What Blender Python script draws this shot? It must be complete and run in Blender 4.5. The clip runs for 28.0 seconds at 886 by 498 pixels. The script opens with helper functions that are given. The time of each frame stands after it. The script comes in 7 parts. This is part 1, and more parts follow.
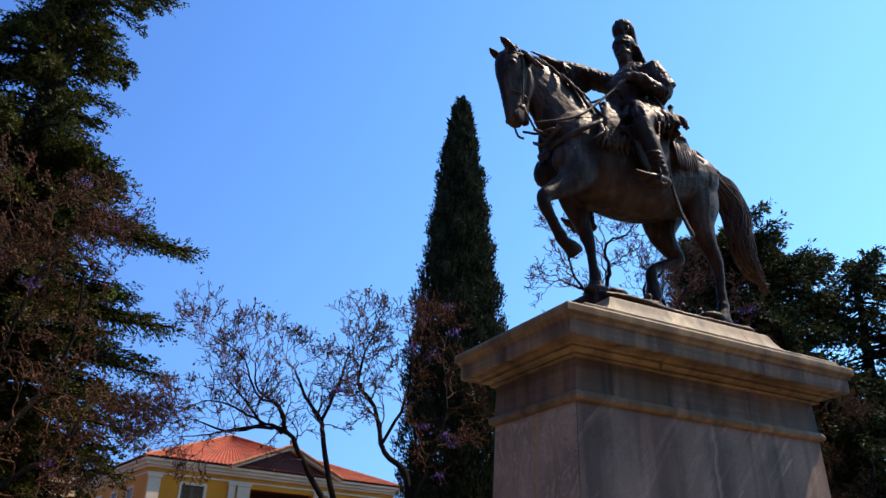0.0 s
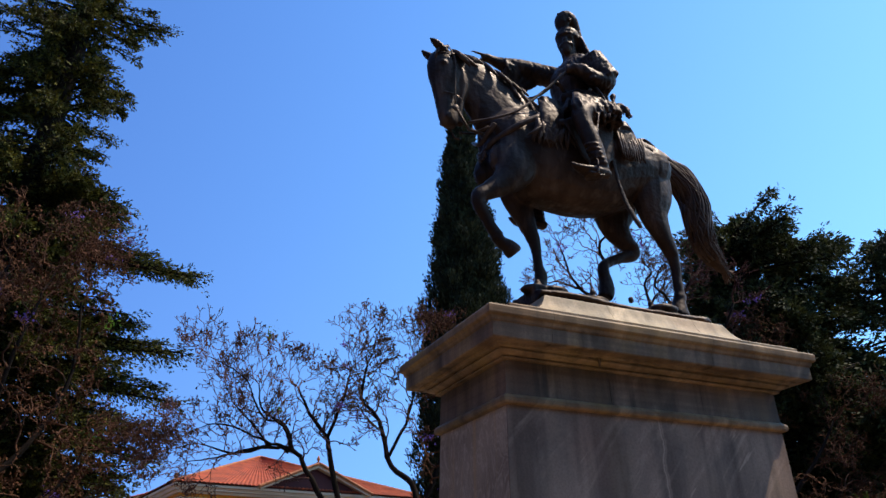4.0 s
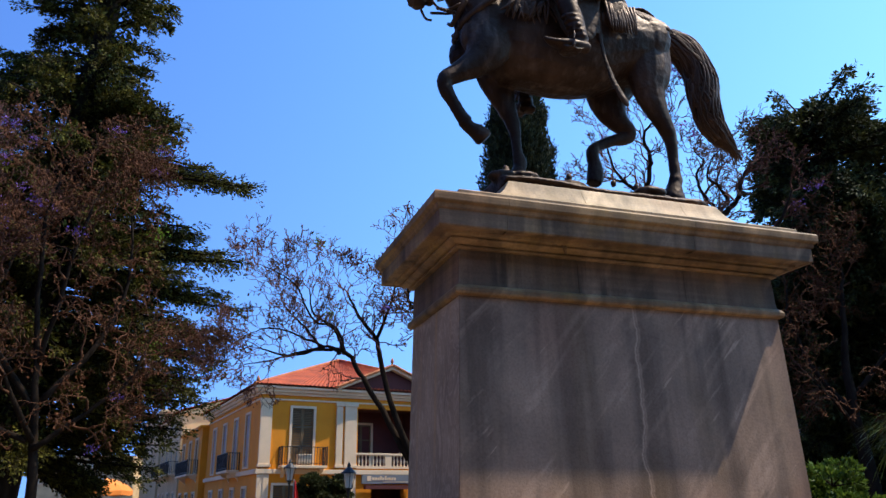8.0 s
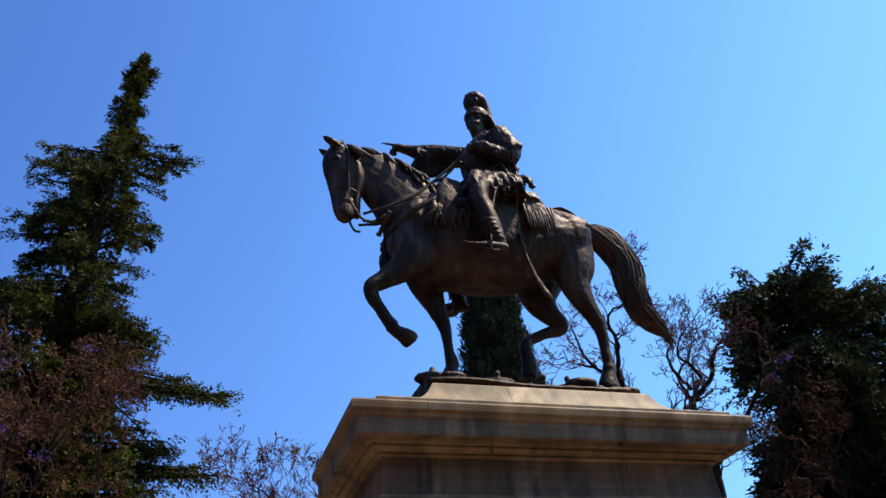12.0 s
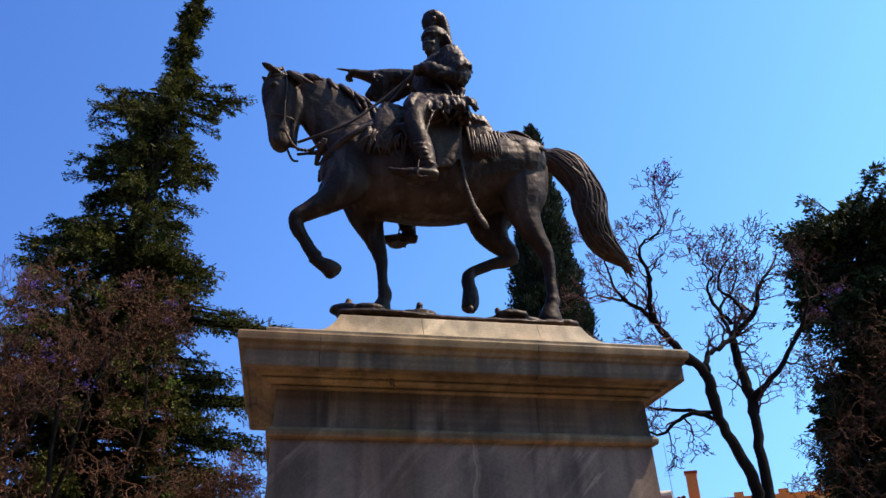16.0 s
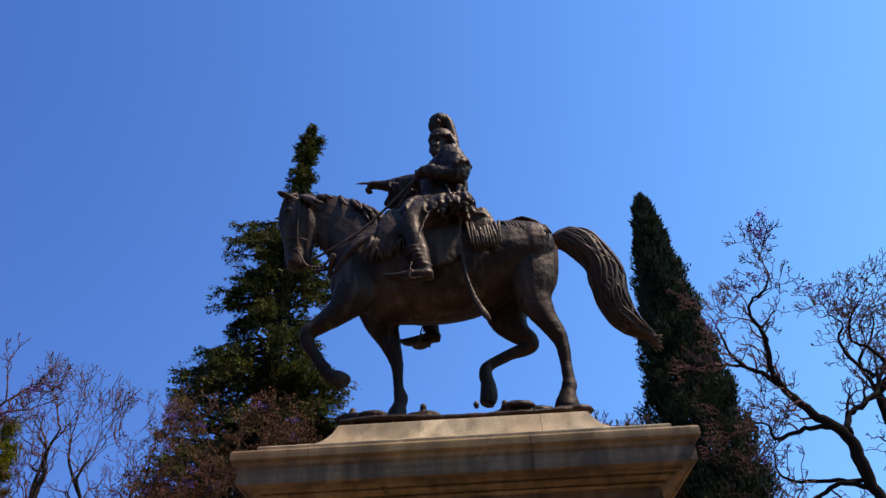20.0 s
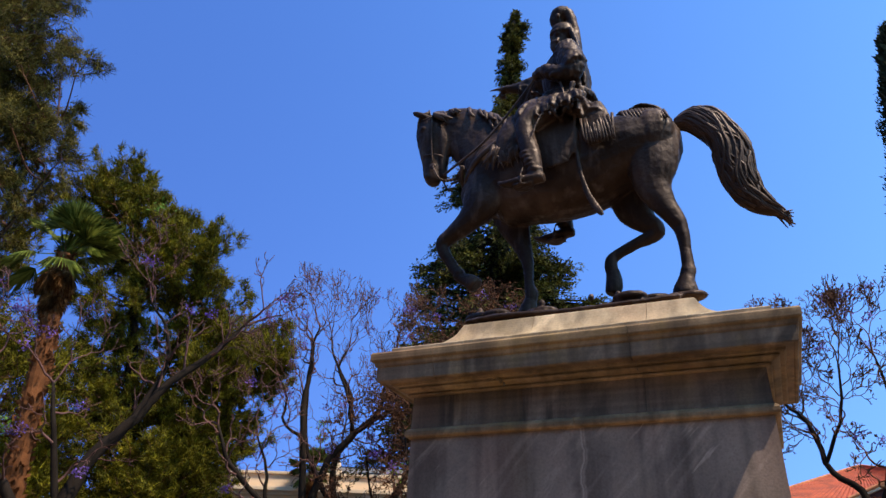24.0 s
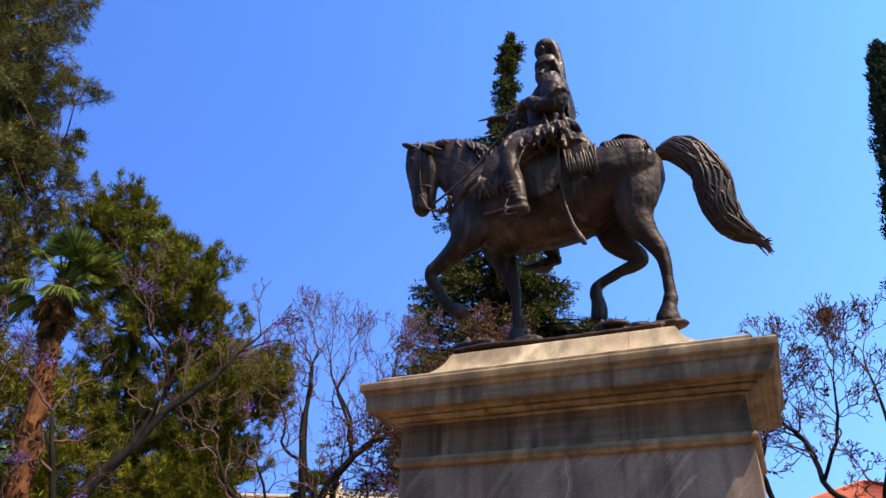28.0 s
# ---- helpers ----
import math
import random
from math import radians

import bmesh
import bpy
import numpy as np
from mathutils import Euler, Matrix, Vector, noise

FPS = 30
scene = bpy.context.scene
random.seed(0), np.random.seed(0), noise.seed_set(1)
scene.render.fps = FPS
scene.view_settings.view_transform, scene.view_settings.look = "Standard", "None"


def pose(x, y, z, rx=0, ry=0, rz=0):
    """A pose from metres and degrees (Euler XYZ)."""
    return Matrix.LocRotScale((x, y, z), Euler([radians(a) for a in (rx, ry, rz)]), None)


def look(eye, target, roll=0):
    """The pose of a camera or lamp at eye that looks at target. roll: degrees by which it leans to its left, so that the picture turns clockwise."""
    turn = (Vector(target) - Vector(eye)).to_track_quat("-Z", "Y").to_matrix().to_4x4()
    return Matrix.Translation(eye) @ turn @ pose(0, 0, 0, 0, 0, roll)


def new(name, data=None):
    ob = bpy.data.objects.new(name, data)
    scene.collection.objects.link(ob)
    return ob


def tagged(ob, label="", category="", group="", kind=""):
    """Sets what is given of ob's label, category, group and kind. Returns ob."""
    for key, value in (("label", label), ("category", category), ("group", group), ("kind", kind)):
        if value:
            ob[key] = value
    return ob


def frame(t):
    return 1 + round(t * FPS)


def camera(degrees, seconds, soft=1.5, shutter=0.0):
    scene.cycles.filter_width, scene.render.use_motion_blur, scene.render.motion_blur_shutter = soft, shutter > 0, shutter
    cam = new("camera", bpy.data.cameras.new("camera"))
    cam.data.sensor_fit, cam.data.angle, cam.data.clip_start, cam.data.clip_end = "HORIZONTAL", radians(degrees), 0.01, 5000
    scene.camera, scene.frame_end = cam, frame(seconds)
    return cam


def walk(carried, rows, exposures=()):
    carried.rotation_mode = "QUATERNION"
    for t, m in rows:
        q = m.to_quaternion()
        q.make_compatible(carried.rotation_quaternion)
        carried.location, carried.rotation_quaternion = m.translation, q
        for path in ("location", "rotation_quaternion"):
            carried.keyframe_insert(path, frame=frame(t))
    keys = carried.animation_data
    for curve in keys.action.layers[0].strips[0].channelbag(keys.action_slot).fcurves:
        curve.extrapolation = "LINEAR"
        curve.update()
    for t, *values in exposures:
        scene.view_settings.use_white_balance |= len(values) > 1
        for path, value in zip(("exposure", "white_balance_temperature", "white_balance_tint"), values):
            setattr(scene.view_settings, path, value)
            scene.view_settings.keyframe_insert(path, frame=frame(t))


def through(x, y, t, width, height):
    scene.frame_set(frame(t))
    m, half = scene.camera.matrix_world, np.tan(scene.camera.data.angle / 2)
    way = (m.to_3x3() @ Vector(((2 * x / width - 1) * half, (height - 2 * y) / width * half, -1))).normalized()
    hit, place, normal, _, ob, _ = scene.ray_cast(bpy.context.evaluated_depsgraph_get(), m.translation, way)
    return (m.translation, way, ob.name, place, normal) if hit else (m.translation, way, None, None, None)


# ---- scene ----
cam = camera(59.96, 28.0)
ROWS = [
    (0.0, -5.311, -5.541, 1.556, 114.76, -1.65, -28.46),
    (0.5, -5.188, -5.530, 1.572, 115.02, -1.84, -28.95),
    (1.0, -5.059, -5.637, 1.585, 114.91, -1.73, -29.11),
    (1.5, -4.964, -5.762, 1.597, 115.55, -1.84, -29.01),
    (2.0, -4.868, -5.784, 1.595, 119.26, -1.41, -28.75),
    (2.5, -4.772, -5.743, 1.598, 119.19, -0.64, -28.31),
    (3.0, -4.608, -5.774, 1.585, 118.64, 0.09, -26.61),
    (3.5, -4.486, -5.809, 1.612, 116.46, 0.41, -25.37),
    (5.5, -4.371, -5.786, 1.554, 113.93, 2.12, -24.61),
    (6.0, -4.202, -5.856, 1.557, 111.37, 2.21, -24.06),
    (6.5, -4.032, -5.872, 1.541, 109.12, 2.25, -23.52),
    (7.0, -3.816, -5.796, 1.559, 108.81, 1.99, -22.97),
    (7.5, -3.568, -5.846, 1.564, 108.58, 1.50, -20.56),
    (8.0, -3.350, -5.881, 1.575, 108.51, 0.60, -18.31),
    (8.5, -3.205, -5.905, 1.575, 110.67, 0.34, -17.89),
    (9.0, -3.124, -5.970, 1.599, 114.33, -0.00, -17.18),
    (9.5, -3.101, -6.035, 1.593, 119.83, -0.56, -17.03),
    (10.0, -3.043, -6.096, 1.593, 123.08, -0.28, -17.03),
    (10.5, -2.986, -6.086, 1.610, 122.92, 1.12, -18.13),
    (11.0, -2.958, -6.083, 1.610, 122.95, 2.48, -18.32),
    (11.5, -2.920, -6.134, 1.590, 123.01, 3.50, -17.63),
    (13.5, -2.320, -6.241, 1.631, 120.97, 4.71, -16.32),
    (14.0, -2.142, -6.251, 1.617, 120.17, 4.61, -16.12),
    (14.5, -1.964, -6.230, 1.649, 119.91, 4.12, -15.79),
    (15.0, -1.762, -6.281, 1.650, 119.84, 2.61, -13.32),
    (15.5, -1.548, -6.290, 1.640, 119.38, 2.10, -12.46),
    (16.0, -1.332, -6.243, 1.628, 118.33, 1.52, -10.91),
    (16.5, -1.119, -6.260, 1.641, 117.31, 2.51, -8.52),
    (17.0, -0.934, -6.356, 1.642, 116.23, 1.32, -3.56),
    (17.5, -0.773, -6.355, 1.630, 115.60, 0.79, -3.24),
    (18.0, -0.586, -6.342, 1.652, 116.80, 0.97, -1.23),
    (18.5, -0.392, -6.405, 1.655, 120.29, 0.43, 1.79),
    (19.0, -0.208, -6.438, 1.638, 122.40, 0.88, 2.73),
    (19.5, -0.075, -6.402, 1.633, 124.99, 1.34, 2.95),
    (20.0, 0.062, -6.421, 1.627, 125.38, 2.21, 3.09),
    (20.5, 0.272, -6.521, 1.612, 125.63, 1.95, 5.68),
    (22.5, 0.961, -6.610, 1.583, 120.45, 0.84, 13.04),
    (23.0, 1.121, -6.607, 1.592, 121.93, 0.34, 15.29),
    (23.5, 1.292, -6.638, 1.598, 119.18, -0.96, 20.15),
    (24.0, 1.382, -6.670, 1.599, 116.48, -1.52, 22.48),
    (24.5, 1.537, -6.691, 1.598, 114.81, -0.04, 26.69),
    (25.0, 1.709, -6.710, 1.616, 115.31, -1.13, 28.45),
    (25.5, 1.769, -6.768, 1.635, 117.19, -1.13, 29.16),
    (26.0, 1.728, -6.811, 1.667, 120.99, -2.09, 29.45),
    (26.5, 1.720, -6.819, 1.675, 122.75, -2.74, 29.46),
    (27.0, 1.689, -6.846, 1.663, 123.08, -3.35, 27.88),
    (27.5, 1.638, -6.821, 1.659, 121.43, -2.42, 25.72),
    (28.0, 1.577, -6.790, 1.649, 117.78, -0.93, 22.89),
]
EXPOSURES = [(0.0, 1.08), (1.0, 1.08), (3.0, 0.95), (6.0, 1.08), (7.0, 1.25), (8.0, 1.3), (9.0, 1.35), (10.0, 1.1), (11.0, 1.0), (14.0, 0.95), (15.0, 0.93), (17.0, 1.4), (18.0, 1.32), (19.0, 1.38), (20.0, 0.95), (23.0, 1.3), (24.0, 1.3), (25.0, 1.7), (28.0, 1.72)]
walk(cam, [(t, pose(x, y, z, rx, ry, rz)) for t, x, y, z, rx, ry, rz in ROWS], EXPOSURES)

# ---- light ----
SUN = Vector((0.58, -0.14, 1.0)).normalized()
sun = new("sun", bpy.data.lights.new("sun", "SUN"))
sun.data.energy, sun.data.angle, sun.data.color = 2.8, radians(0.55), (1.0, 0.91, 0.76)
sun.matrix_world = look(SUN * 60, (0, 0, 0))
world = bpy.data.worlds.new("sky")
scene.world = world
world.use_nodes = True
wn = world.node_tree.nodes
sky = wn.new("ShaderNodeTexSky")
sky.sky_type, sky.sun_disc = "NISHITA", False
sky.sun_elevation = math.asin(SUN.z)
sky.sun_rotation = math.atan2(SUN.x, SUN.y)
sky.altitude, sky.air_density, sky.dust_density, sky.ozone_density = 0, 1.0, 0.1, 2.2
# clear spring air: the blue stays deep down to the roofs
gaze = wn.new("ShaderNodeTexCoord")
lift = wn.new("ShaderNodeVectorMath")
lift.operation = "MULTIPLY_ADD"
lift.inputs[1].default_value, lift.inputs[2].default_value = (1.0, 1.0, 0.62), (0.0, 0.0, 0.30)
level = wn.new("ShaderNodeVectorMath")
level.operation = "NORMALIZE"
world.node_tree.links.new(gaze.outputs["Generated"], lift.inputs[0])
world.node_tree.links.new(lift.outputs[0], level.inputs[0])
world.node_tree.links.new(level.outputs[0], sky.inputs["Vector"])
vivid = wn.new("ShaderNodeHueSaturation")
vivid.inputs["Saturation"].default_value = 1.22
vivid.inputs["Hue"].default_value = 0.503
world.node_tree.links.new(sky.outputs[0], vivid.inputs["Color"])
# the blue deepens away from the sun's side
where = wn.new("ShaderNodeTexCoord")
side = wn.new("ShaderNodeVectorMath")
side.operation = "DOT_PRODUCT"
side.inputs[1].default_value = Vector((SUN.x, SUN.y, 0)).normalized()
world.node_tree.links.new(where.outputs["Generated"], side.inputs[0])
blue = wn.new("ShaderNodeVectorMath")
blue.operation = "MULTIPLY_ADD"
blue.inputs[1].default_value, blue.inputs[2].default_value = (0.15, 0.185, -0.125), (0.965, 0.97, 1.035)
world.node_tree.links.new(side.outputs["Value"], blue.inputs[0])
tinted = wn.new("ShaderNodeVectorMath")
tinted.operation = "MULTIPLY"
world.node_tree.links.new(vivid.outputs[0], tinted.inputs[0])
world.node_tree.links.new(blue.outputs[0], tinted.inputs[1])
deep = wn.new("ShaderNodeMath")
deep.operation = "MULTIPLY_ADD"
deep.inputs[1].default_value, deep.inputs[2].default_value = 0.058, 0.137
world.node_tree.links.new(side.outputs["Value"], deep.inputs[0])
world.node_tree.links.new(deep.outputs[0], wn["Background"].inputs[1])
world.node_tree.links.new(tinted.outputs[0], wn["Background"].inputs[0])


# ---- materials ----
def nodes_of(name, rough=0.6, metal=0.0, spec=0.5):
    m = bpy.data.materials.new(name)
    m.use_nodes = True
    b = m.node_tree.nodes["Principled BSDF"]
    b.inputs["Roughness"].default_value = rough
    b.inputs["Metallic"].default_value = metal
    b.inputs["Specular IOR Level"].default_value = spec
    return m, m.node_tree, b


def tex(nt, kind, scale, stretch=(1, 1, 1), detail=4, space="Object", turn=(0, 0, 0)):
    """A noise or other texture node in object space, stretched along the axes."""
    co = nt.nodes.new("ShaderNodeTexCoord")
    mp = nt.nodes.new("ShaderNodeMapping")
    if any(turn):
        mp.vector_type = "TEXTURE"
        mp.inputs["Rotation"].default_value = [radians(a) for a in turn]
        stretch = [1 / k for k in stretch]
    mp.inputs["Scale"].default_value = stretch
    nt.links.new(co.outputs[space], mp.inputs[0])
    n = nt.nodes.new(kind)
    n.inputs["Scale"].default_value = scale
    if "Detail" in n.inputs:
        n.inputs["Detail"].default_value = detail
    nt.links.new(mp.outputs[0], n.inputs["Vector"])
    return n


def ramp(nt, source, stops):
    r = nt.nodes.new("ShaderNodeValToRGB")
    els = r.color_ramp.elements
    while len(els) < len(stops):
        els.new(0.5)
    for e, (p, c) in zip(els, stops):
        e.position, e.color = p, (*c, 1) if len(c) == 3 else c
    nt.links.new(source, r.inputs[0])
    return r.outputs[0]


def mix(nt, fac, a, b, kind="MIX"):
    n = nt.nodes.new("ShaderNodeMix")
    n.data_type, n.blend_type = "RGBA", kind
    for sock, v in ((n.inputs[0], fac), (n.inputs[6], a), (n.inputs[7], b)):
        if isinstance(v, (int, float)):
            sock.default_value = v
        elif isinstance(v, tuple):
            sock.default_value = (*v, 1)
        else:
            nt.links.new(v, sock)
    return n.outputs[2]


def bump(nt, bsdf, height, strength=0.3, dist=0.01):
    b = nt.nodes.new("ShaderNodeBump")
    b.inputs["Strength"].default_value, b.inputs["Distance"].default_value = strength, dist
    nt.links.new(height, b.inputs["Height"])
    nt.links.new(b.outputs[0], bsdf.inputs["Normal"])


def gray(v):
    return (v, v, v)


def plain(name, colour, rough=0.6, metal=0.0, scale=6.0, vary=0.35, rise=0.15, stretch=(1, 1, 1), spec=0.4):
    """A surface of one colour with large stains, fine grain and slight relief."""
    m, nt, b = nodes_of(name, rough, metal, spec)
    big = tex(nt, "ShaderNodeTexNoise", scale * 0.25, stretch)
    fine = tex(nt, "ShaderNodeTexNoise", scale * 6, stretch, 6)
    c1 = ramp(nt, big.outputs[0], [(0.3, tuple(c * (1 - vary) for c in colour)), (0.7, tuple(min(1, c * (1 + vary * 0.5)) for c in colour))])
    c2 = ramp(nt, fine.outputs[0], [(0.3, gray(1 - vary * 0.5)), (0.65, gray(1.0))])
    nt.links.new(mix(nt, 1.0, c1, c2, "MULTIPLY"), b.inputs["Base Color"])
    bump(nt, b, fine.outputs[0], rise, 0.01)
    return m


def leafy(name, dark, light, rough=0.6, through=0.25):
    """Leaves that differ from clump to clump and let some light through."""
    m, nt, b = nodes_of(name, rough, 0, 0.10)
    geo = nt.nodes.new("ShaderNodeNewGeometry")
    big = tex(nt, "ShaderNodeTexNoise", 0.55)
    c1 = ramp(nt, geo.outputs["Random Per Island"], [(0.0, dark), (1.0, light)])
    c2 = ramp(nt, big.outputs[0], [(0.3, gray(0.55)), (0.7, gray(1.0))])
    mid = tex(nt, "ShaderNodeTexNoise", 2.6)
    c2 = mix(nt, 1.0, c2, ramp(nt, mid.outputs[0], [(0.35, gray(0.40)), (0.62, gray(1.15))]), "MULTIPLY")
    col = mix(nt, 1.0, c1, c2, "MULTIPLY")
    nt.links.new(col, b.inputs["Base Color"])
    tr = nt.nodes.new("ShaderNodeBsdfTranslucent")
    nt.links.new(col, tr.inputs[0])
    mx = nt.nodes.new("ShaderNodeMixShader")
    mx.inputs[0].default_value = through
    nt.links.new(b.outputs[0], mx.inputs[1])
    nt.links.new(tr.outputs[0], mx.inputs[2])
    nt.links.new(mx.outputs[0], nt.nodes["Material Output"].inputs[0])
    return m


def make_bronze():
    m, nt, b = nodes_of("bronze", 0.5, 0.12, 0.30)
    b.inputs["Specular Tint"].default_value = (1.0, 0.70, 0.52, 1)
    big = tex(nt, "ShaderNodeTexNoise", 2.2, (1, 1, 0.5))
    fine = tex(nt, "ShaderNodeTexNoise", 30, (1, 1, 1), 6)
    streak = tex(nt, "ShaderNodeTexNoise", 8, (1, 1, 0.14), 5)
    geo = nt.nodes.new("ShaderNodeNewGeometry")
    c = ramp(nt, big.outputs[0], [(0.3, (0.010, 0.0046, 0.0028)), (0.52, (0.024, 0.0120, 0.0074)), (0.72, (0.080, 0.046, 0.030))])
    pat = ramp(nt, streak.outputs[0], [(0.54, gray(0)), (0.72, gray(0.55))])
    col = mix(nt, pat, c, (0.150, 0.096, 0.069))
    # raised edges paler: wear, plus highlights put into the colour
    worn = ramp(nt, geo.outputs["Pointiness"], [(0.53, gray(0)), (0.62, gray(0.30))])
    col = mix(nt, worn, col, (0.145, 0.095, 0.070))
    nt.links.new(col, b.inputs["Base Color"])
    nt.links.new(ramp(nt, fine.outputs[0], [(0.3, gray(0.40)), (0.7, gray(0.64))]), b.inputs["Roughness"])
    lump = tex(nt, "ShaderNodeTexNoise", 9, (1, 1, 1), 4)
    both = mix(nt, 0.30, lump.outputs[0], fine.outputs[0])
    bump(nt, b, both, 0.5, 0.03)
    return m


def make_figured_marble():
    """Marble with pale looping figure and a few ochre runs; its light brown base imitates warm bounced light."""
    m, nt, b = nodes_of("figured_marble_bounce_tint", 0.6, 0, 0.18)
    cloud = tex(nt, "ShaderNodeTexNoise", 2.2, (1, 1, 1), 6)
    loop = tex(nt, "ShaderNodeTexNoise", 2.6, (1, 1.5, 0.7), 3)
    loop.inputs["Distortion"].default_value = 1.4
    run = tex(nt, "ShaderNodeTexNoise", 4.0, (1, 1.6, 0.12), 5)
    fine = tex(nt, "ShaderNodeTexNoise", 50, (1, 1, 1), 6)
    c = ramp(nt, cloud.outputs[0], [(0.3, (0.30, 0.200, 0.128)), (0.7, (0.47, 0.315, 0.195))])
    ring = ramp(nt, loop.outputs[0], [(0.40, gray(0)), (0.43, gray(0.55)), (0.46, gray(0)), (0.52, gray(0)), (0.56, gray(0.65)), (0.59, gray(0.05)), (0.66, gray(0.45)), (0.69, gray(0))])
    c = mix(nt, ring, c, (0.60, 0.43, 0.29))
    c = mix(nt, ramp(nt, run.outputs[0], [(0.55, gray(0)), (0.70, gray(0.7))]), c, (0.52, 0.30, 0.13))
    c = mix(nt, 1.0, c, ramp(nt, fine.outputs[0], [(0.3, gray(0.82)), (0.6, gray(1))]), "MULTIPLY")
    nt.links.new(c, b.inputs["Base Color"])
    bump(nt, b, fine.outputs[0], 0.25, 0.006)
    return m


def make_marble(name, base, dark, ochre=0.5, bedded=0.0, vein_x=None, drip=0.0):
    """Weathered marble: grey cloud, pale slanting veins, run-down streaks and ochre stains."""
    m, nt, b = nodes_of(name, 0.6, 0, 0.18)
    oi = nt.nodes.new("ShaderNodeObjectInfo")
    cloud = tex(nt, "ShaderNodeTexNoise", 1.6, (1, 1, 1), 6)
    vein = tex(nt, "ShaderNodeTexNoise", 1.0, (6.5, 1.2, 1.3), 6, turn=(0, 38, 0))
    vein.inputs["Distortion"].default_value = 0.5
    run = tex(nt, "ShaderNodeTexNoise", 5.5, (1, 1, 0.07), 5)
    fine = tex(nt, "ShaderNodeTexNoise", 55, (1, 1, 1), 6)
    c = ramp(nt, cloud.outputs[0], [(0.3, dark), (0.68, base)])
    v = ramp(nt, vein.outputs[0], [(0.56, gray(0)), (0.64, gray(0.25)), (0.72, gray(0.6))])
    c = mix(nt, v, c, tuple(min(1, k * 1.65) for k in base))
    scratch = tex(nt, "ShaderNodeTexNoise", 2.6, (9, 1.2, 0.9), 6, turn=(0, 44, 0))
    patch = tex(nt, "ShaderNodeTexNoise", 2.2, (1, 1, 1), 3)
    v = ramp(nt, scratch.outputs[0], [(0.60, gray(0)), (0.66, gray(0.42 if vein_x is not None else 0.0))])
    v = mix(nt, 1.0, v, ramp(nt, patch.outputs[0], [(0.50, gray(0)), (0.62, gray(1))]), "MULTIPLY")
    c = mix(nt, v, c, tuple(min(1, k * 2.1) for k in base))
    blush = tex(nt, "ShaderNodeTexNoise", 1.1, (1, 1, 0.6), 4)
    c = mix(nt, ramp(nt, blush.outputs[0], [(0.48, gray(0)), (0.66, gray(0.4))]), c, tuple(k * q for k, q in zip(base, (1.12, 0.88, 0.80))))
    r = ramp(nt, run.outputs[0], [(0.42, gray(1)), (0.62, gray(0.58))])
    c = mix(nt, 1.0, c, r, "MULTIPLY")
    st = tex(nt, "ShaderNodeTexNoise", 2.8, (1, 1, 0.35), 5)
    s = ramp(nt, st.outputs[0], [(0.5, gray(0)), (0.7, gray(ochre))])
    c = mix(nt, s, c, (0.46, 0.28, 0.10))
    if vein_x is not None:
        wob = tex(nt, "ShaderNodeTexNoise", 1.8, (0, 0, 1), 5)
        co = nt.nodes.new("ShaderNodeTexCoord")
        sp = nt.nodes.new("ShaderNodeSeparateXYZ")
        nt.links.new(co.outputs["Object"], sp.inputs[0])
        ad = nt.nodes.new("ShaderNodeMath")
        ad.operation = "MULTIPLY_ADD"
        ad.inputs[1].default_value = 0.34
        nt.links.new(wob.outputs[0], ad.inputs[0])
        nt.links.new(sp.outputs["X"], ad.inputs[2])
        line = ramp(nt, ad.outputs[0], [(vein_x + 0.150, gray(0)), (vein_x + 0.166, gray(0.5)), (vein_x + 0.172, gray(0.1)), (vein_x + 0.185, gray(0.25)), (vein_x + 0.2, gray(0))])
        c = mix(nt, line, c, tuple(min(1, k * 1.9) for k in base))
    if bedded:
        bed = tex(nt, "ShaderNodeTexNoise", 7.0, (0.05, 0.05, 3.2), 6)
        c = mix(nt, bedded, c, ramp(nt, bed.outputs[0], [(0.40, gray(0.42)), (0.56, gray(1.0)), (0.72, gray(1.15))]), "MULTIPLY")
    if drip:
        wet = tex(nt, "ShaderNodeTexNoise", 9.0, (1, 1, 0.05), 6)
        blot = tex(nt, "ShaderNodeTexNoise", 1.7, (1, 1, 0.4), 4)
        d = mix(nt, 1.0, ramp(nt, wet.outputs[0], [(0.44, gray(0)), (0.60, gray(1.0))]), ramp(nt, blot.outputs[0], [(0.38, gray(0.1)), (0.60, gray(drip))]), "MULTIPLY")
        c = mix(nt, d, c, tuple(k * 0.30 for k in dark))
    sh = ramp(nt, oi.outputs["Random"], [(0, gray(0.88)), (1, gray(1.0))])
    c = mix(nt, 1.0, c, sh, "MULTIPLY")
    g = ramp(nt, fine.outputs[0], [(0.3, gray(0.8)), (0.6, gray(1))])
    nt.links.new(mix(nt, 1.0, c, g, "MULTIPLY"), b.inputs["Base Color"])
    bump(nt, b, fine.outputs[0], 0.25, 0.006)
    return m


BRONZE = make_bronze()
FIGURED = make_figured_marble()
MARBLE = make_marble("grey_marble", (0.370, 0.247, 0.170), (0.190, 0.127, 0.089), 0.10, vein_x=0.03)
FRIEZE = make_marble("dark_marble", (0.288, 0.187, 0.118), (0.154, 0.099, 0.061), 0.30, 0.35, drip=0.85)
CORONA = make_marble("grey_brown_marble", (0.392, 0.250, 0.145), (0.216, 0.138, 0.082), 0.60, 0.4, drip=0.7)
CORNICE = make_marble("stained_marble", (0.474, 0.293, 0.146), (0.247, 0.150, 0.075), 0.6, 0.5, drip=0.5)
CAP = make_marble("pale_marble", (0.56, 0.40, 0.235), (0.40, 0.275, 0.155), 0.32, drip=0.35)
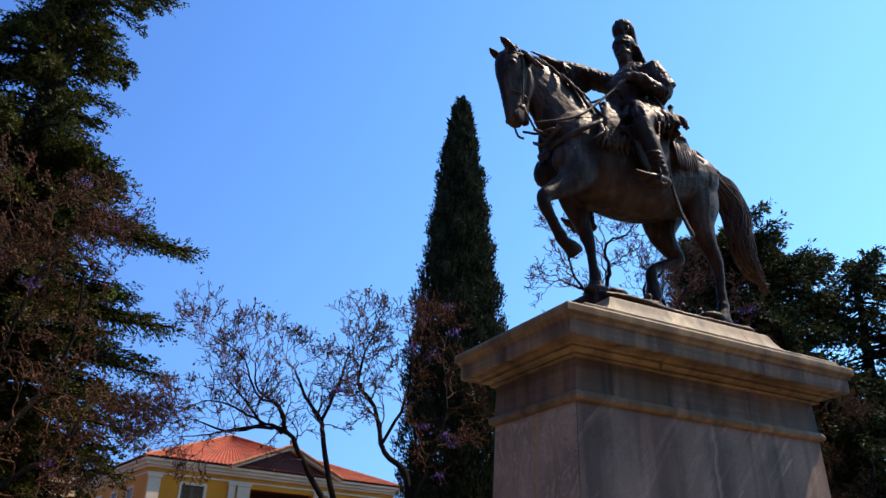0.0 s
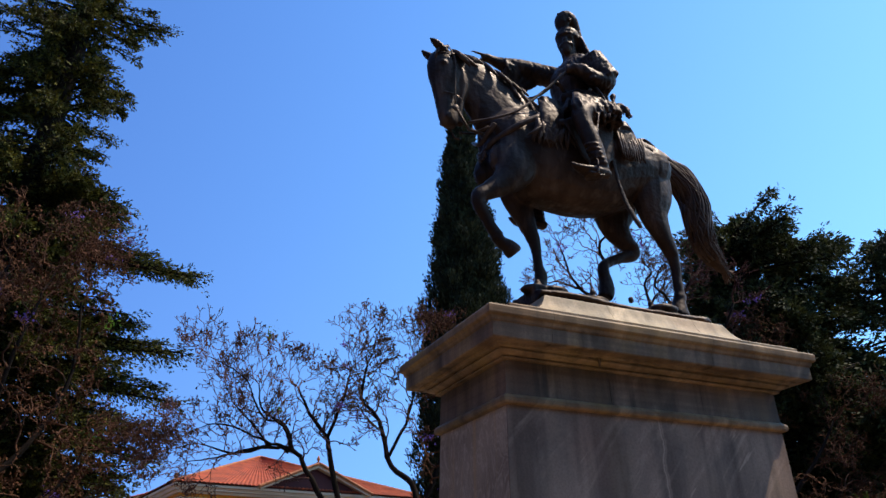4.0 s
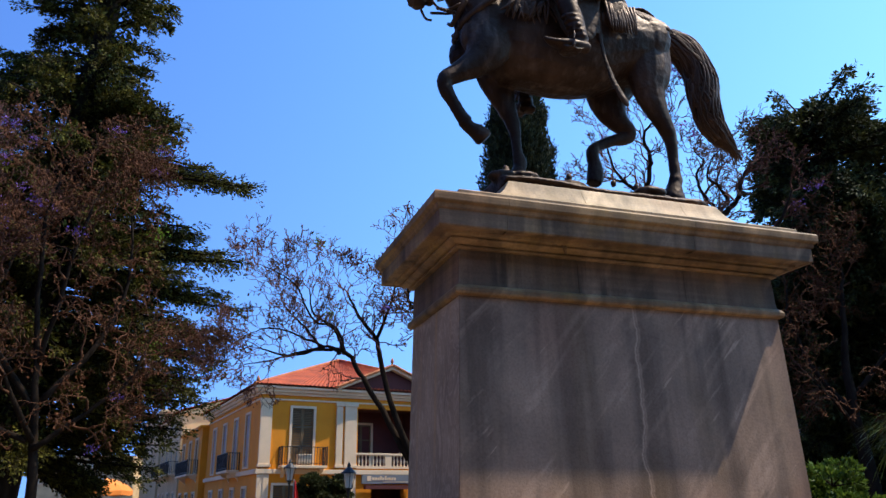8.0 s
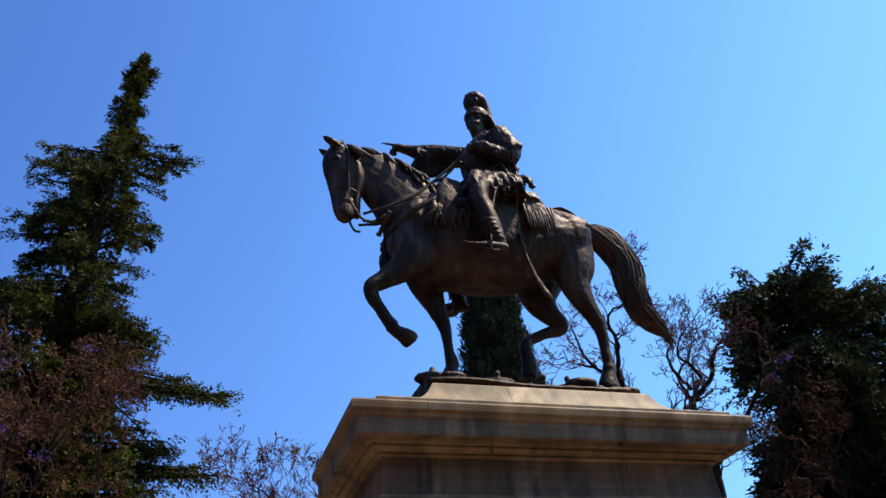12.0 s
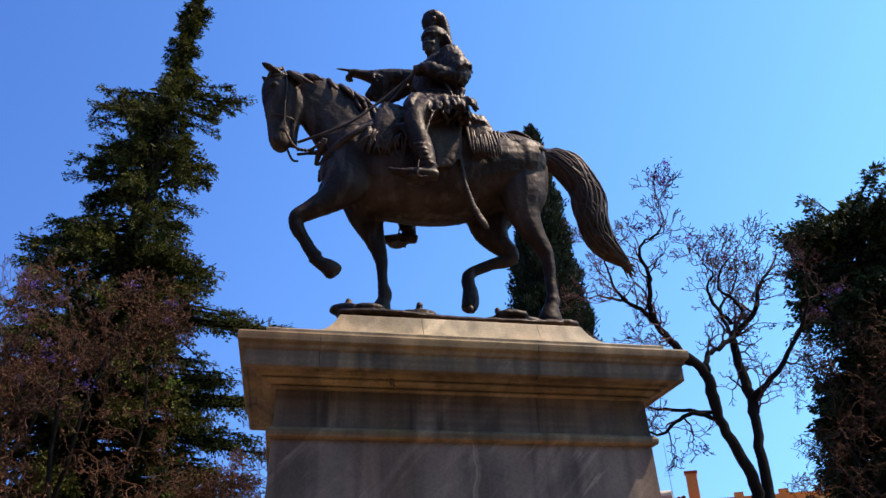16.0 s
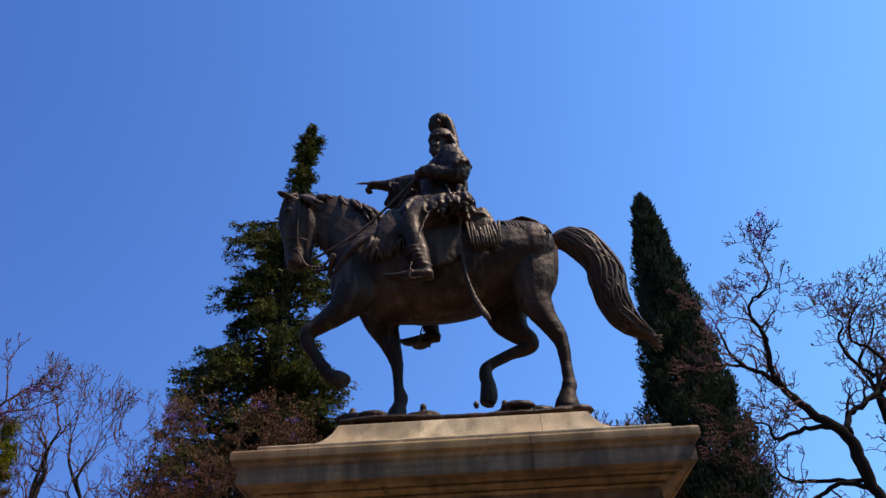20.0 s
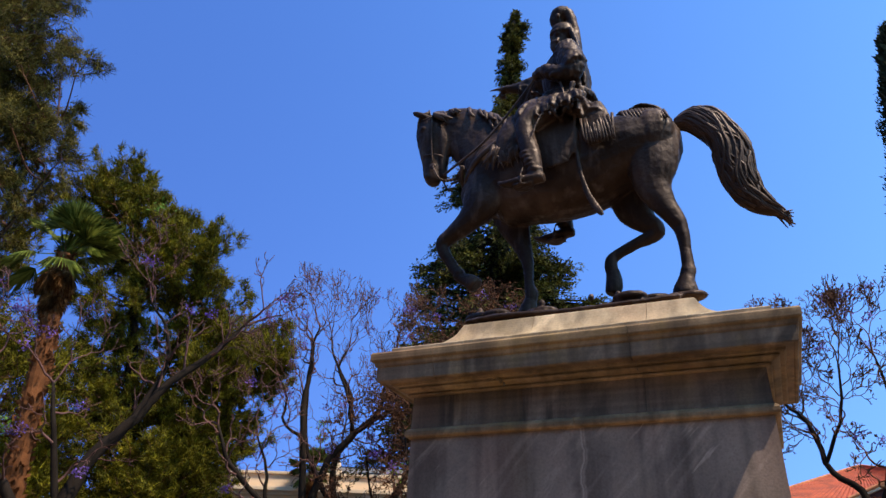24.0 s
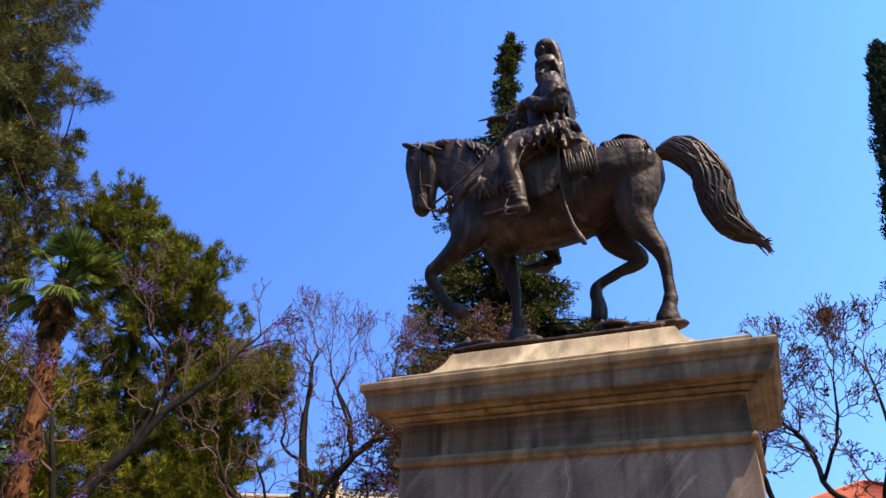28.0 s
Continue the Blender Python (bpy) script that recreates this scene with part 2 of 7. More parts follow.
PAVING = plain("paving_stone", (0.145, 0.115, 0.085), 0.8, scale=3)
GROUND = plain("earth", (0.13, 0.108, 0.082), 0.9, scale=2)
YELLOW = plain("yellow_plaster", (0.72, 0.245, 0.006), 0.8, scale=3, vary=0.15)
OCHRE = plain("ochre_plaster", (0.62, 0.36, 0.12), 0.8, scale=3, vary=0.2)
ORANGE = plain("orange_plaster", (0.72, 0.24, 0.05), 0.8, scale=3, vary=0.2)
CREAM = plain("cream_plaster", (0.60, 0.40, 0.20), 0.8, scale=3, vary=0.22)
WHITE = plain("white_plaster", (0.72, 0.52, 0.33), 0.75, scale=3, vary=0.12)
MAROON = plain("dark_red_plaster", (0.10, 0.022, 0.018), 0.8, scale=3, vary=0.2)
SHUTTER = plain("brown_wood", (0.16, 0.095, 0.04), 0.65, scale=5, vary=0.3, stretch=(4, 4, 0.5))
GREYSHUT = plain("grey_wood", (0.33, 0.30, 0.28), 0.65, scale=5, vary=0.25)
IRON = plain("dark_iron", (0.022, 0.022, 0.024), 0.5, 0.4, scale=20, vary=0.3)
STEEL = plain("galvanised_steel", (0.45, 0.46, 0.47), 0.4, 0.7, scale=12, vary=0.2)
TILE = plain("roof_tile", (0.38, 0.062, 0.014), 0.8, scale=7, vary=0.45, rise=0.3)
TILE_EDGE = plain("ridge_tile", (0.50, 0.17, 0.06), 0.8, scale=9, vary=0.35, rise=0.3)
BARK = plain("grey_bark", (0.024, 0.016, 0.011), 0.9, scale=9, vary=0.45, rise=0.6, stretch=(3, 3, 0.6), spec=0.06)
TWIG = plain("twig_bark", (0.125, 0.060, 0.048), 0.9, scale=4, vary=0.3, spec=0.06)
DRYTWIG = plain("dry_twig", (0.118, 0.054, 0.029), 0.9, scale=4, vary=0.35, spec=0.06)
RUSSET = plain("palm_bark", (0.17, 0.060, 0.020), 0.9, scale=10, vary=0.6, rise=0.8, spec=0.1)
POD = plain("seed_pod", (0.110, 0.042, 0.018), 0.8, scale=8, spec=0.1)
BLOSSOM = leafy("blossom", (0.16, 0.075, 0.34), (0.34, 0.19, 0.58), 0.6, 0.35)
CEDAR = leafy("cedar_foliage", (0.028, 0.030, 0.007), (0.185, 0.165, 0.026), 0.6, 0.2)
CYPRESS = leafy("cypress_foliage", (0.020, 0.024, 0.011), (0.085, 0.088, 0.034), 0.65, 0.12)
DARKLEAF = leafy("dark_foliage", (0.026, 0.032, 0.011), (0.110, 0.118, 0.034), 0.65, 0.15)
PINE = leafy("pine_needles", (0.040, 0.042, 0.004), (0.32, 0.26, 0.014), 0.7, 0.22)
FEATHERY = leafy("feathery_foliage", (0.034, 0.031, 0.006), (0.25, 0.19, 0.032), 0.7, 0.22)
PALMLEAF = leafy("palm_leaf", (0.06, 0.085, 0.012), (0.30, 0.33, 0.060), 0.4, 0.35)
DRYLEAF = leafy("dry_leaf", (0.12, 0.05, 0.018), (0.34, 0.15, 0.05), 0.8, 0.2)
STRAPLEAF = leafy("strap_leaf", (0.030, 0.050, 0.010), (0.16, 0.20, 0.035), 0.4, 0.25)
BUSH = leafy("bush_leaf", (0.05, 0.10, 0.012), (0.18, 0.26, 0.035), 0.5, 0.3)
FRESH = leafy("fresh_leaf", (0.16, 0.30, 0.03), (0.30, 0.45, 0.06), 0.5, 0.4)
ORANGECLOTH = plain("orange_cloth", (0.75, 0.22, 0.03), 0.8, scale=5, vary=0.12)
REDCLOTH = plain("red_cloth", (0.62, 0.03, 0.03), 0.8, scale=5, vary=0.12)
SIGNGREY = plain("sign_grey", (0.17, 0.18, 0.19), 0.5, scale=5, vary=0.1)
LAMPGLASS = plain("frosted_glass", (0.55, 0.56, 0.52), 0.25, scale=9, vary=0.1)


def make_glass():
    m, nt, b = nodes_of("window_glass", 0.06, 0, 0.7)
    n = tex(nt, "ShaderNodeTexNoise", 1.2)
    nt.links.new(ramp(nt, n.outputs[0], [(0.3, (0.012, 0.014, 0.017)), (0.7, (0.03, 0.033, 0.038))]), b.inputs["Base Color"])
    return m


GLASS = make_glass()


# ---- mesh helpers ----
def group(name, place=(0, 0, 0), label="", category="", grp="", kind="", turn=0.0):
    e = new(name)
    e.empty_display_size = 0.3
    e.matrix_world = pose(*place, 0, 0, turn)
    return tagged(e, label, category, grp, kind)


def part(name, data, material, parent=None, label="", smooth=False):
    """data: a bmesh, or (vertices, faces). One mesh object under its thing, in the thing's own axes."""
    me = bpy.data.meshes.new(name)
    if isinstance(data, bmesh.types.BMesh):
        data.to_mesh(me)
        data.free()
    else:
        me.from_pydata([tuple(v) for v in data[0]], [], [tuple(q) for q in data[1]])
    me.materials.append(material)
    if smooth:
        me.polygons.foreach_set("use_smooth", [True] * len(me.polygons))
    ob = new(name, me)
    if parent:
        ob.parent = parent
    if label:
        tagged(ob, label)
    return ob


def box_bm(x0, x1, y0, y1, z0, z1, bevel=0.0, bm=None):
    bm = bm or bmesh.new()
    made = bmesh.ops.create_cube(bm, size=1.0)["verts"]
    bmesh.ops.transform(bm, verts=made, matrix=Matrix.LocRotScale(((x0 + x1) / 2, (y0 + y1) / 2, (z0 + z1) / 2), None, (x1 - x0, y1 - y0, z1 - z0)))
    if bevel:
        es = list({e for v in made for e in v.link_edges})
        bmesh.ops.bevel(bm, geom=es, offset=bevel, segments=2, affect="EDGES", profile=0.6)
    return bm


def box(name, x0, x1, y0, y1, z0, z1, material, parent=None, bevel=0.0, label=""):
    return part(name, box_bm(x0, x1, y0, y1, z0, z1, bevel), material, parent, label)


def tube(points, sides=8, caps=True, side_axis=(0, 1, 0)):
    """A loft along points (x, y, z, ra, rb): ra across side_axis, rb across the other way."""
    P = np.array([p[:3] for p in points], float)
    A = np.array([p[3] for p in points], float)
    B = np.array([p[4] if len(p) > 4 else p[3] for p in points], float)
    T = np.gradient(P, axis=0)
    T /= np.maximum(np.linalg.norm(T, axis=1, keepdims=True), 1e-9)
    S = np.tile(np.array(side_axis, float), (len(P), 1))
    S -= T * (S * T).sum(1, keepdims=True)
    bad = np.linalg.norm(S, axis=1) < 0.2
    S[bad] = np.cross(T[bad], (0.3, 0.1, 0.9))
    S /= np.linalg.norm(S, axis=1, keepdims=True)
    N = np.cross(T, S)
    an = np.arange(sides) * 2 * np.pi / sides
    V = P[:, None] + A[:, None, None] * np.cos(an)[None, :, None] * S[:, None] + B[:, None, None] * np.sin(an)[None, :, None] * N[:, None]
    V = [tuple(v) for v in V.reshape(-1, 3)]
    F = []
    for i in range(len(P) - 1):
        for j in range(sides):
            k = (j + 1) % sides
            F.append((i * sides + j, i * sides + k, (i + 1) * sides + k, (i + 1) * sides + j))
    if caps:
        F.append(tuple(range(sides))[::-1])
        F.append(tuple((len(P) - 1) * sides + j for j in range(sides)))
    return V, F


def smooth_path(points, steps=4):
    """Catmull-Rom through rows of numbers."""
    p = np.array(points, float)
    q = np.vstack([2 * p[0] - p[1], p, 2 * p[-1] - p[-2]])
    out = []
    for i in range(len(p) - 1):
        a, b, c, d = q[i:i + 4]
        for s in range(steps):
            t = s / steps
            out.append(0.5 * (2 * b + (c - a) * t + (2 * a - 5 * b + 4 * c - d) * t * t + (3 * b - a - 3 * c + d) * t ** 3))
    out.append(p[-1])
    return [tuple(r) for r in out]


def joined(*pieces):
    V, F = [], []
    for v, f in pieces:
        o = len(V)
        V += list(v)
        F += [tuple(i + o for i in q) for q in f]
    return V, F


def quick_mesh(name, V, F, material, parent, label="", kind=""):
    """A large mesh of faces of one size, from number arrays."""
    V, F = np.asarray(V, np.float32), np.asarray(F, np.int32)
    me = bpy.data.meshes.new(name)
    n = F.shape[1]
    me.vertices.add(len(V))
    me.vertices.foreach_set("co", V.ravel())
    me.loops.add(F.size)
    me.loops.foreach_set("vertex_index", F.ravel())
    me.polygons.add(len(F))
    me.polygons.foreach_set("loop_start", np.arange(0, F.size, n, dtype=np.int32))
    me.update(calc_edges=True)
    me.materials.append(material)
    ob = new(name, me)
    if parent:
        ob.parent = parent
    return tagged(ob, label, "", "", kind)


def unit(v):
    return v / np.maximum(np.linalg.norm(v, axis=-1, keepdims=True), 1e-9)


def blades(C, D, length, width, rng, bend=0.25):
    """Leaf blades: a folded diamond at each C along D. Returns vertices and faces of three corners."""
    C, D = np.asarray(C, float), unit(np.asarray(D, float))
    n = len(C)
    side = unit(np.cross(D, unit(rng.normal(size=(n, 3)))))
    up = np.cross(side, D)
    L = (length * rng.uniform(0.6, 1.3, n))[:, None]
    W = (width * rng.uniform(0.7, 1.3, n))[:, None]
    a = C
    b = C + D * L * 0.45 + side * W - up * L * bend * 0.3
    c = C + D * L - up * L * bend
    d = C + D * L * 0.45 - side * W - up * L * bend * 0.3
    V = np.stack([a, b, c, d], 1).reshape(-1, 3)
    i = np.arange(n)[:, None] * 4
    F = np.concatenate([i + np.array([[0, 1, 2]]), i + np.array([[0, 2, 3]])], 1).reshape(-1, 3)
    return V, F


def needles(C, D, length, width, rng):
    """Thin needles: one narrow triangle at each C along D."""
    C, D = np.asarray(C, float), unit(np.asarray(D, float))
    n = len(C)
    side = unit(np.cross(D, unit(rng.normal(size=(n, 3)))))
    L = (length * rng.uniform(0.6, 1.3, n))[:, None]
    W = (width * rng.uniform(0.7, 1.3, n))[:, None]
    V = np.stack([C + side * W, C + D * L, C - side * W], 1).reshape(-1, 3)
    return V, np.arange(3 * n).reshape(-1, 3)


def twigs_mesh(segs, sides=3):
    """Thin prisms from rows (x0, y0, z0, r0, x1, y1, z1, r1)."""
    s = np.asarray(segs, float)
    a, b = s[:, 0:3], s[:, 4:7]
    t = unit(b - a)
    u = unit(np.cross(t, np.tile((0.31, 0.2, 0.93), (len(s), 1))))
    w = np.cross(t, u)
    V = np.empty((len(s), 2 * sides, 3))
    for j in range(sides):
        an = 2 * math.pi * j / sides
        off = u * math.cos(an) + w * math.sin(an)
        V[:, j] = a + off * s[:, 3:4]
        V[:, sides + j] = b + off * s[:, 7:8]
    base = np.arange(len(s))[:, None] * 2 * sides
    F = np.concatenate([base + np.array([[j, (j + 1) % sides, sides + (j + 1) % sides, sides + j]]) for j in range(sides)], 1).reshape(-1, 4)
    return V.reshape(-1, 3), F


# ---- ground ----
ground = part("ground", ([(-2500, -2500, -0.02), (2500, -2500, -0.02), (2500, 2500, -0.02), (-2500, 2500, -0.02)], [(0, 1, 2, 3)]), GROUND)
tagged(ground, "dry earth ground around the paved square", "ground", kind="structure")
pavement = part("pavement", box_bm(-16, 22, -14, 33, -0.3, 0.0), PAVING)
tagged(pavement, "pale stone paving of the square round the monument", "pavement", kind="structure")


# ---- pedestal ----
def course(name, profile, joints, material, parent, label=""):
    """One course of stones: profile rows are (half length, half depth, z) from the bottom up, cut at the x of the joints."""
    cuts = [None, *joints, None]
    made = []
    for a, b in zip(cuts[:-1], cuts[1:]):
        V, F = [], []
        for hx, hy, z in profile:
            x0 = -hx if a is None else a + 0.0016
            x1 = hx if b is None else b - 0.0016
            V += [(x0, -hy, z), (x1, -hy, z), (x1, hy, z), (x0, hy, z)]
        for i in range(len(profile) - 1):
            for j in range(4):
                k = (j + 1) % 4
                F.append((4 * i + j, 4 * i + k, 4 * i + 4 + k, 4 * i + 4 + j))
        n = 4 * (len(profile) - 1)
        F += [(3, 2, 1, 0), (n, n + 1, n + 2, n + 3)]
        made.append(part(name, (V, F), material, parent, label))
    return made


def build_pedestal():
    ped = group("pedestal", (0, 0, 0), "tall weathered grey marble pedestal with a stained moulded cornice", "pedestal")
    course("step_stone", [(2.75, 2.05, 0.0), (2.75, 2.05, 0.17), (2.74, 2.04, 0.18)], [-1.4, 0.0, 1.4], CORNICE, ped, "worn marble step")
    course("step_stone", [(2.35, 1.65, 0.18), (2.35, 1.65, 0.35), (2.34, 1.64, 0.36)], [-0.7, 0.7], CORNICE, ped, "worn marble step")
    course("die_block", [(1.95, 1.15, 0.36), (1.95, 1.15, 0.75), (1.90, 1.08, 0.80), (1.80, 1.0, 0.82), (1.80, 1.0, 1.38)], [0.2], MARBLE, ped)
    course("base_moulding", [(1.80, 1.0, 1.38), (1.74, 0.92, 1.42), (1.66, 0.84, 1.47), (1.60, 0.76, 1.50), (1.58, 0.74, 1.56), (1.52, 0.68, 1.585)], [-0.5, 0.6], CORNICE, ped, "stained marble base moulding")
    course("shaft", [(1.500, 0.660, 1.585), (1.498, 0.658, 1.62), (1.462, 0.622, 3.08)], [], MARBLE, ped, "veined grey marble shaft with slanting pale streaks")
    # the narrow end has one figured slab, browned and lightened to imitate bounced light
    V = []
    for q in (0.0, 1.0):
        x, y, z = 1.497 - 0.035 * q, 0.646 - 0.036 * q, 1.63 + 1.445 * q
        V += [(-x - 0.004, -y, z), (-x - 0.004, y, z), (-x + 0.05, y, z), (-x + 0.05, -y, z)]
    part("end_slab", (V, [(0, 1, 2, 3), (7, 6, 5, 4), (0, 4, 5, 1), (1, 5, 6, 2), (2, 6, 7, 3), (3, 7, 4, 0)]), FIGURED, ped, "figured marble slab with pale loops, warm bounced light put into its brown")
    course("band", [(1.475, 0.635, 3.08), (1.500, 0.660, 3.090), (1.507, 0.667, 3.105), (1.507, 0.667, 3.130), (1.495, 0.655, 3.150), (1.475, 0.635, 3.165)], [-0.02], CORNICE, ped, "ochre-stained marble band")
    course("frieze", [(1.468, 0.628, 3.165), (1.464, 0.624, 3.20), (1.455, 0.615, 3.445)], [-0.45, 0.55], FRIEZE, ped, "dark streaked marble frieze")
    course("bed_moulding", [(1.466, 0.626, 3.445), (1.490, 0.650, 3.447), (1.496, 0.656, 3.452), (1.496, 0.656, 3.464), (1.478, 0.638, 3.465), (1.478, 0.638, 3.473), (1.512, 0.674, 3.474), (1.522, 0.684, 3.477), (1.550, 0.712, 3.488), (1.562, 0.724, 3.496),
                            (1.562, 0.724, 3.506), (1.545, 0.707, 3.507), (1.545, 0.707, 3.514), (1.594, 0.756, 3.515), (1.604, 0.766, 3.520), (1.610, 0.770, 3.540)], [-0.62, 0.52], CORNICE, ped, "stepped marble bed moulding with a chipped joint")
    # dark raised lumps at the joint imitate the shade inside a chipped notch
    part("chip", joined(lump(-0.61, -0.730, 3.500, 0.016, 0.014, 0.035, 6, 8), lump(-0.59, -0.700, 3.472, 0.010, 0.016, 0.020, 6, 8), lump(-0.635, -0.742, 3.51, 0.009, 0.012, 0.018, 6, 8), lump(-0.70, -0.74, 3.512, 0.030, 0.010, 0.007, 6, 8)), FRIEZE, ped, "dark lumps imitating the shade of a chipped hollow at a joint")
    course("cornice_stone", [(1.600, 0.760, 3.54), (1.665, 0.845, 3.543), (1.672, 0.852, 3.535), (1.692, 0.872, 3.535), (1.700, 0.880, 3.545), (1.700, 0.880, 3.66), (1.712, 0.892, 3.668), (1.716, 0.896, 3.676)], [-1.16, 0.50], CORONA, ped, "wide projecting marble cornice stone with dark drip stains")
    course("cornice_lip", [(1.716, 0.896, 3.676), (1.722, 0.902, 3.70), (1.745, 0.922, 3.712), (1.750, 0.927, 3.722), (1.750, 0.927, 3.774), (1.738, 0.915, 3.79)], [-1.16, 0.50], CORNICE, ped, "worn ochre-stained upper lip of the cornice")
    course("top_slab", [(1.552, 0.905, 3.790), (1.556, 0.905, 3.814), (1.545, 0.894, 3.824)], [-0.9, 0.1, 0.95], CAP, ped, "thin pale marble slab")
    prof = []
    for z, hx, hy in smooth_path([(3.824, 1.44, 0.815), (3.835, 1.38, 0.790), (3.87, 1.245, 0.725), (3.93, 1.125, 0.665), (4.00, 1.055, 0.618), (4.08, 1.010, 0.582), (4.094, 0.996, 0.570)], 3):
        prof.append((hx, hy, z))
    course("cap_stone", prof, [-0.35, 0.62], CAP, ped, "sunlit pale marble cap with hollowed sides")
    return ped




# ---- statue ----
def lump(x, y, z, rx, ry, rz, rings=8, sides=12):
    V, F = [], []
    for i in range(1, rings):
        a = math.pi * i / rings
        for j in range(sides):
            b = 2 * math.pi * j / sides
            V.append((x + rx * math.sin(a) * math.cos(b), y + ry * math.sin(a) * math.sin(b), z + rz * math.cos(a)))
    n = len(V)
    V += [(x, y, z + rz), (x, y, z - rz)]
    for i in range(rings - 2):
        for j in range(sides):
            k = (j + 1) % sides
            F.append((i * sides + j, (i + 1) * sides + j, (i + 1) * sides + k, i * sides + k))
    for j in range(sides):
        k = (j + 1) % sides
        F.append((n, j, k))
        F.append((n + 1, (rings - 2) * sides + k, (rings - 2) * sides + j))
    return V, F


def limb(rows, sides=14, steps=4, side_axis=(0, 1, 0)):
    rows = [r if len(r) == 5 else (*r, r[3]) for r in rows]
    return tube(smooth_path(rows, steps), sides, True, side_axis)


def solid(pieces, voxel, rounds=2):
    """All pieces fused into one skin."""
    V, F = joined(*pieces)
    me = bpy.data.meshes.new("fused")
    me.from_pydata(V, [], F)
    bm = bmesh.new()
    bm.from_mesh(me)
    bmesh.ops.recalc_face_normals(bm, faces=bm.faces)
    bm.to_mesh(me)
    bm.free()
    ob = new("fused", me)
    md = ob.modifiers.new("fuse", "REMESH")
    md.mode, md.voxel_size = "VOXEL", voxel
    sm = ob.modifiers.new("soft", "SMOOTH")
    sm.factor, sm.iterations = 0.5, rounds
    dg = bpy.context.evaluated_depsgraph_get()
    out = bpy.data.meshes.new_from_object(ob.evaluated_get(dg))
    bpy.data.objects.remove(ob)
    n = len(out.vertices)
    co, no = np.empty(n * 3), np.empty(n * 3)
    out.vertices.foreach_get("co", co)
    out.vertices.foreach_get("normal", no)
    faces = [tuple(p.vertices) for p in out.polygons]
    verts = []
    for (x, y, z), (a, b, c) in zip(co.reshape(-1, 3), no.reshape(-1, 3)):
        v = Vector((x, y, z))
        k = 0.004 * noise.noise(v * 11) + 0.0022 * noise.noise(v * 34)
        cloth = min(1, max(0, (z - 6.22) * 8)) * min(1, max(0, (x + 0.86) * 6)) * min(1, max(0, (0.40 - x) * 8))
        head = min(1, max(0, (z - 7.36) * 20)) if abs(x) < 0.5 else 0
        cloth *= 1 - 0.6 * head
        if cloth > 0:
            k += cloth * (0.005 * noise.noise(v * 26) + 0.020 * (0.25 - abs(noise.noise(Vector((x * 21 + z * 4, y * 21, z * 3.5))))))
        verts.append((x + a * k, y + b * k, z + c * k))
    return verts, faces


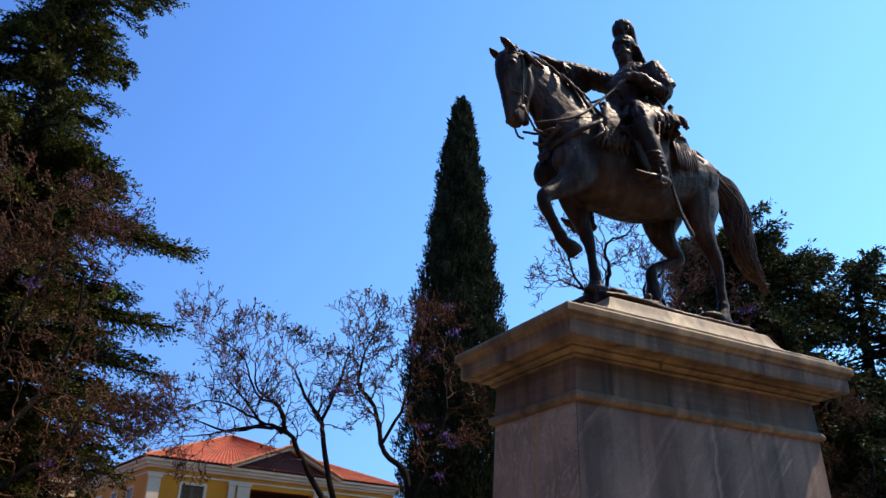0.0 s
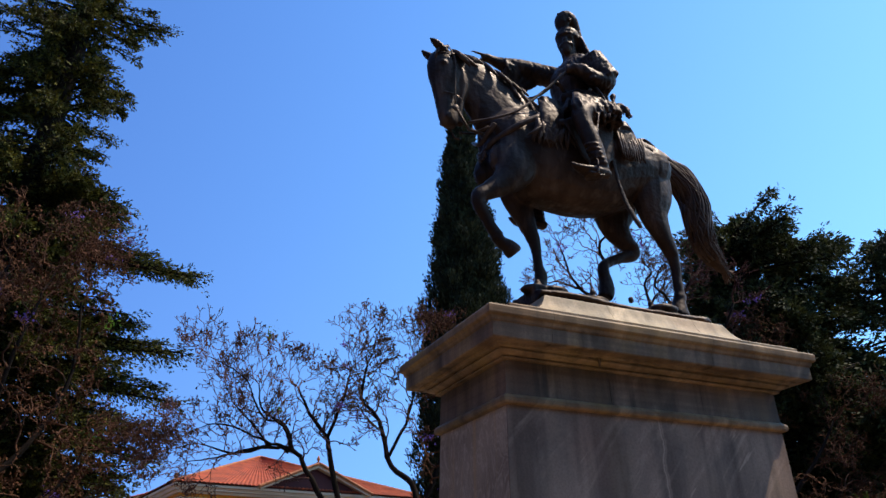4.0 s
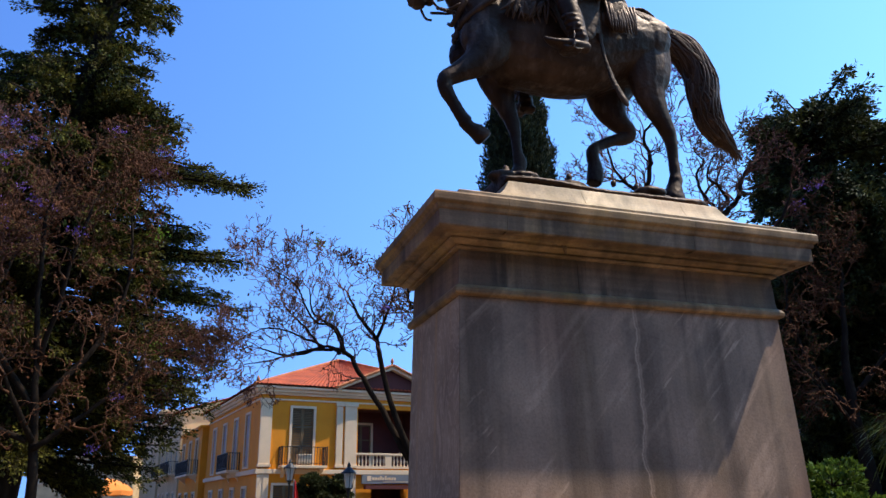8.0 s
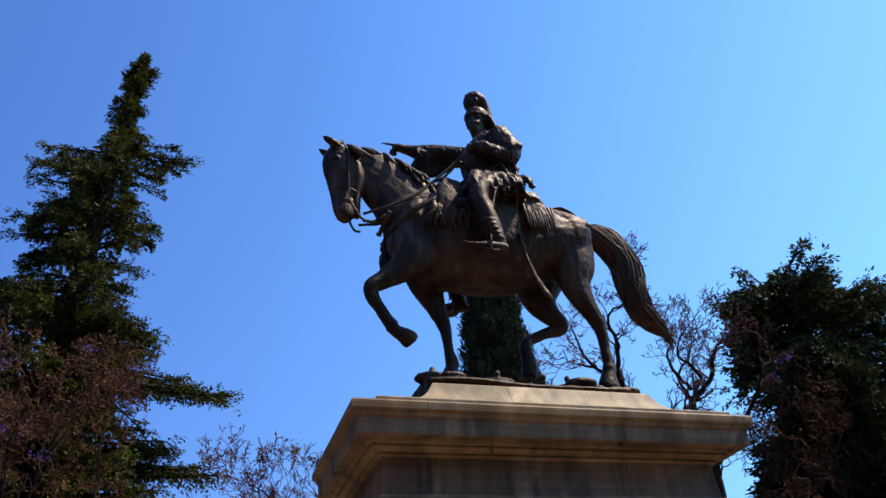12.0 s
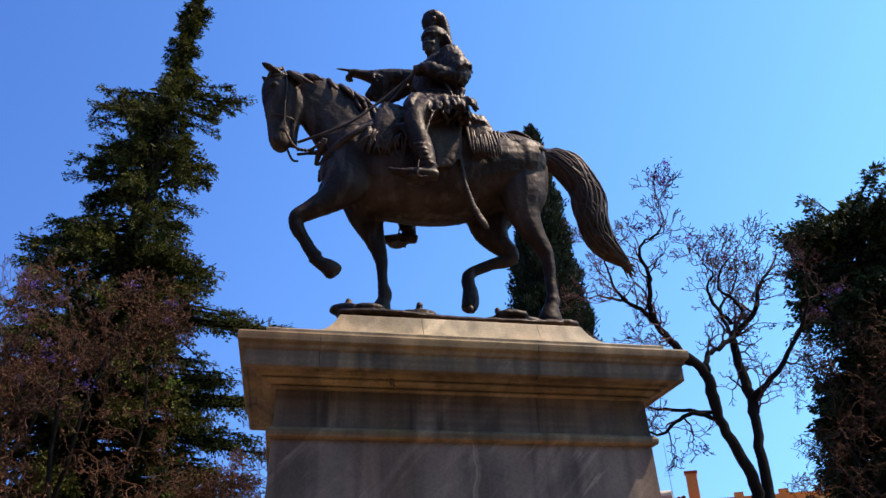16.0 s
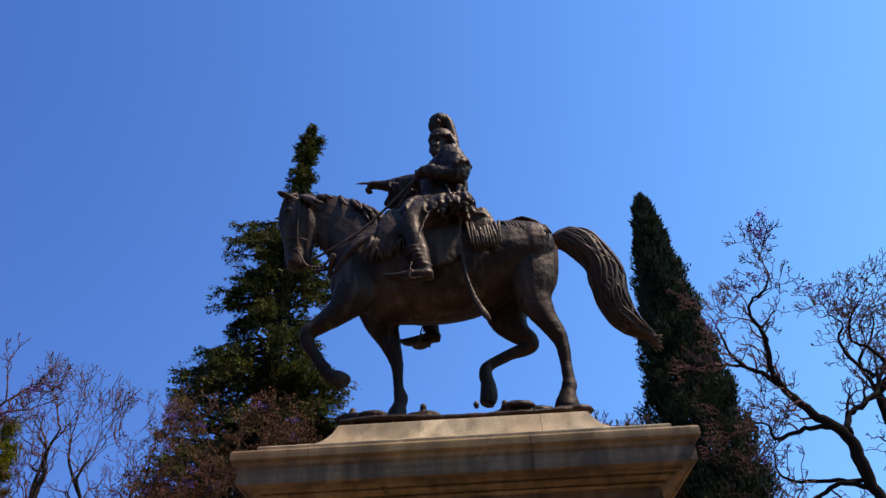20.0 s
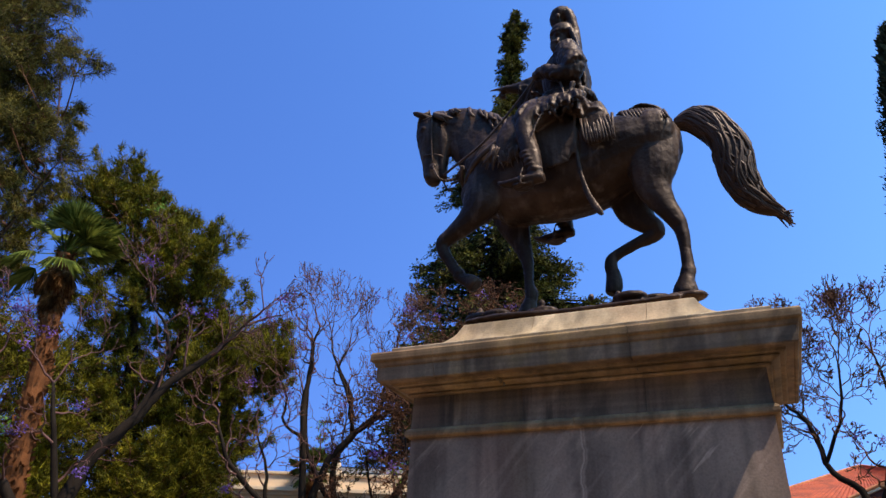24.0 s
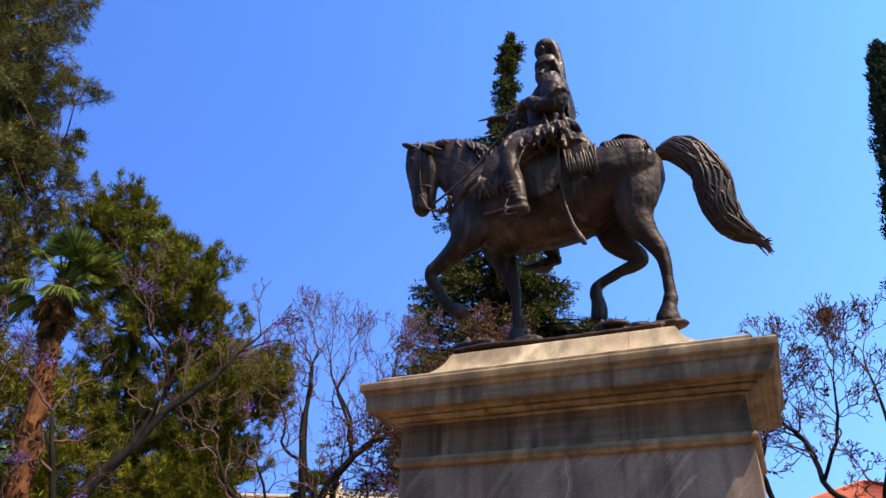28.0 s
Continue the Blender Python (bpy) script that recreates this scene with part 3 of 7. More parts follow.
def build_statue():
    Y = 0.03
    rng = np.random.default_rng(4)
    P, HAIR = [], []
    # horse: barrel, chest and hindquarters, rows (x, top, bottom, half width)
    body = [(-1.15, 6.00, 5.68, 0.13), (-1.10, 6.18, 5.52, 0.23), (-0.98, 6.38, 5.42, 0.31), (-0.80, 6.48, 5.39, 0.35), (-0.50, 6.46, 5.37, 0.385), (-0.20, 6.38, 5.36, 0.41),
            (0.10, 6.36, 5.41, 0.42), (0.38, 6.36, 5.54, 0.41), (0.62, 6.38, 5.62, 0.40), (0.84, 6.33, 5.68, 0.35), (0.96, 6.24, 5.78, 0.27), (1.04, 6.10, 5.92, 0.14)]
    P.append(limb([(x, Y, (a + b) / 2, w, (a - b) / 2) for x, a, b, w in body], 24))
    P.append(limb([(-0.62, Y, 6.18, 0.22, 0.34), (-0.86, Y, 6.26, 0.22, 0.40), (-1.07, Y, 6.49, 0.175, 0.365), (-1.26, Y, 6.66, 0.145, 0.32), (-1.45, Y - 0.01, 6.745, 0.125, 0.275), (-1.58, Y - 0.02, 6.77, 0.12, 0.21)], 20))
    # head
    hy = Y - 0.04
    P.append(limb([(-1.62, hy, 6.92, 0.09, 0.09), (-1.66, hy, 6.81, 0.13, 0.18), (-1.635, hy, 6.66, 0.135, 0.205), (-1.64, hy, 6.48, 0.11, 0.165), (-1.645, hy, 6.32, 0.088, 0.118),
                   (-1.63, hy, 6.18, 0.085, 0.108), (-1.61, hy, 6.08, 0.078, 0.092), (-1.595, hy, 6.02, 0.05, 0.05)], 18))
    P.append(limb([(-1.52, hy, 6.70, 0.12, 0.10), (-1.49, hy, 6.54, 0.11, 0.10), (-1.50, hy, 6.36, 0.07, 0.06), (-1.50, hy, 6.17, 0.055, 0.045), (-1.49, hy, 6.08, 0.045, 0.04)], 12))
    for s in (-1, 1):
        P.append(limb([(-1.66, hy + s * 0.075, 6.87, 0.050, 0.044), (-1.735, hy + s * 0.095, 6.915, 0.056, 0.040), (-1.81, hy + s * 0.11, 6.955, 0.044, 0.030), (-1.875, hy + s * 0.105, 7.00, 0.007, 0.007)], 10, 3))
        P.append(lump(-1.715, hy + s * 0.125, 6.72, 0.035, 0.022, 0.03))
        P.append(lump(-1.66, hy + s * 0.075, 6.10, 0.028, 0.025, 0.035))
        P.append(limb([(-1.70, hy + s * 0.115, 6.75, 0.02), (-1.745, hy + s * 0.085, 6.55, 0.018), (-1.72, hy + s * 0.07, 6.35, 0.014)], 6, 3))
    # mane and forelock
    for i in range(64):
        t = i / 63
        x = -1.70 + 0.98 * t
        z = 6.97 - 0.01 * t - 0.50 * max(0, t - 0.35) ** 1.6 * 1.4
        s = -1 if rng.random() < (0.22 if t < 0.72 else 0.7) else 1
        ln = (0.08 if s < 0 and t < 0.72 else 0.14) + 0.22 * t * rng.random() + 0.05 * rng.random()
        HAIR.append(limb([(x, Y, z, 0.03), (x + 0.03, Y + s * 0.07, z - 0.01, 0.028), (x + 0.05 + 0.05 * rng.random(), Y + s * (0.12 + 0.06 * t), z - ln * 0.6, 0.024), (x + 0.09 + 0.07 * rng.random(), Y + s * (0.13 + 0.09 * t), z - ln, 0.008)], 6, 2))
    for i in range(7):
        HAIR.append(limb([(-1.66, hy + 0.03 * (i - 3), 6.95, 0.025), (-1.76, hy + 0.035 * (i - 3), 6.90, 0.022), (-1.80, hy + 0.03 * (i - 3), 6.77 - 0.03 * (i % 3), 0.008)], 6, 2))
        HAIR.append(limb([(-1.60 + 0.012 * i, hy - 0.08, 6.93, 0.024), (-1.56 + 0.02 * i, hy - 0.15, 6.86 - 0.01 * i, 0.026), (-1.52 + 0.03 * i, hy - 0.155, 6.79 - 0.02 * (i % 4), 0.010)], 6, 2))
    # legs
    def leg(rows):
        P.append(limb(rows, 14))
    leg([(-0.90, -0.15, 5.95, 0.13, 0.24), (-0.98, -0.18, 5.60, 0.14, 0.22), (-1.10, -0.18, 5.42, 0.115, 0.145), (-1.28, -0.18, 5.28, 0.085, 0.095), (-1.40, -0.18, 5.19, 0.075, 0.078), (-1.395, -0.18, 5.08, 0.062, 0.066),
         (-1.33, -0.18, 4.97, 0.052, 0.056), (-1.265, -0.18, 4.86, 0.052, 0.058), (-1.21, -0.18, 4.79, 0.062, 0.066)])
    leg([(-1.24, -0.18, 4.80, 0.055, 0.06), (-1.17, -0.18, 4.74, 0.06, 0.06), (-1.11, -0.18, 4.71, 0.075, 0.075), (-1.055, -0.18, 4.665, 0.085, 0.085), (-1.035, -0.18, 4.645, 0.07, 0.07)])
    leg([(-0.82, 0.18, 5.78, 0.13, 0.24), (-0.76, 0.18, 5.48, 0.11, 0.18), (-0.67, 0.17, 5.22, 0.08, 0.105), (-0.61, 0.15, 5.02, 0.066, 0.07), (-0.595, 0.14, 4.90, 0.05, 0.055), (-0.585, 0.13, 4.72, 0.048, 0.05),
         (-0.565, 0.13, 4.62, 0.06, 0.068), (-0.575, 0.13, 4.54, 0.055, 0.06)])
    leg([(-0.575, 0.13, 4.57, 0.055, 0.06), (-0.59, 0.13, 4.50, 0.075, 0.08), (-0.61, 0.13, 4.42, 0.095, 0.10), (-0.615, 0.13, 4.37, 0.095, 0.10)])
    leg([(0.62, 0.20, 5.98, 0.17, 0.30), (0.52, 0.22, 5.70, 0.17, 0.30), (0.50, 0.22, 5.45, 0.13, 0.21), (0.58, 0.21, 5.28, 0.095, 0.13), (0.69, 0.20, 5.17, 0.08, 0.085), (0.66, 0.20, 5.10, 0.065, 0.075),
         (0.48, 0.19, 5.03, 0.052, 0.058), (0.30, 0.17, 4.935, 0.050, 0.055), (0.235, 0.16, 4.87, 0.06, 0.062), (0.235, 0.16, 4.77, 0.062, 0.068)])
    leg([(0.235, 0.16, 4.80, 0.055, 0.06), (0.25, 0.16, 4.70, 0.07, 0.075), (0.245, 0.16, 4.60, 0.085, 0.085), (0.22, 0.16, 4.52, 0.08, 0.07)])
    leg([(0.74, -0.13, 5.98, 0.17, 0.30), (0.75, -0.15, 5.70, 0.16, 0.26), (0.74, -0.15, 5.45, 0.12, 0.18), (0.81, -0.15, 5.24, 0.09, 0.12), (0.905, -0.14, 5.06, 0.074, 0.088), (0.945, -0.13, 4.93, 0.056, 0.066),
         (0.955, -0.12, 4.75, 0.048, 0.054), (0.96, -0.12, 4.60, 0.052, 0.058), (0.955, -0.12, 4.53, 0.064, 0.070), (0.935, -0.12, 4.46, 0.058, 0.063)])
    leg([(0.94, -0.12, 4.49, 0.06, 0.065), (0.925, -0.12, 4.42, 0.08, 0.088), (0.915, -0.12, 4.35, 0.10, 0.11), (0.91, -0.12, 4.30, 0.10, 0.11)])
    # tail of many strands
    tail = [(1.00, 6.22), (1.14, 6.235), (1.29, 6.13), (1.405, 5.95), (1.48, 5.72), (1.505, 5.48), (1.56, 5.28), (1.675, 5.13), (1.79, 5.04)]
    wide = [0.055, 0.11, 0.145, 0.16, 0.16, 0.145, 0.125, 0.095, 0.045]
    sway = [0.0, -0.02, -0.05, -0.07, -0.07, -0.06, -0.04, -0.03, -0.02]
    P.append(limb([(x, Y + q, z, w * 0.8, w) for (x, z), w, q in zip(tail, wide, sway)], 14))
    for i in range(120):
        a, r = rng.uniform(0, 2 * math.pi), rng.uniform(0.90, 1.12)
        ph, rows = rng.uniform(0, 6), []
        end = rng.integers(6, 10)
        for k, ((x, z), w) in enumerate(list(zip(tail, wide))[:end]):
            tw = a + 0.45 * math.sin(ph + k * 1.5) + 0.25 * math.sin(2.3 * ph + k * 2.6)
            nx, nz = (0.55, 0.80) if k < 4 else (0.95, 0.30)
            rows.append((x + r * w * math.cos(tw) * nx, Y + sway[k] + r * w * 0.8 * math.sin(tw), z + r * w * math.cos(tw) * nz, (0.0185 - 0.001 * k) * (0.7 + 0.6 * abs(math.sin(ph * 3 + k * 1.9)))))
        if end > 8:
            rows.append((1.83 + 0.07 * rng.random(), Y + rng.uniform(-0.06, 0.06), 4.95 + rng.uniform(-0.05, 0.08), 0.005))
        HAIR.append(limb(rows, 6, 3))
    # muscles
    for x, y, z, rx, ry, rz in [(-0.92, -0.17, 6.00, 0.20, 0.14, 0.30), (-1.10, -0.13, 5.72, 0.13, 0.13, 0.17), (-1.10, 0.20, 5.72, 0.13, 0.13, 0.17), (0.78, -0.20, 6.03, 0.23, 0.16, 0.25), (0.78, 0.25, 6.03, 0.23, 0.16, 0.25)]:
        P.append(lump(x, y, z, rx, ry, rz))
    # saddle, blanket and rolls
    blanket = [(-0.60, 0.35), (-0.52, 0.395), (-0.30, 0.422), (0.0, 0.434), (0.22, 0.43), (0.30, 0.39)]
    P.append(limb([(x, Y, 6.03, w, w * 0.90) for x, w in blanket], 24, 3))
    P.append(limb([(-0.52, Y, 6.56, 0.10, 0.08), (-0.45, Y, 6.46, 0.16, 0.11), (-0.2, Y, 6.42, 0.24, 0.10), (0.12, Y, 6.40, 0.28, 0.10), (0.26, Y, 6.44, 0.26, 0.09)], 14))
    P.append(limb([(0.28, -0.42, 6.20, 0.09, 0.09), (0.28, -0.24, 6.34, 0.10, 0.09), (0.28, Y, 6.40, 0.10, 0.09), (0.28, 0.30, 6.34, 0.10, 0.09), (0.28, 0.48, 6.20, 0.09, 0.09)], 12, 3, (1, 0, 0)))
    for s in (-1, 1):
        P.append(limb([(0.24, Y + s * 0.40, 6.36, 0.12, 0.05), (0.28, Y + s * 0.455, 6.15, 0.15, 0.035), (0.28, Y + s * 0.46, 5.95, 0.13, 0.028), (0.27, Y + s * 0.455, 5.86, 0.05, 0.012)], 10, 3, (1, 0, 0)))
        P.append(limb([(-0.55, Y + s * 0.28, 6.48, 0.14, 0.06), (-0.60, Y + s * 0.385, 6.25, 0.15, 0.045), (-0.64, Y + s * 0.405, 6.02, 0.13, 0.032), (-0.66, Y + s * 0.405, 5.88, 0.06, 0.014)], 10, 3, (1, 0, 0)))
        P.append(limb([(-0.30, Y + s * 0.43, 6.28, 0.28, 0.026), (-0.18, Y + s * 0.455, 6.05, 0.28, 0.024), (-0.14, Y + s * 0.455, 5.82, 0.22, 0.018), (-0.12, Y + s * 0.45, 5.70, 0.12, 0.010)], 12, 3, (1, 0, 0)))
        for i in range(44):
            x, q, w = -0.84 + 0.42 * rng.random(), rng.normal() * 0.03, rng.uniform(0.012, 0.024)
            z = 6.02 + 0.10 * rng.random() + 0.10 * (x + 0.84)
            HAIR.append(limb([(x, Y + s * (0.385 + 0.03 * rng.random()), z, w), (x - 0.01 + q, Y + s * (0.40 + 0.035 * rng.random()), z - 0.09, w), (x - 0.02 + 2.2 * q, Y + s * 0.40, z - rng.uniform(0.14, 0.26), 0.005)], 5, 2))
        for i in range(22):
            x = 0.15 + 0.29 * rng.random()
            HAIR.append(limb([(x - 0.02 + 0.04 * rng.random(), Y + s * 0.470, 6.08 + 0.10 * rng.random(), 0.017), (x + 0.012 + 0.01 * rng.random(), Y + s * 0.485, 5.98, 0.016), (x + 0.02 + 0.02 * rng.random(), Y + s * 0.475, 5.84 + 0.06 * rng.random(), 0.004)], 5, 2))
    for i in range(26):
        x = 0.52 + 0.40 * (i % 13) / 12
        s = -1 if i < 13 else 1
        z = 6.31 - 0.08 * ((x - 0.52) / 0.4) ** 2
        HAIR.append(limb([(x - 0.05, Y + s * 0.14, z + 0.05, 0.026), (x, Y + s * 0.27, z - 0.02, 0.026), (x + 0.05, Y + s * 0.36, z - 0.16 - 0.03 * rng.random(), 0.008)], 5, 2))
    P.append(limb([(0.58, Y, 6.34, 0.24, 0.04), (0.70, Y, 6.36, 0.27, 0.045), (0.84, Y, 6.31, 0.26, 0.045), (0.94, Y, 6.24, 0.20, 0.04)], 14))
    # rider
    RY = -0.05
    P.append(limb([(-0.04, RY, 6.42, 0.30, 0.27), (-0.06, RY, 6.60, 0.27, 0.24), (-0.09, RY, 6.80, 0.235, 0.205), (-0.09, RY, 7.00, 0.28, 0.225), (-0.06, RY, 7.14, 0.29, 0.19), (-0.04, RY, 7.27, 0.23, 0.13), (-0.05, RY, 7.36, 0.11, 0.10)], 20))
    P.append(limb([(-0.05, RY, 7.36, 0.085, 0.09), (-0.08, RY, 7.48, 0.085, 0.095), (-0.09, RY, 7.55, 0.10, 0.115), (-0.08, RY, 7.63, 0.11, 0.125), (-0.06, RY, 7.70, 0.10, 0.11)], 16))
    # the face turns towards the square
    def face(x, y, z):
        a, b = x + 0.075, y
        return (-0.075 + 0.75 * a - 0.66 * b, RY + 0.66 * a + 0.75 * b, z)
    P.append(lump(*face(-0.205, 0, 7.545), 0.026, 0.026, 0.036))
    P.append(lump(*face(-0.165, 0, 7.44), 0.055, 0.058, 0.08))
    for q in (-0.045, 0.045):
        P.append(limb([(*face(-0.185, q * 0.4, 7.592), 0.012), (*face(-0.185, q, 7.598), 0.014), (*face(-0.165, q * 1.8, 7.588), 0.010)], 6, 2))
        P.append(lump(*face(-0.165, q * 1.25, 7.515), 0.026, 0.026, 0.028, 6, 8))
    P.append(limb([(*face(-0.170, -0.085, 7.465), 0.016), (*face(-0.208, 0, 7.502), 0.022), (*face(-0.170, 0.085, 7.465), 0.016)], 6, 3))
    # helmet with its brim, comb and plume
    P.append(limb([(-0.08, RY, 7.62, 0.128, 0.142), (-0.075, RY, 7.65, 0.13, 0.145), (-0.06, RY, 7.72, 0.118, 0.13), (-0.05, RY, 7.79, 0.06, 0.07)], 18, 3))
    P.append(limb([(*face(-0.18, -0.08, 7.632), 0.018, 0.012), (*face(-0.205, 0, 7.638), 0.022, 0.012), (*face(-0.18, 0.08, 7.632), 0.018, 0.012)], 8, 3, (1, 0, 0)))
    comb = [(-0.09, 7.75, 0.05, 0.05), (-0.12, 7.83, 0.085, 0.08), (-0.11, 7.91, 0.105, 0.10), (-0.055, 7.94, 0.105, 0.095), (0.005, 7.90, 0.095, 0.08), (0.045, 7.81, 0.08, 0.062), (0.065, 7.70, 0.07, 0.052), (0.085, 7.57, 0.06, 0.045), (0.10, 7.44, 0.05, 0.04), (0.12, 7.33, 0.02, 0.02)]
    P.append(limb([(x, RY, z, a, b) for x, z, a, b in comb], 14, 3))
    P.append(lump(-0.075, RY, 7.935, 0.125, 0.12, 0.108))
    for i in range(34):
        a = rng.uniform(0, 2 * math.pi)
        HAIR.append(lump(-0.075 + 0.10 * math.cos(a), RY + 0.098 * math.sin(a), 7.940 + rng.uniform(-0.09, 0.035), 0.024, 0.024, 0.024, 5, 7))
    # long hair at the nape
    for i in range(9):
        y = RY + 0.024 * (i - 4)
        P.append(limb([(0.03, y, 7.64, 0.03), (0.075, y * 1.1, 7.50, 0.032), (0.11, y * 1.25, 7.36, 0.028), (0.15, y * 1.4, 7.24, 0.01)], 6, 2))
    # the arm that holds the reins, with a full pleated sleeve
    P.append(limb([(-0.01, RY - 0.21, 7.19, 0.105), (0.05, RY - 0.30, 7.05, 0.12), (0.11, RY - 0.35, 6.88, 0.115), (0.06, RY - 0.37, 6.79, 0.105), (-0.07, RY - 0.37, 6.82, 0.09), (-0.20, RY - 0.34, 6.91, 0.075), (-0.28, RY - 0.29, 6.93, 0.062), (-0.34, RY - 0.26, 6.93, 0.055)], 14))
    for i in range(9):
        t = i / 8
        cx, cy, cz = 0.0 + 0.11 * t, RY - 0.25 - 0.10 * t, 7.17 - 0.32 * t
        P.append(limb([(cx - 0.12, cy - 0.02, cz - 0.05, 0.024), (cx - 0.03, cy - 0.125, cz + 0.01, 0.028), (cx + 0.08, cy - 0.10, cz + 0.06, 0.028), (cx + 0.125, cy + 0.02, cz + 0.06, 0.02)], 6, 3))
    for i in range(5):
        P.append(limb([(0.15 - 0.05 * i, RY - 0.30, 6.93 - 0.02 * i, 0.018), (0.12 - 0.05 * i, RY - 0.44, 6.87 - 0.02 * i, 0.022), (0.06 - 0.05 * i, RY - 0.41, 6.71 + 0.012 * i, 0.02)], 6, 3))
    # the pointing arm with a hanging sleeve
    P.append(limb([(-0.06, 0.20, 7.26, 0.12), (-0.22, 0.30, 7.33, 0.125), (-0.45, 0.38, 7.40, 0.115), (-0.66, 0.42, 7.43, 0.085), (-0.80, 0.43, 7.45, 0.058), (-0.90, 0.43, 7.46, 0.058, 0.045), (-0.96, 0.43, 7.45, 0.05, 0.04)], 14))
    P.append(limb([(-0.93, 0.405, 7.475, 0.02), (-1.02, 0.41, 7.485, 0.016), (-1.11, 0.42, 7.49, 0.010)], 6, 2))
    for i in range(3):
        P.append(limb([(-0.94, 0.43 + 0.025 * i, 7.44, 0.018), (-0.985, 0.43 + 0.022 * i, 7.41, 0.018), (-0.95, 0.43 + 0.02 * i, 7.375, 0.015), (-0.91, 0.43 + 0.02 * i, 7.385, 0.012)], 6, 2))
    P.append(limb([(-0.30, 0.37, 7.30, 0.03, 0.10), (-0.48, 0.41, 7.25, 0.045, 0.17), (-0.62, 0.43, 7.26, 0.045, 0.19), (-0.72, 0.435, 7.30, 0.03, 0.15)], 12, 3))
    for i in range(8):
        x = -0.38 - 0.045 * i
        P.append(limb([(x + 0.02, 0.38, 7.46, 0.02), (x, 0.35 - 0.005 * i, 7.36, 0.022), (x - 0.01, 0.375, 7.20, 0.018), (x - 0.01, 0.40, 7.10 + 0.02 * (i % 3), 0.008)], 6, 2))
    # kilt of pleats, thighs, shins and pointed shoes
    for s in (-1, 1):
        hipy = RY + s * 0.22
        P.append(limb([(0.06, hipy, 6.50, 0.17, 0.17), (-0.12, RY + s * 0.36, 6.40, 0.145, 0.14), (-0.30, RY + s * 0.46, 6.26, 0.118, 0.122), (-0.385, RY + s * 0.51, 6.14, 0.102, 0.108), (-0.375, RY + s * 0.545, 5.98, 0.084, 0.092), (-0.33, RY + s * 0.565, 5.80, 0.084, 0.094),
                       (-0.285, RY + s * 0.585, 5.62, 0.070, 0.078), (-0.27, RY + s * 0.59, 5.50, 0.064, 0.072)], 14))
        P.append(limb([(-0.19, RY + s * 0.59, 5.45, 0.050, 0.042), (-0.27, RY + s * 0.59, 5.46, 0.068, 0.056), (-0.40, RY + s * 0.60, 5.445, 0.074, 0.052), (-0.52, RY + s * 0.61, 5.435, 0.062, 0.040), (-0.60, RY + s * 0.61, 5.45, 0.034, 0.026), (-0.645, RY + s * 0.61, 5.48, 0.014, 0.014)], 12, 3))
        # stirrup iron under the sole, and its leather
        P.append(limb([(-0.30, RY + s * 0.59, 5.388, 0.085, 0.010), (-0.40, RY + s * 0.60, 5.378, 0.095, 0.011), (-0.48, RY + s * 0.605, 5.385, 0.080, 0.010)], 10, 3))
        for q in (-0.09, 0.09):
            P.append(limb([(-0.40, RY + s * 0.60 + q, 5.385, 0.016, 0.012), (-0.385, RY + s * 0.60 + q, 5.50, 0.011, 0.011), (-0.36, RY + s * 0.60 + q * 0.3, 5.62, 0.010, 0.010)], 6, 3))
        P.append(limb([(-0.36, RY + s * 0.655, 5.62, 0.010, 0.016), (-0.26, RY + s * 0.60, 6.05, 0.010, 0.016), (-0.16, RY + s * 0.54, 6.30, 0.010, 0.016)], 6, 3))
        for i in range(5):
            z = 5.54 + 0.05 * i
            P.append(limb([(-0.25 - 0.022 * i, RY + s * 0.50, z, 0.012), (-0.36 - 0.02 * i, RY + s * 0.575, z + 0.01, 0.014), (-0.28 - 0.02 * i, RY + s * 0.665, z, 0.014), (-0.20 - 0.02 * i, RY + s * 0.60, z, 0.012)], 5, 3))
    V, F, NS = [], [], 132
    kilt = [(6.70, 0.215, 0.245, 0.0), (6.60, 0.26, 0.30, 0.012), (6.48, 0.33, 0.40, 0.022), (6.36, 0.39, 0.475, 0.03), (6.26, 0.42, 0.515, 0.034), (6.24, 0.36, 0.46, 0.03), (6.40, 0.22, 0.30, 0.0)]
    for z, rx, ry, amp in kilt:
        for j in range(NS):
            a = 2 * math.pi * j / NS
            m = amp * (1 if j % 6 < 3 else -1) + 0.6 * amp * math.sin(5 * a + 1.0)
            V.append((-0.06 + (rx + m) * math.cos(a), RY + (ry + m) * math.sin(a), z - (0.04 * math.sin(3 * a) + 0.05 * math.cos(a) + 0.03 * math.sin(11 * a)) * (6.72 - z) * 2))
    for i in range(len(kilt) - 1):
        for j in range(NS):
            k = (j + 1) % NS
            F.append((i * NS + j, i * NS + k, (i + 1) * NS + k, (i + 1) * NS + j))
    F += [tuple(range(NS))[::-1], tuple((len(kilt) - 1) * NS + j for j in range(NS))]
    P.append((V, F))
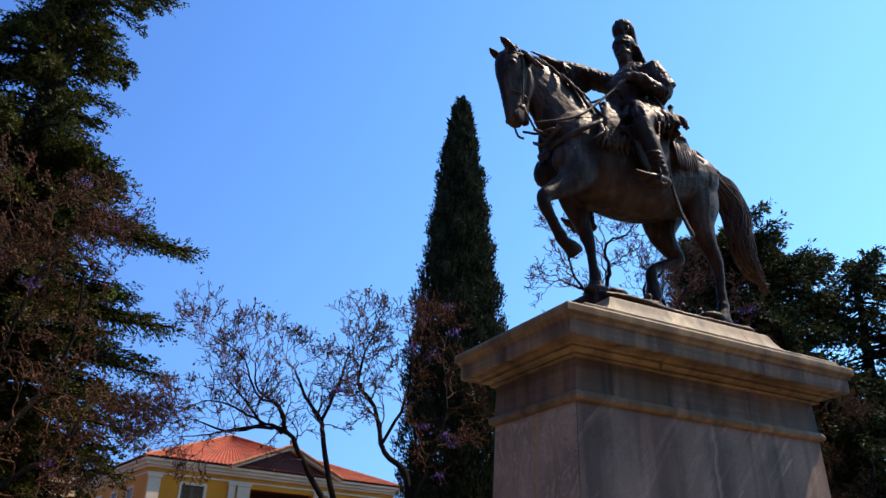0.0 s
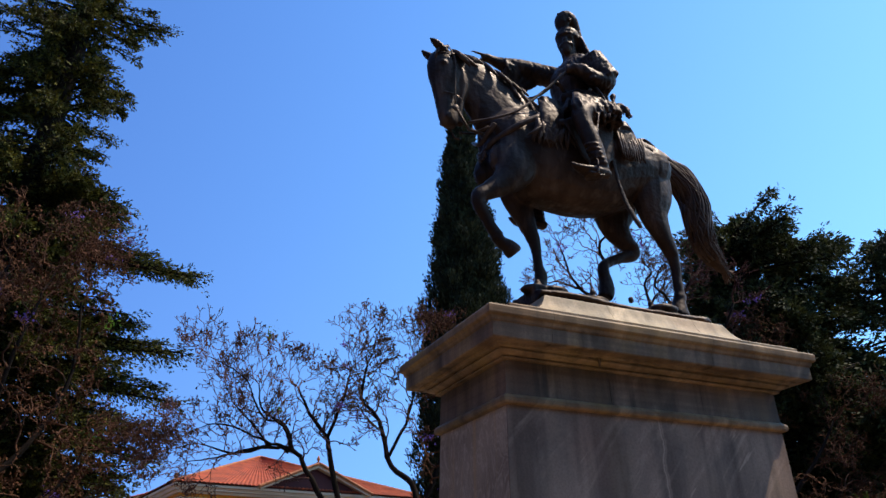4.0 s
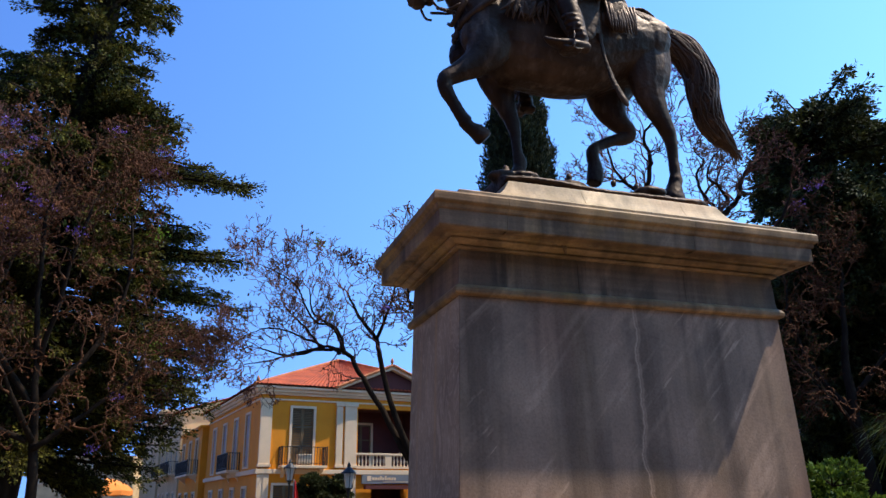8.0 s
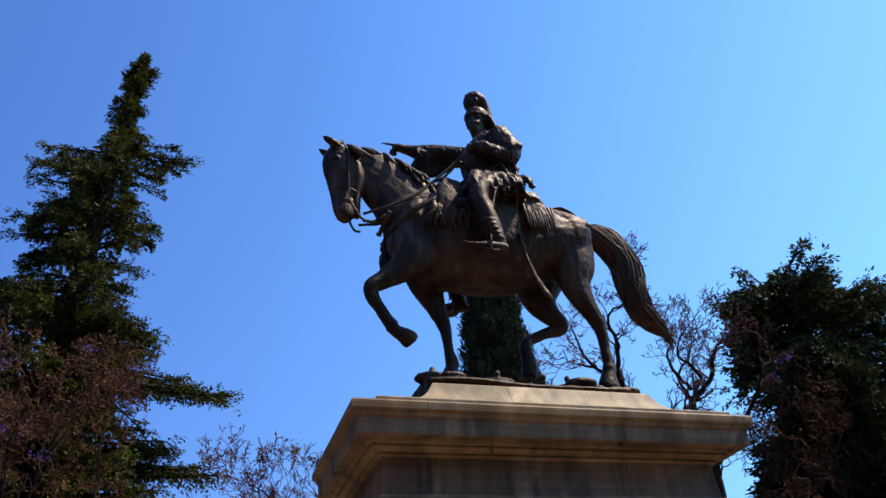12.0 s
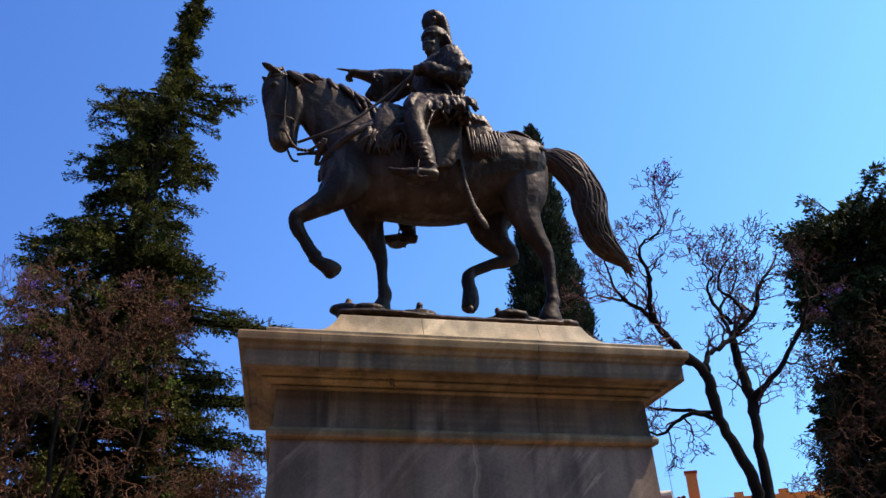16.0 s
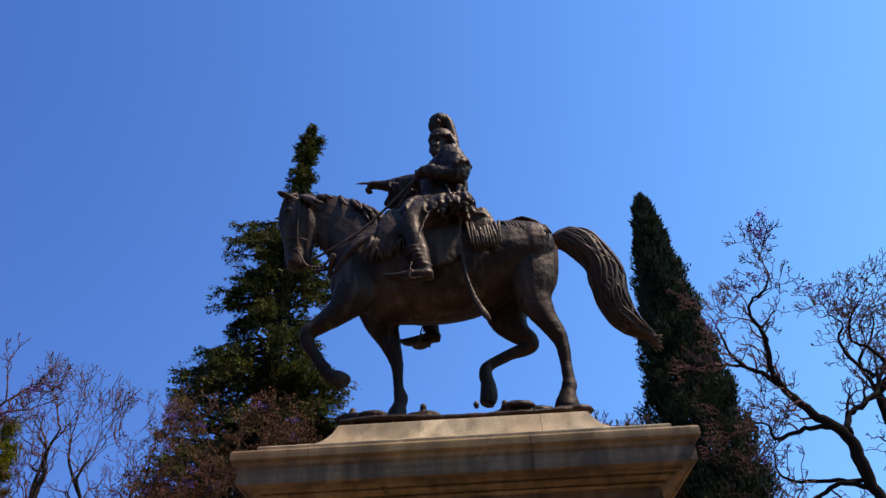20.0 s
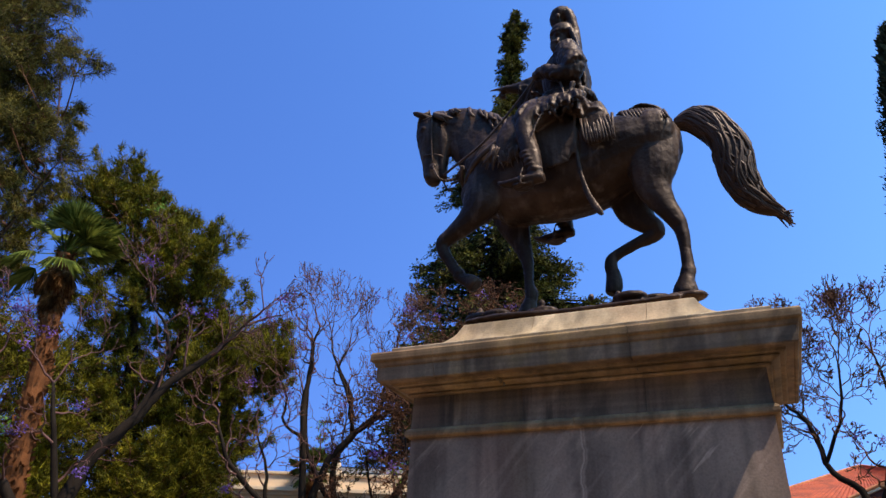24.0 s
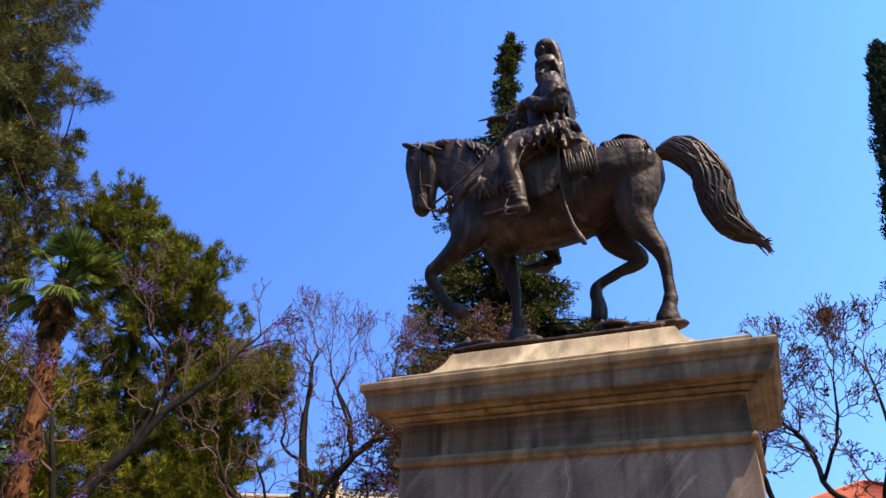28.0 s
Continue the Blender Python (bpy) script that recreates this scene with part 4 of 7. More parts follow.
    # pleats that fall from the waist over the thigh to a ruffled hem
    for s in (-1, 1):
        for i in range(17):
            t = i / 16
            hx = -0.46 + 0.66 * t
            hz = 6.17 + 0.14 * t + 0.03 * math.sin(i * 2.3)
            wx = -0.24 + 0.34 * t
            r = 0.026 + 0.010 * math.sin(i * 1.7)
            P.append(limb([(wx, RY + s * (0.22 + 0.06 * math.sin(t * 3.1)), 6.66, 0.018, 0.018), (wx * 0.45 + hx * 0.55 - 0.02, RY + s * 0.43, 6.47, r, 0.030), (hx - 0.01, RY + s * (0.525 + 0.012 * (i % 2)), hz + 0.10, r * 1.15, 0.030),
                           (hx + 0.012 * math.sin(i * 3.1), RY + s * (0.545 + 0.02 * (i % 2)), hz, r * 0.9, 0.014)], 8, 3))
        for i in range(40):
            x = -0.50 + 0.75 * rng.random()
            z = 6.16 + 0.16 * (x + 0.5) / 0.75 + rng.uniform(-0.05, 0.05)
            HAIR.append(lump(x, RY + s * (0.53 + 0.03 * rng.random()), z, rng.uniform(0.010, 0.020), 0.010, rng.uniform(0.012, 0.028), 5, 7))
    # belt pouch, powder horns and chains at the hip
    for i in range(12):
        P.append(lump(0.02 + 0.16 * rng.random(), RY - 0.26 - 0.08 * rng.random(), 6.50 + 0.25 * rng.random(), 0.035, 0.03, 0.045, 6, 8))
    # sash, pistol butts and jacket edges
    P.append(limb([(-0.31, RY - 0.10, 6.66, 0.05), (-0.20, RY - 0.24, 6.66, 0.06), (0.02, RY - 0.28, 6.65, 0.06), (0.18, RY - 0.16, 6.66, 0.055), (0.20, RY + 0.08, 6.66, 0.055), (0.02, RY + 0.28, 6.66, 0.06), (-0.22, RY + 0.22, 6.66, 0.055), (-0.31, RY - 0.02, 6.66, 0.05)], 8, 3, (0, 0, 1)))
    P.append(limb([(-0.25, RY - 0.12, 6.70, 0.03), (-0.36, RY - 0.15, 6.80, 0.026), (-0.43, RY - 0.16, 6.80, 0.03)], 8, 3))
    for k in range(7):
        P.append(limb([(0.14, RY - 0.14 + 0.045 * k, 7.24, 0.02), (0.17, RY - 0.14 + 0.045 * k, 7.02, 0.024), (0.16, RY - 0.14 + 0.045 * k, 6.78, 0.018)], 6, 2))
    # sword with its guard, chain of knobs and curved scabbard
    P.append(limb([(0.10, -0.50, 6.56, 0.030), (0.085, -0.52, 6.50, 0.02), (0.075, -0.52, 6.38, 0.018), (0.09, -0.52, 6.30, 0.02)], 8, 3))
    P.append(lump(0.10, -0.50, 6.58, 0.035, 0.03, 0.03))
    P.append(limb([(-0.03, -0.52, 6.33, 0.014), (0.08, -0.52, 6.31, 0.018), (0.17, -0.52, 6.34, 0.014)], 6, 3))
    P.append(limb([(0.09, -0.45, 6.32, 0.016, 0.018), (0.08, -0.415, 6.0, 0.012, 0.020), (0.09, -0.405, 5.70, 0.012, 0.024), (0.14, -0.415, 5.42, 0.013, 0.030), (0.20, -0.43, 5.24, 0.013, 0.036), (0.27, -0.44, 5.10, 0.013, 0.036), (0.30, -0.44, 5.06, 0.010, 0.014)], 10))
    # rocky bronze base
    rim = []
    for i in range(9):
        t = i / 8
        rim.append((-1.01 + 1.90 * t, 0.0, 4.138 + 0.015 * math.sin(t * 7), 0.55 + 0.02 * math.sin(t * 11), 0.085))
    P.append(limb(rim, 20, 3))
    for i in range(70):
        x, y = rng.uniform(-1.0, 0.98), rng.uniform(-0.42, 0.42)
        r = rng.uniform(0.04, 0.13)
        P.append(lump(x, y, 4.22 + rng.uniform(-0.02, 0.03), r * 1.5, r, r * 0.5, 6, 9))
    for x, y, r in [(-0.93, -0.36, 0.036), (-0.33, -0.36, 0.04), (0.12, -0.35, 0.038), (0.36, -0.34, 0.036), (-0.45, 0.2, 0.05)]:
        P.append(lump(x, y, 4.30, r * 0.8, r * 0.8, r, 6, 9))
    skin = solid(P, 0.014, 1)
    # straps, reins and curb chain stay crisp
    S = []
    def strap(rows, w=0.005, h=0.009):
        S.append(tube(smooth_path([(*r, w, h) for r in rows], 4), 6))
    for s in (-1, 1):
        strap([(-1.66, hy + s * 0.10, 6.98), (-1.60, hy + s * 0.145, 6.78), (-1.60, hy + s * 0.135, 6.50), (-1.59, hy + s * 0.10, 6.22)])
        strap([(-1.80, hy + s * 0.02, 6.85), (-1.74, hy + s * 0.12, 6.84), (-1.60, hy + s * 0.146, 6.84)])
        strap([(-1.75, hy + s * 0.02, 6.38), (-1.68, hy + s * 0.10, 6.37), (-1.52, hy + s * 0.095, 6.34), (-1.47, hy, 6.33)])
        S.append(lump(-1.585, hy + s * 0.105, 6.20, 0.04, 0.012, 0.04, 6, 10))
        strap([(-1.58, hy + s * 0.11, 6.19), (-1.50, hy + s * 0.13, 6.02), (-1.44, hy + s * 0.10, 5.98)], 0.012, 0.012)
    strap([(-1.45, hy - 0.10, 5.98), (-1.33, hy - 0.05, 6.02), (-1.24, hy - 0.16, 6.03)], 0.014, 0.014)
    for k in range(6):
        S.append(lump(-1.44 + 0.035 * k, hy - 0.10 + 0.01 * k, 5.98 + 0.005 * k, 0.022, 0.016, 0.02, 5, 8))
    strap([(-1.45, hy - 0.10, 6.06), (-1.20, hy - 0.21, 6.12), (-0.95, hy - 0.26, 6.25), (-0.70, hy - 0.27, 6.50), (-0.48, hy - 0.29, 6.74), (-0.32, -0.33, 6.93)], 0.009, 0.016)
    strap([(-1.45, hy + 0.10, 6.06), (-1.10, hy + 0.21, 6.24), (-0.80, hy + 0.12, 6.62), (-0.56, hy - 0.12, 6.66), (-0.36, -0.28, 6.90)], 0.009, 0.016)
    strap([(-1.20, hy - 0.20, 6.06), (-1.26, hy, 5.92), (-1.22, hy + 0.22, 6.06)], 0.02, 0.03)
    strap([(-0.72, -0.36, 6.20), (-1.00, -0.31, 6.02), (-1.17, -0.15, 5.90), (-1.21, 0.03, 5.86), (-1.17, 0.21, 5.90), (-1.0, 0.37, 6.02)], 0.018, 0.034)
    for k in range(5):
        S.append(lump(-1.22, -0.02 + 0.03 * k, 5.80 - 0.02 * (k % 2), 0.02, 0.018, 0.04, 5, 8))
    strap([(0.03, -0.50, 6.36), (-0.02, -0.47, 6.60), (-0.10, -0.30, 6.95)], 0.01, 0.014)
    for k in range(14):
        S.append(lump(0.10 - 0.004 * k, -0.36 - 0.004 * k, 6.86 - 0.034 * k, 0.018, 0.018, 0.02, 5, 8))
    V, F = joined(skin, *S, *HAIR)
    st = part("statue", (V, F), BRONZE, None, smooth=True)
    tagged(st, "dark bronze statue of a pointing helmeted rider on horseback", "statue")
    return st


build_pedestal()
build_statue()


# ---- trees ----
def profile_at(rows, z):
    zs = [r[0] for r in rows]
    return np.interp(z, zs, [r[1] for r in rows])


def conifer(name, base, top, radii, material, seed, label, limbs=420, tuft=22, blade=(0.26, 0.05), droop=0.5, ragged=0.35, extra=(), trunk_r=0.35, inner=0.25, grp="", sheaf=8, finger=0.6):
    """A conifer: trunk, limbs, and sprays of small blades along each limb. radii: rows (height, reach)."""
    rng = np.random.default_rng(seed)
    tree = group(name, base, label, "tree", grp)
    bx, by, bz = base
    H = top[2] - bz
    lean = np.array([top[0] - bx, top[1] - by, 0.0]) / H
    axis = lambda z: np.array([lean[0] * z, lean[1] * z, z])
    rows = []
    for k in range(9):
        t = k / 8
        c = axis(H * t * 0.97)
        rows.append((c[0] + 0.08 * math.sin(k * 1.7 + seed), c[1] + 0.08 * math.cos(k * 2.1 + seed), c[2], trunk_r * (1.25 - t) ** 1.1 + 0.02))
    part("trunk", tube(smooth_path(rows, 3), 10), BARK, tree, smooth=True)
    segs, C, D = [], [], []
    z0, z1 = radii[0][0], radii[-1][0]
    jobs = []
    n = 0
    while n < limbs:
        z = rng.uniform(z0, z1)
        r = profile_at(radii, z)
        if rng.random() > (0.25 + r / max(q[1] for q in radii)):
            continue
        # a bough: a few limbs side by side that end close together
        reach, az, rise = r * (1.08 - ragged * rng.random() ** 0.8), rng.uniform(0, 2 * math.pi), rng.uniform(-0.4, 0.35)
        for _ in range(4 if r > 1.0 else 2):
            n += 1
            jobs.append((min(z1, z + rng.uniform(-0.5, 0.5)), az + rng.uniform(-0.16, 0.16), max(0.12, reach * rng.uniform(0.72, 1.0)), rise + rng.uniform(-0.08, 0.08)))
    for x, y, z in extra:
        a = axis(z - bz - 0.6)
        dx, dy = x - bx - a[0], y - by - a[1]
        for k in range(4):
            jobs.append((z - bz - 0.45 + 0.22 * k, math.atan2(dy, dx) + 0.05 * ((k * 2) % 5 - 2), math.hypot(dx, dy) * (1.0 - 0.07 * ((k * 3) % 5)), 0.12))
    for z, az, reach, rise in jobs:
        d = np.array([math.cos(az), math.sin(az), 0])
        s = np.cross(d, (0, 0, 1))
        p0 = axis(min(z, H * 0.96))
        pts = []
        for k in range(5):
            t = k / 4
            pts.append(p0 + d * reach * t + np.array([0, 0, reach * (rise * t - droop * t * t * 0.55 + 0.10 * t ** 4)]) + s * 0.10 * reach * math.sin(t * 3 + z))
        w = 0.012 + 0.022 * reach
        for k in range(4):
            segs.append((*pts[k], w * (1 - k / 5), *pts[k + 1], w * (1 - (k + 1) / 5)))
        m = max(4, int(tuft * (0.45 + reach / 2.2)))
        t = inner + (1 - inner) * rng.random(m) ** 0.7
        t[0] = 0.97
        i = np.minimum((t * 4).astype(int), 3)
        fr = t * 4 - i
        q = np.array(pts)
        c = q[i] * (1 - fr[:, None]) + q[i + 1] * fr[:, None]
        side = np.sign(rng.random(m) - 0.5) * rng.uniform(0.35, 1.0, m)
        side[0] = 0.1
        size = finger * rng.uniform(0.6, 1.25, m) * (0.75 + 0.12 * reach)
        dirs = unit(d[None] * 0.95 + s[None] * (side * 0.70)[:, None] + np.array([0, 0, 1]) * rng.uniform(-0.95, 0.35, m)[:, None])
        tip = c + dirs * size[:, None]
        for k in range(m):
            segs.append((*c[k], 0.012, *tip[k], 0.004))
        # short needles crowd round every twig and stand out at its tip
        u = rng.random((m, sheaf)) ** 0.7
        rad = 0.24 * size[:, None] * (0.25 + np.sin(u * 2.6)) * 0.5
        n3 = unit(rng.normal(size=(m, sheaf, 3))) * 1.5 * rng.random((m, sheaf, 1)) ** 0.4
        C.append((c[:, None] + dirs[:, None] * (u * size[:, None])[..., None] + n3 * rad[..., None] * np.array([1, 1, 0.7]) - np.array([0, 0, 1]) * (0.10 * u * size[:, None])[..., None]).reshape(-1, 3))
        D.append((dirs[:, None] * 0.9 + n3 * 0.55 + np.array([0, 0, -0.15])).reshape(-1, 3))
    V, F = twigs_mesh(segs, 3)
    quick_mesh("branch_network", V, F, BARK, tree, "", "stuff")
    V, F = blades(np.concatenate(C), np.concatenate(D), blade[0], blade[1], rng)
    quick_mesh("crown", V, F, material, tree, "", "stuff")
    # shaded foliage near the trunk, which closes the crown
    n = int(limbs * 14)
    z = z0 + (z1 - z0) * rng.random(n) ** 1.1
    r = profile_at(radii, z) * 0.46 * np.sqrt(rng.random(n))
    az = rng.uniform(0, 2 * math.pi, n)
    P = np.stack([lean[0] * z + r * np.cos(az), lean[1] * z + r * np.sin(az), z], 1)
    V, F = blades(P, np.stack([np.cos(az), np.sin(az), rng.uniform(-0.9, 0.2, n)], 1) + rng.normal(size=(n, 3)) * 0.4, 0.26, 0.045, rng)
    quick_mesh("inner_foliage", V, F, material, tree, "", "stuff")
    return tree


def cypress(name, base, top, radii, material, seed, label, n=26000, blade=(0.24, 0.05), ragged=0.32, grp=""):
    """A columnar cypress: upright sprays packed in a narrow, knobbly crown."""
    rng = np.random.default_rng(seed)
    tree = group(name, base, label, "tree", grp)
    bx, by, bz = base
    H = top[2] - bz
    lean = np.array([top[0] - bx, top[1] - by]) / H
    part("trunk", tube([(lean[0] * z, lean[1] * z, z, max(0.03, 0.30 * (1 - z / H))) for z in np.linspace(0, H * 0.95, 8)], 10), BARK, tree, smooth=True)
    z = np.empty(0)
    while len(z) < n:
        q = rng.uniform(radii[0][0], radii[-1][0], n)
        keep = rng.random(n) < 0.15 + profile_at(radii, q) / max(r[1] for r in radii)
        z = np.concatenate([z, q[keep]])
    z = z[:n]
    z = z[:n // 22]
    m = len(z)
    az = rng.uniform(0, 2 * math.pi, m)
    knob = 0.5 + 0.25 * np.sin(az * 5 + z * 2.3 + seed) + 0.25 * np.sin(az * 3 - z * 4.1 + 2 * seed)
    r = profile_at(radii, z) * (1.06 - ragged * knob) * (0.5 + 0.5 * rng.random(m) ** 0.3)
    size = np.repeat(0.55 + 0.45 * profile_at(radii, z) / 1.9, 22)[:, None]
    C = np.repeat(np.stack([lean[0] * z + r * np.cos(az), lean[1] * z + r * np.sin(az), z], 1), 22, 0)
    C = C + rng.normal(size=C.shape) * np.array([0.075, 0.075, 0.15]) * size
    az = np.repeat(az, 22)
    D = np.stack([np.cos(az) * 0.45, np.sin(az) * 0.45, np.full(len(az), 0.9)], 1) + rng.normal(size=C.shape) * 0.30
    V, F = blades(C, D, blade[0], blade[1], rng, 0.1)
    quick_mesh("crown", V, F, material, tree, "", "stuff")
    q = 9000
    z = rng.uniform(radii[0][0], radii[-1][0] - 0.5, q)
    r = profile_at(radii, z) * 0.72 * np.sqrt(rng.random(q))
    az = rng.uniform(0, 2 * math.pi, q)
    P = np.stack([lean[0] * z + r * np.cos(az), lean[1] * z + r * np.sin(az), z], 1)
    V, F = blades(P, np.stack([np.cos(az) * 0.3, np.sin(az) * 0.3, np.ones(q)], 1) + rng.normal(size=(q, 3)) * 0.3, 0.42, 0.085, rng, 0.1)
    quick_mesh("inner_foliage", V, F, material, tree, "", "stuff")
    return tree


def grow(segs, tips, rng, p, d, length, r, depth, out, wig=0.5, up=0.05, least=0.009):
    """A crooked branch that forks again and again; out is the middle of the crown, from which it strives away."""
    n = 4
    d = d / np.linalg.norm(d)
    bow = rng.normal(size=3) * wig * 0.5
    for k in range(n):
        away = p - out
        away = away / max(0.3, np.linalg.norm(away))
        d = d + bow * (1 if k < 2 else -1.0) + rng.normal(size=3) * wig * 0.34 + away * 0.06 + np.array([0, 0, up])
        d = d / np.linalg.norm(d)
        q = p + d * length / n
        r1 = max(least, r * 0.95)
        segs.append((*p, r, *q, r1))
        p, r = q, r1
        if depth < 4 and k in (1, 2) and rng.random() < 0.34:
            e = unit(d * 0.8 + rng.normal(size=3) * 0.8)
            m = p + e * length * rng.uniform(0.18, 0.32)
            t = m + unit(e + rng.normal(size=3) * 0.6) * length * rng.uniform(0.12, 0.3)
            segs.append((*p, least, *m, least * 0.9))
            segs.append((*m, least * 0.9, *t, least * 0.7))
            tips.append((*t, *e))
    tips.append((*p, *d))
    if depth == 0:
        return
    side = np.cross(d, rng.normal(size=3))
    side = side / np.linalg.norm(side)
    forks = (1, -1) if rng.random() < 0.9 else (1, -1, 0)
    for s in forks:
        a = rng.uniform(0.30, 0.80) * s
        grow(segs, tips, rng, p, d * math.cos(a) + side * math.sin(a), length * rng.uniform(0.68, 0.95), max(least, r * rng.uniform(0.66, 0.82)), depth - 1, out, wig, up, least)


def bare_tree(name, base, limbs, seed, label, depth=5, length=0.66, up=0.05, wig=0.5, pods=0.12, flowers=0, fresh=0, twig=None, least=0.009, grp="", pod_size=0.05, spurs=2, high=0.0):
    """A leafless broad tree: limbs are thick bent paths of (x, y, z, r), from which forking boughs and twigs grow."""
    rng = np.random.default_rng(seed)
    tree = group(name, base, label, "tree", grp)
    o = np.array(base)
    segs, tips = [], []
    ends = np.array([rows[-1][:3] for rows in limbs]) - o
    out = ends.mean(0) - np.array([0, 0, 1.2])
    for j, rows in enumerate(limbs):
        rows = [(x - o[0], y - o[1], z - o[2], r) for x, y, z, r in rows]
        path = np.array(smooth_path(rows, 4))
        m = len(path)
        path[1:-1, :3] += rng.normal(size=(m - 2, 3)) * np.minimum(0.016, path[1:-1, 3:4] * 0.35)
        part("trunk" if j == 0 else "limb", tube([tuple(r) for r in path], 9), BARK, tree, smooth=True)
        q = path
        first = int(m * (0.62 if rows[0][2] < 0.5 else 0.3))
        for k in range(first, m - 1, spurs):
            if q[k, 2] < high:
                continue
            d = q[min(k + 1, m - 1), :3] - q[max(k - 1, 0), :3]
            d /= np.linalg.norm(d)
            side = rng.normal(size=3)
            side -= d * side.dot(d)
            side /= np.linalg.norm(side)
            grow(segs, tips, rng, q[k, :3], d * 0.5 + side + np.array([0, 0, 0.3]), length * rng.uniform(0.7, 1.05), min(0.034, q[k, 3] * 0.6), depth - 1 - (k % 2), out, wig, up, least)
        d = q[-1, :3] - q[-2, :3]
        d = d / np.linalg.norm(d)
        for _ in range(2):
            grow(segs, tips, rng, q[-1, :3], d + rng.normal(size=3) * 0.4, length, q[-1, 3] * 0.95, depth, out, wig, up, least)
    V, F = twigs_mesh(np.array(segs), 3)
    quick_mesh("twig_network", V, F, twig or TWIG, tree, "", "stuff")
    T = np.array(tips)[:, :3]
    pick = T[rng.random(len(T)) < pods]
    if len(pick):
        V, F = blades(pick + rng.normal(size=pick.shape) * 0.03, rng.normal(size=pick.shape) * 0.5 + np.array([0, 0, -1.0]), pod_size, pod_size * 0.42, rng)
        quick_mesh("seed_pod_scatter", V, F, POD, tree, "brown dry seed pods", "stuff")
    if flowers:
        pick = np.repeat(T[rng.integers(0, len(T), flowers)], 34, 0)
        V, F = blades(pick + rng.normal(size=pick.shape) * np.array([0.085, 0.085, 0.06]), rng.normal(size=pick.shape), 0.06, 0.022, rng)
        quick_mesh("blossom_scatter", V, F, BLOSSOM, tree, "clusters of violet blossoms", "stuff")
    if fresh:
        pick = np.repeat(T[rng.integers(0, len(T), fresh)], 40, 0)
        V, F = blades(pick + rng.normal(size=pick.shape) * 0.11, rng.normal(size=pick.shape), 0.10, 0.018, rng)
        quick_mesh("leaf_tuft", V, F, FRESH, tree, "tufts of fresh green leaves", "stuff")
    return tree


def pine(name, base, limbs, clumps, material, seed, label, needle=(0.16, 0.013), per=13, grp="", hang=0.0, twig=None, depth=3, puff=0.07):
    """A pine: trunk and limbs; a bough to each place (x, y, z, r), which forks into twigs with a tuft of needles at each tip."""
    rng = np.random.default_rng(seed)
    tree = group(name, base, label, "tree", grp)
    o = np.array(base)
    wood = []
    for j, rows in enumerate(limbs):
        path = smooth_path([(x - o[0], y - o[1], z - o[2], r) for x, y, z, r in rows], 5)
        wood += path
        part("trunk" if j == 0 else "limb", tube(path, 9), BARK, tree, smooth=True)
    wood = np.array(wood)
    segs, tips = [], []
    for x, y, z, r in clumps:
        c = np.array([x, y, z]) - o
        dist = np.linalg.norm(wood[:, :3] - c, axis=1) + 1.2 * np.maximum(0, wood[:, 2] - c[2] + 0.3)
        w = wood[dist.argmin()]
        a = w[:3]
        mid = (a + c) / 2 + rng.normal(size=3) * 0.12 * np.linalg.norm(c - a) + np.array([0, 0, -0.10 * np.linalg.norm(c - a)])
        bough = np.array(smooth_path([(*a, min(0.06, w[3])), (*mid, min(0.045, w[3])), (*c, 0.022)], 4))
        for k in range(len(bough) - 1):
            segs.append((*bough[k], *bough[k + 1]))
        d = unit(c - mid)
        for k in range(3):
            grow(segs, tips, rng, c, d * 0.7 + rng.normal(size=3) * 0.8, r * rng.uniform(0.46, 0.70), 0.018, depth, a, 0.45, 0.10 - hang * 0.25, 0.007)
        grow(segs, tips, rng, bough[5, :3], unit(rng.normal(size=3)) + d * 0.3, r * 0.5, 0.016, depth - 1, a, 0.45, 0.08 - hang * 0.25, 0.007)
    V, F = twigs_mesh(segs, 3)
    quick_mesh("branch_network", V, F, twig or DRYTWIG, tree, "", "stuff")
    T = np.repeat(np.array(tips), per, 0)
    n = len(T)
    C = T[:, :3] + rng.normal(size=(n, 3)) * puff - T[:, 3:] * rng.uniform(0, 0.22, n)[:, None]
    D = T[:, 3:] * 0.9 + rng.normal(size=(n, 3)) * 0.6 + np.array([0, 0, 0.2 - hang])
    V, F = needles(C, D, needle[0], needle[1], rng)
    quick_mesh("crown", V, F, material, tree, "", "stuff")
    return tree


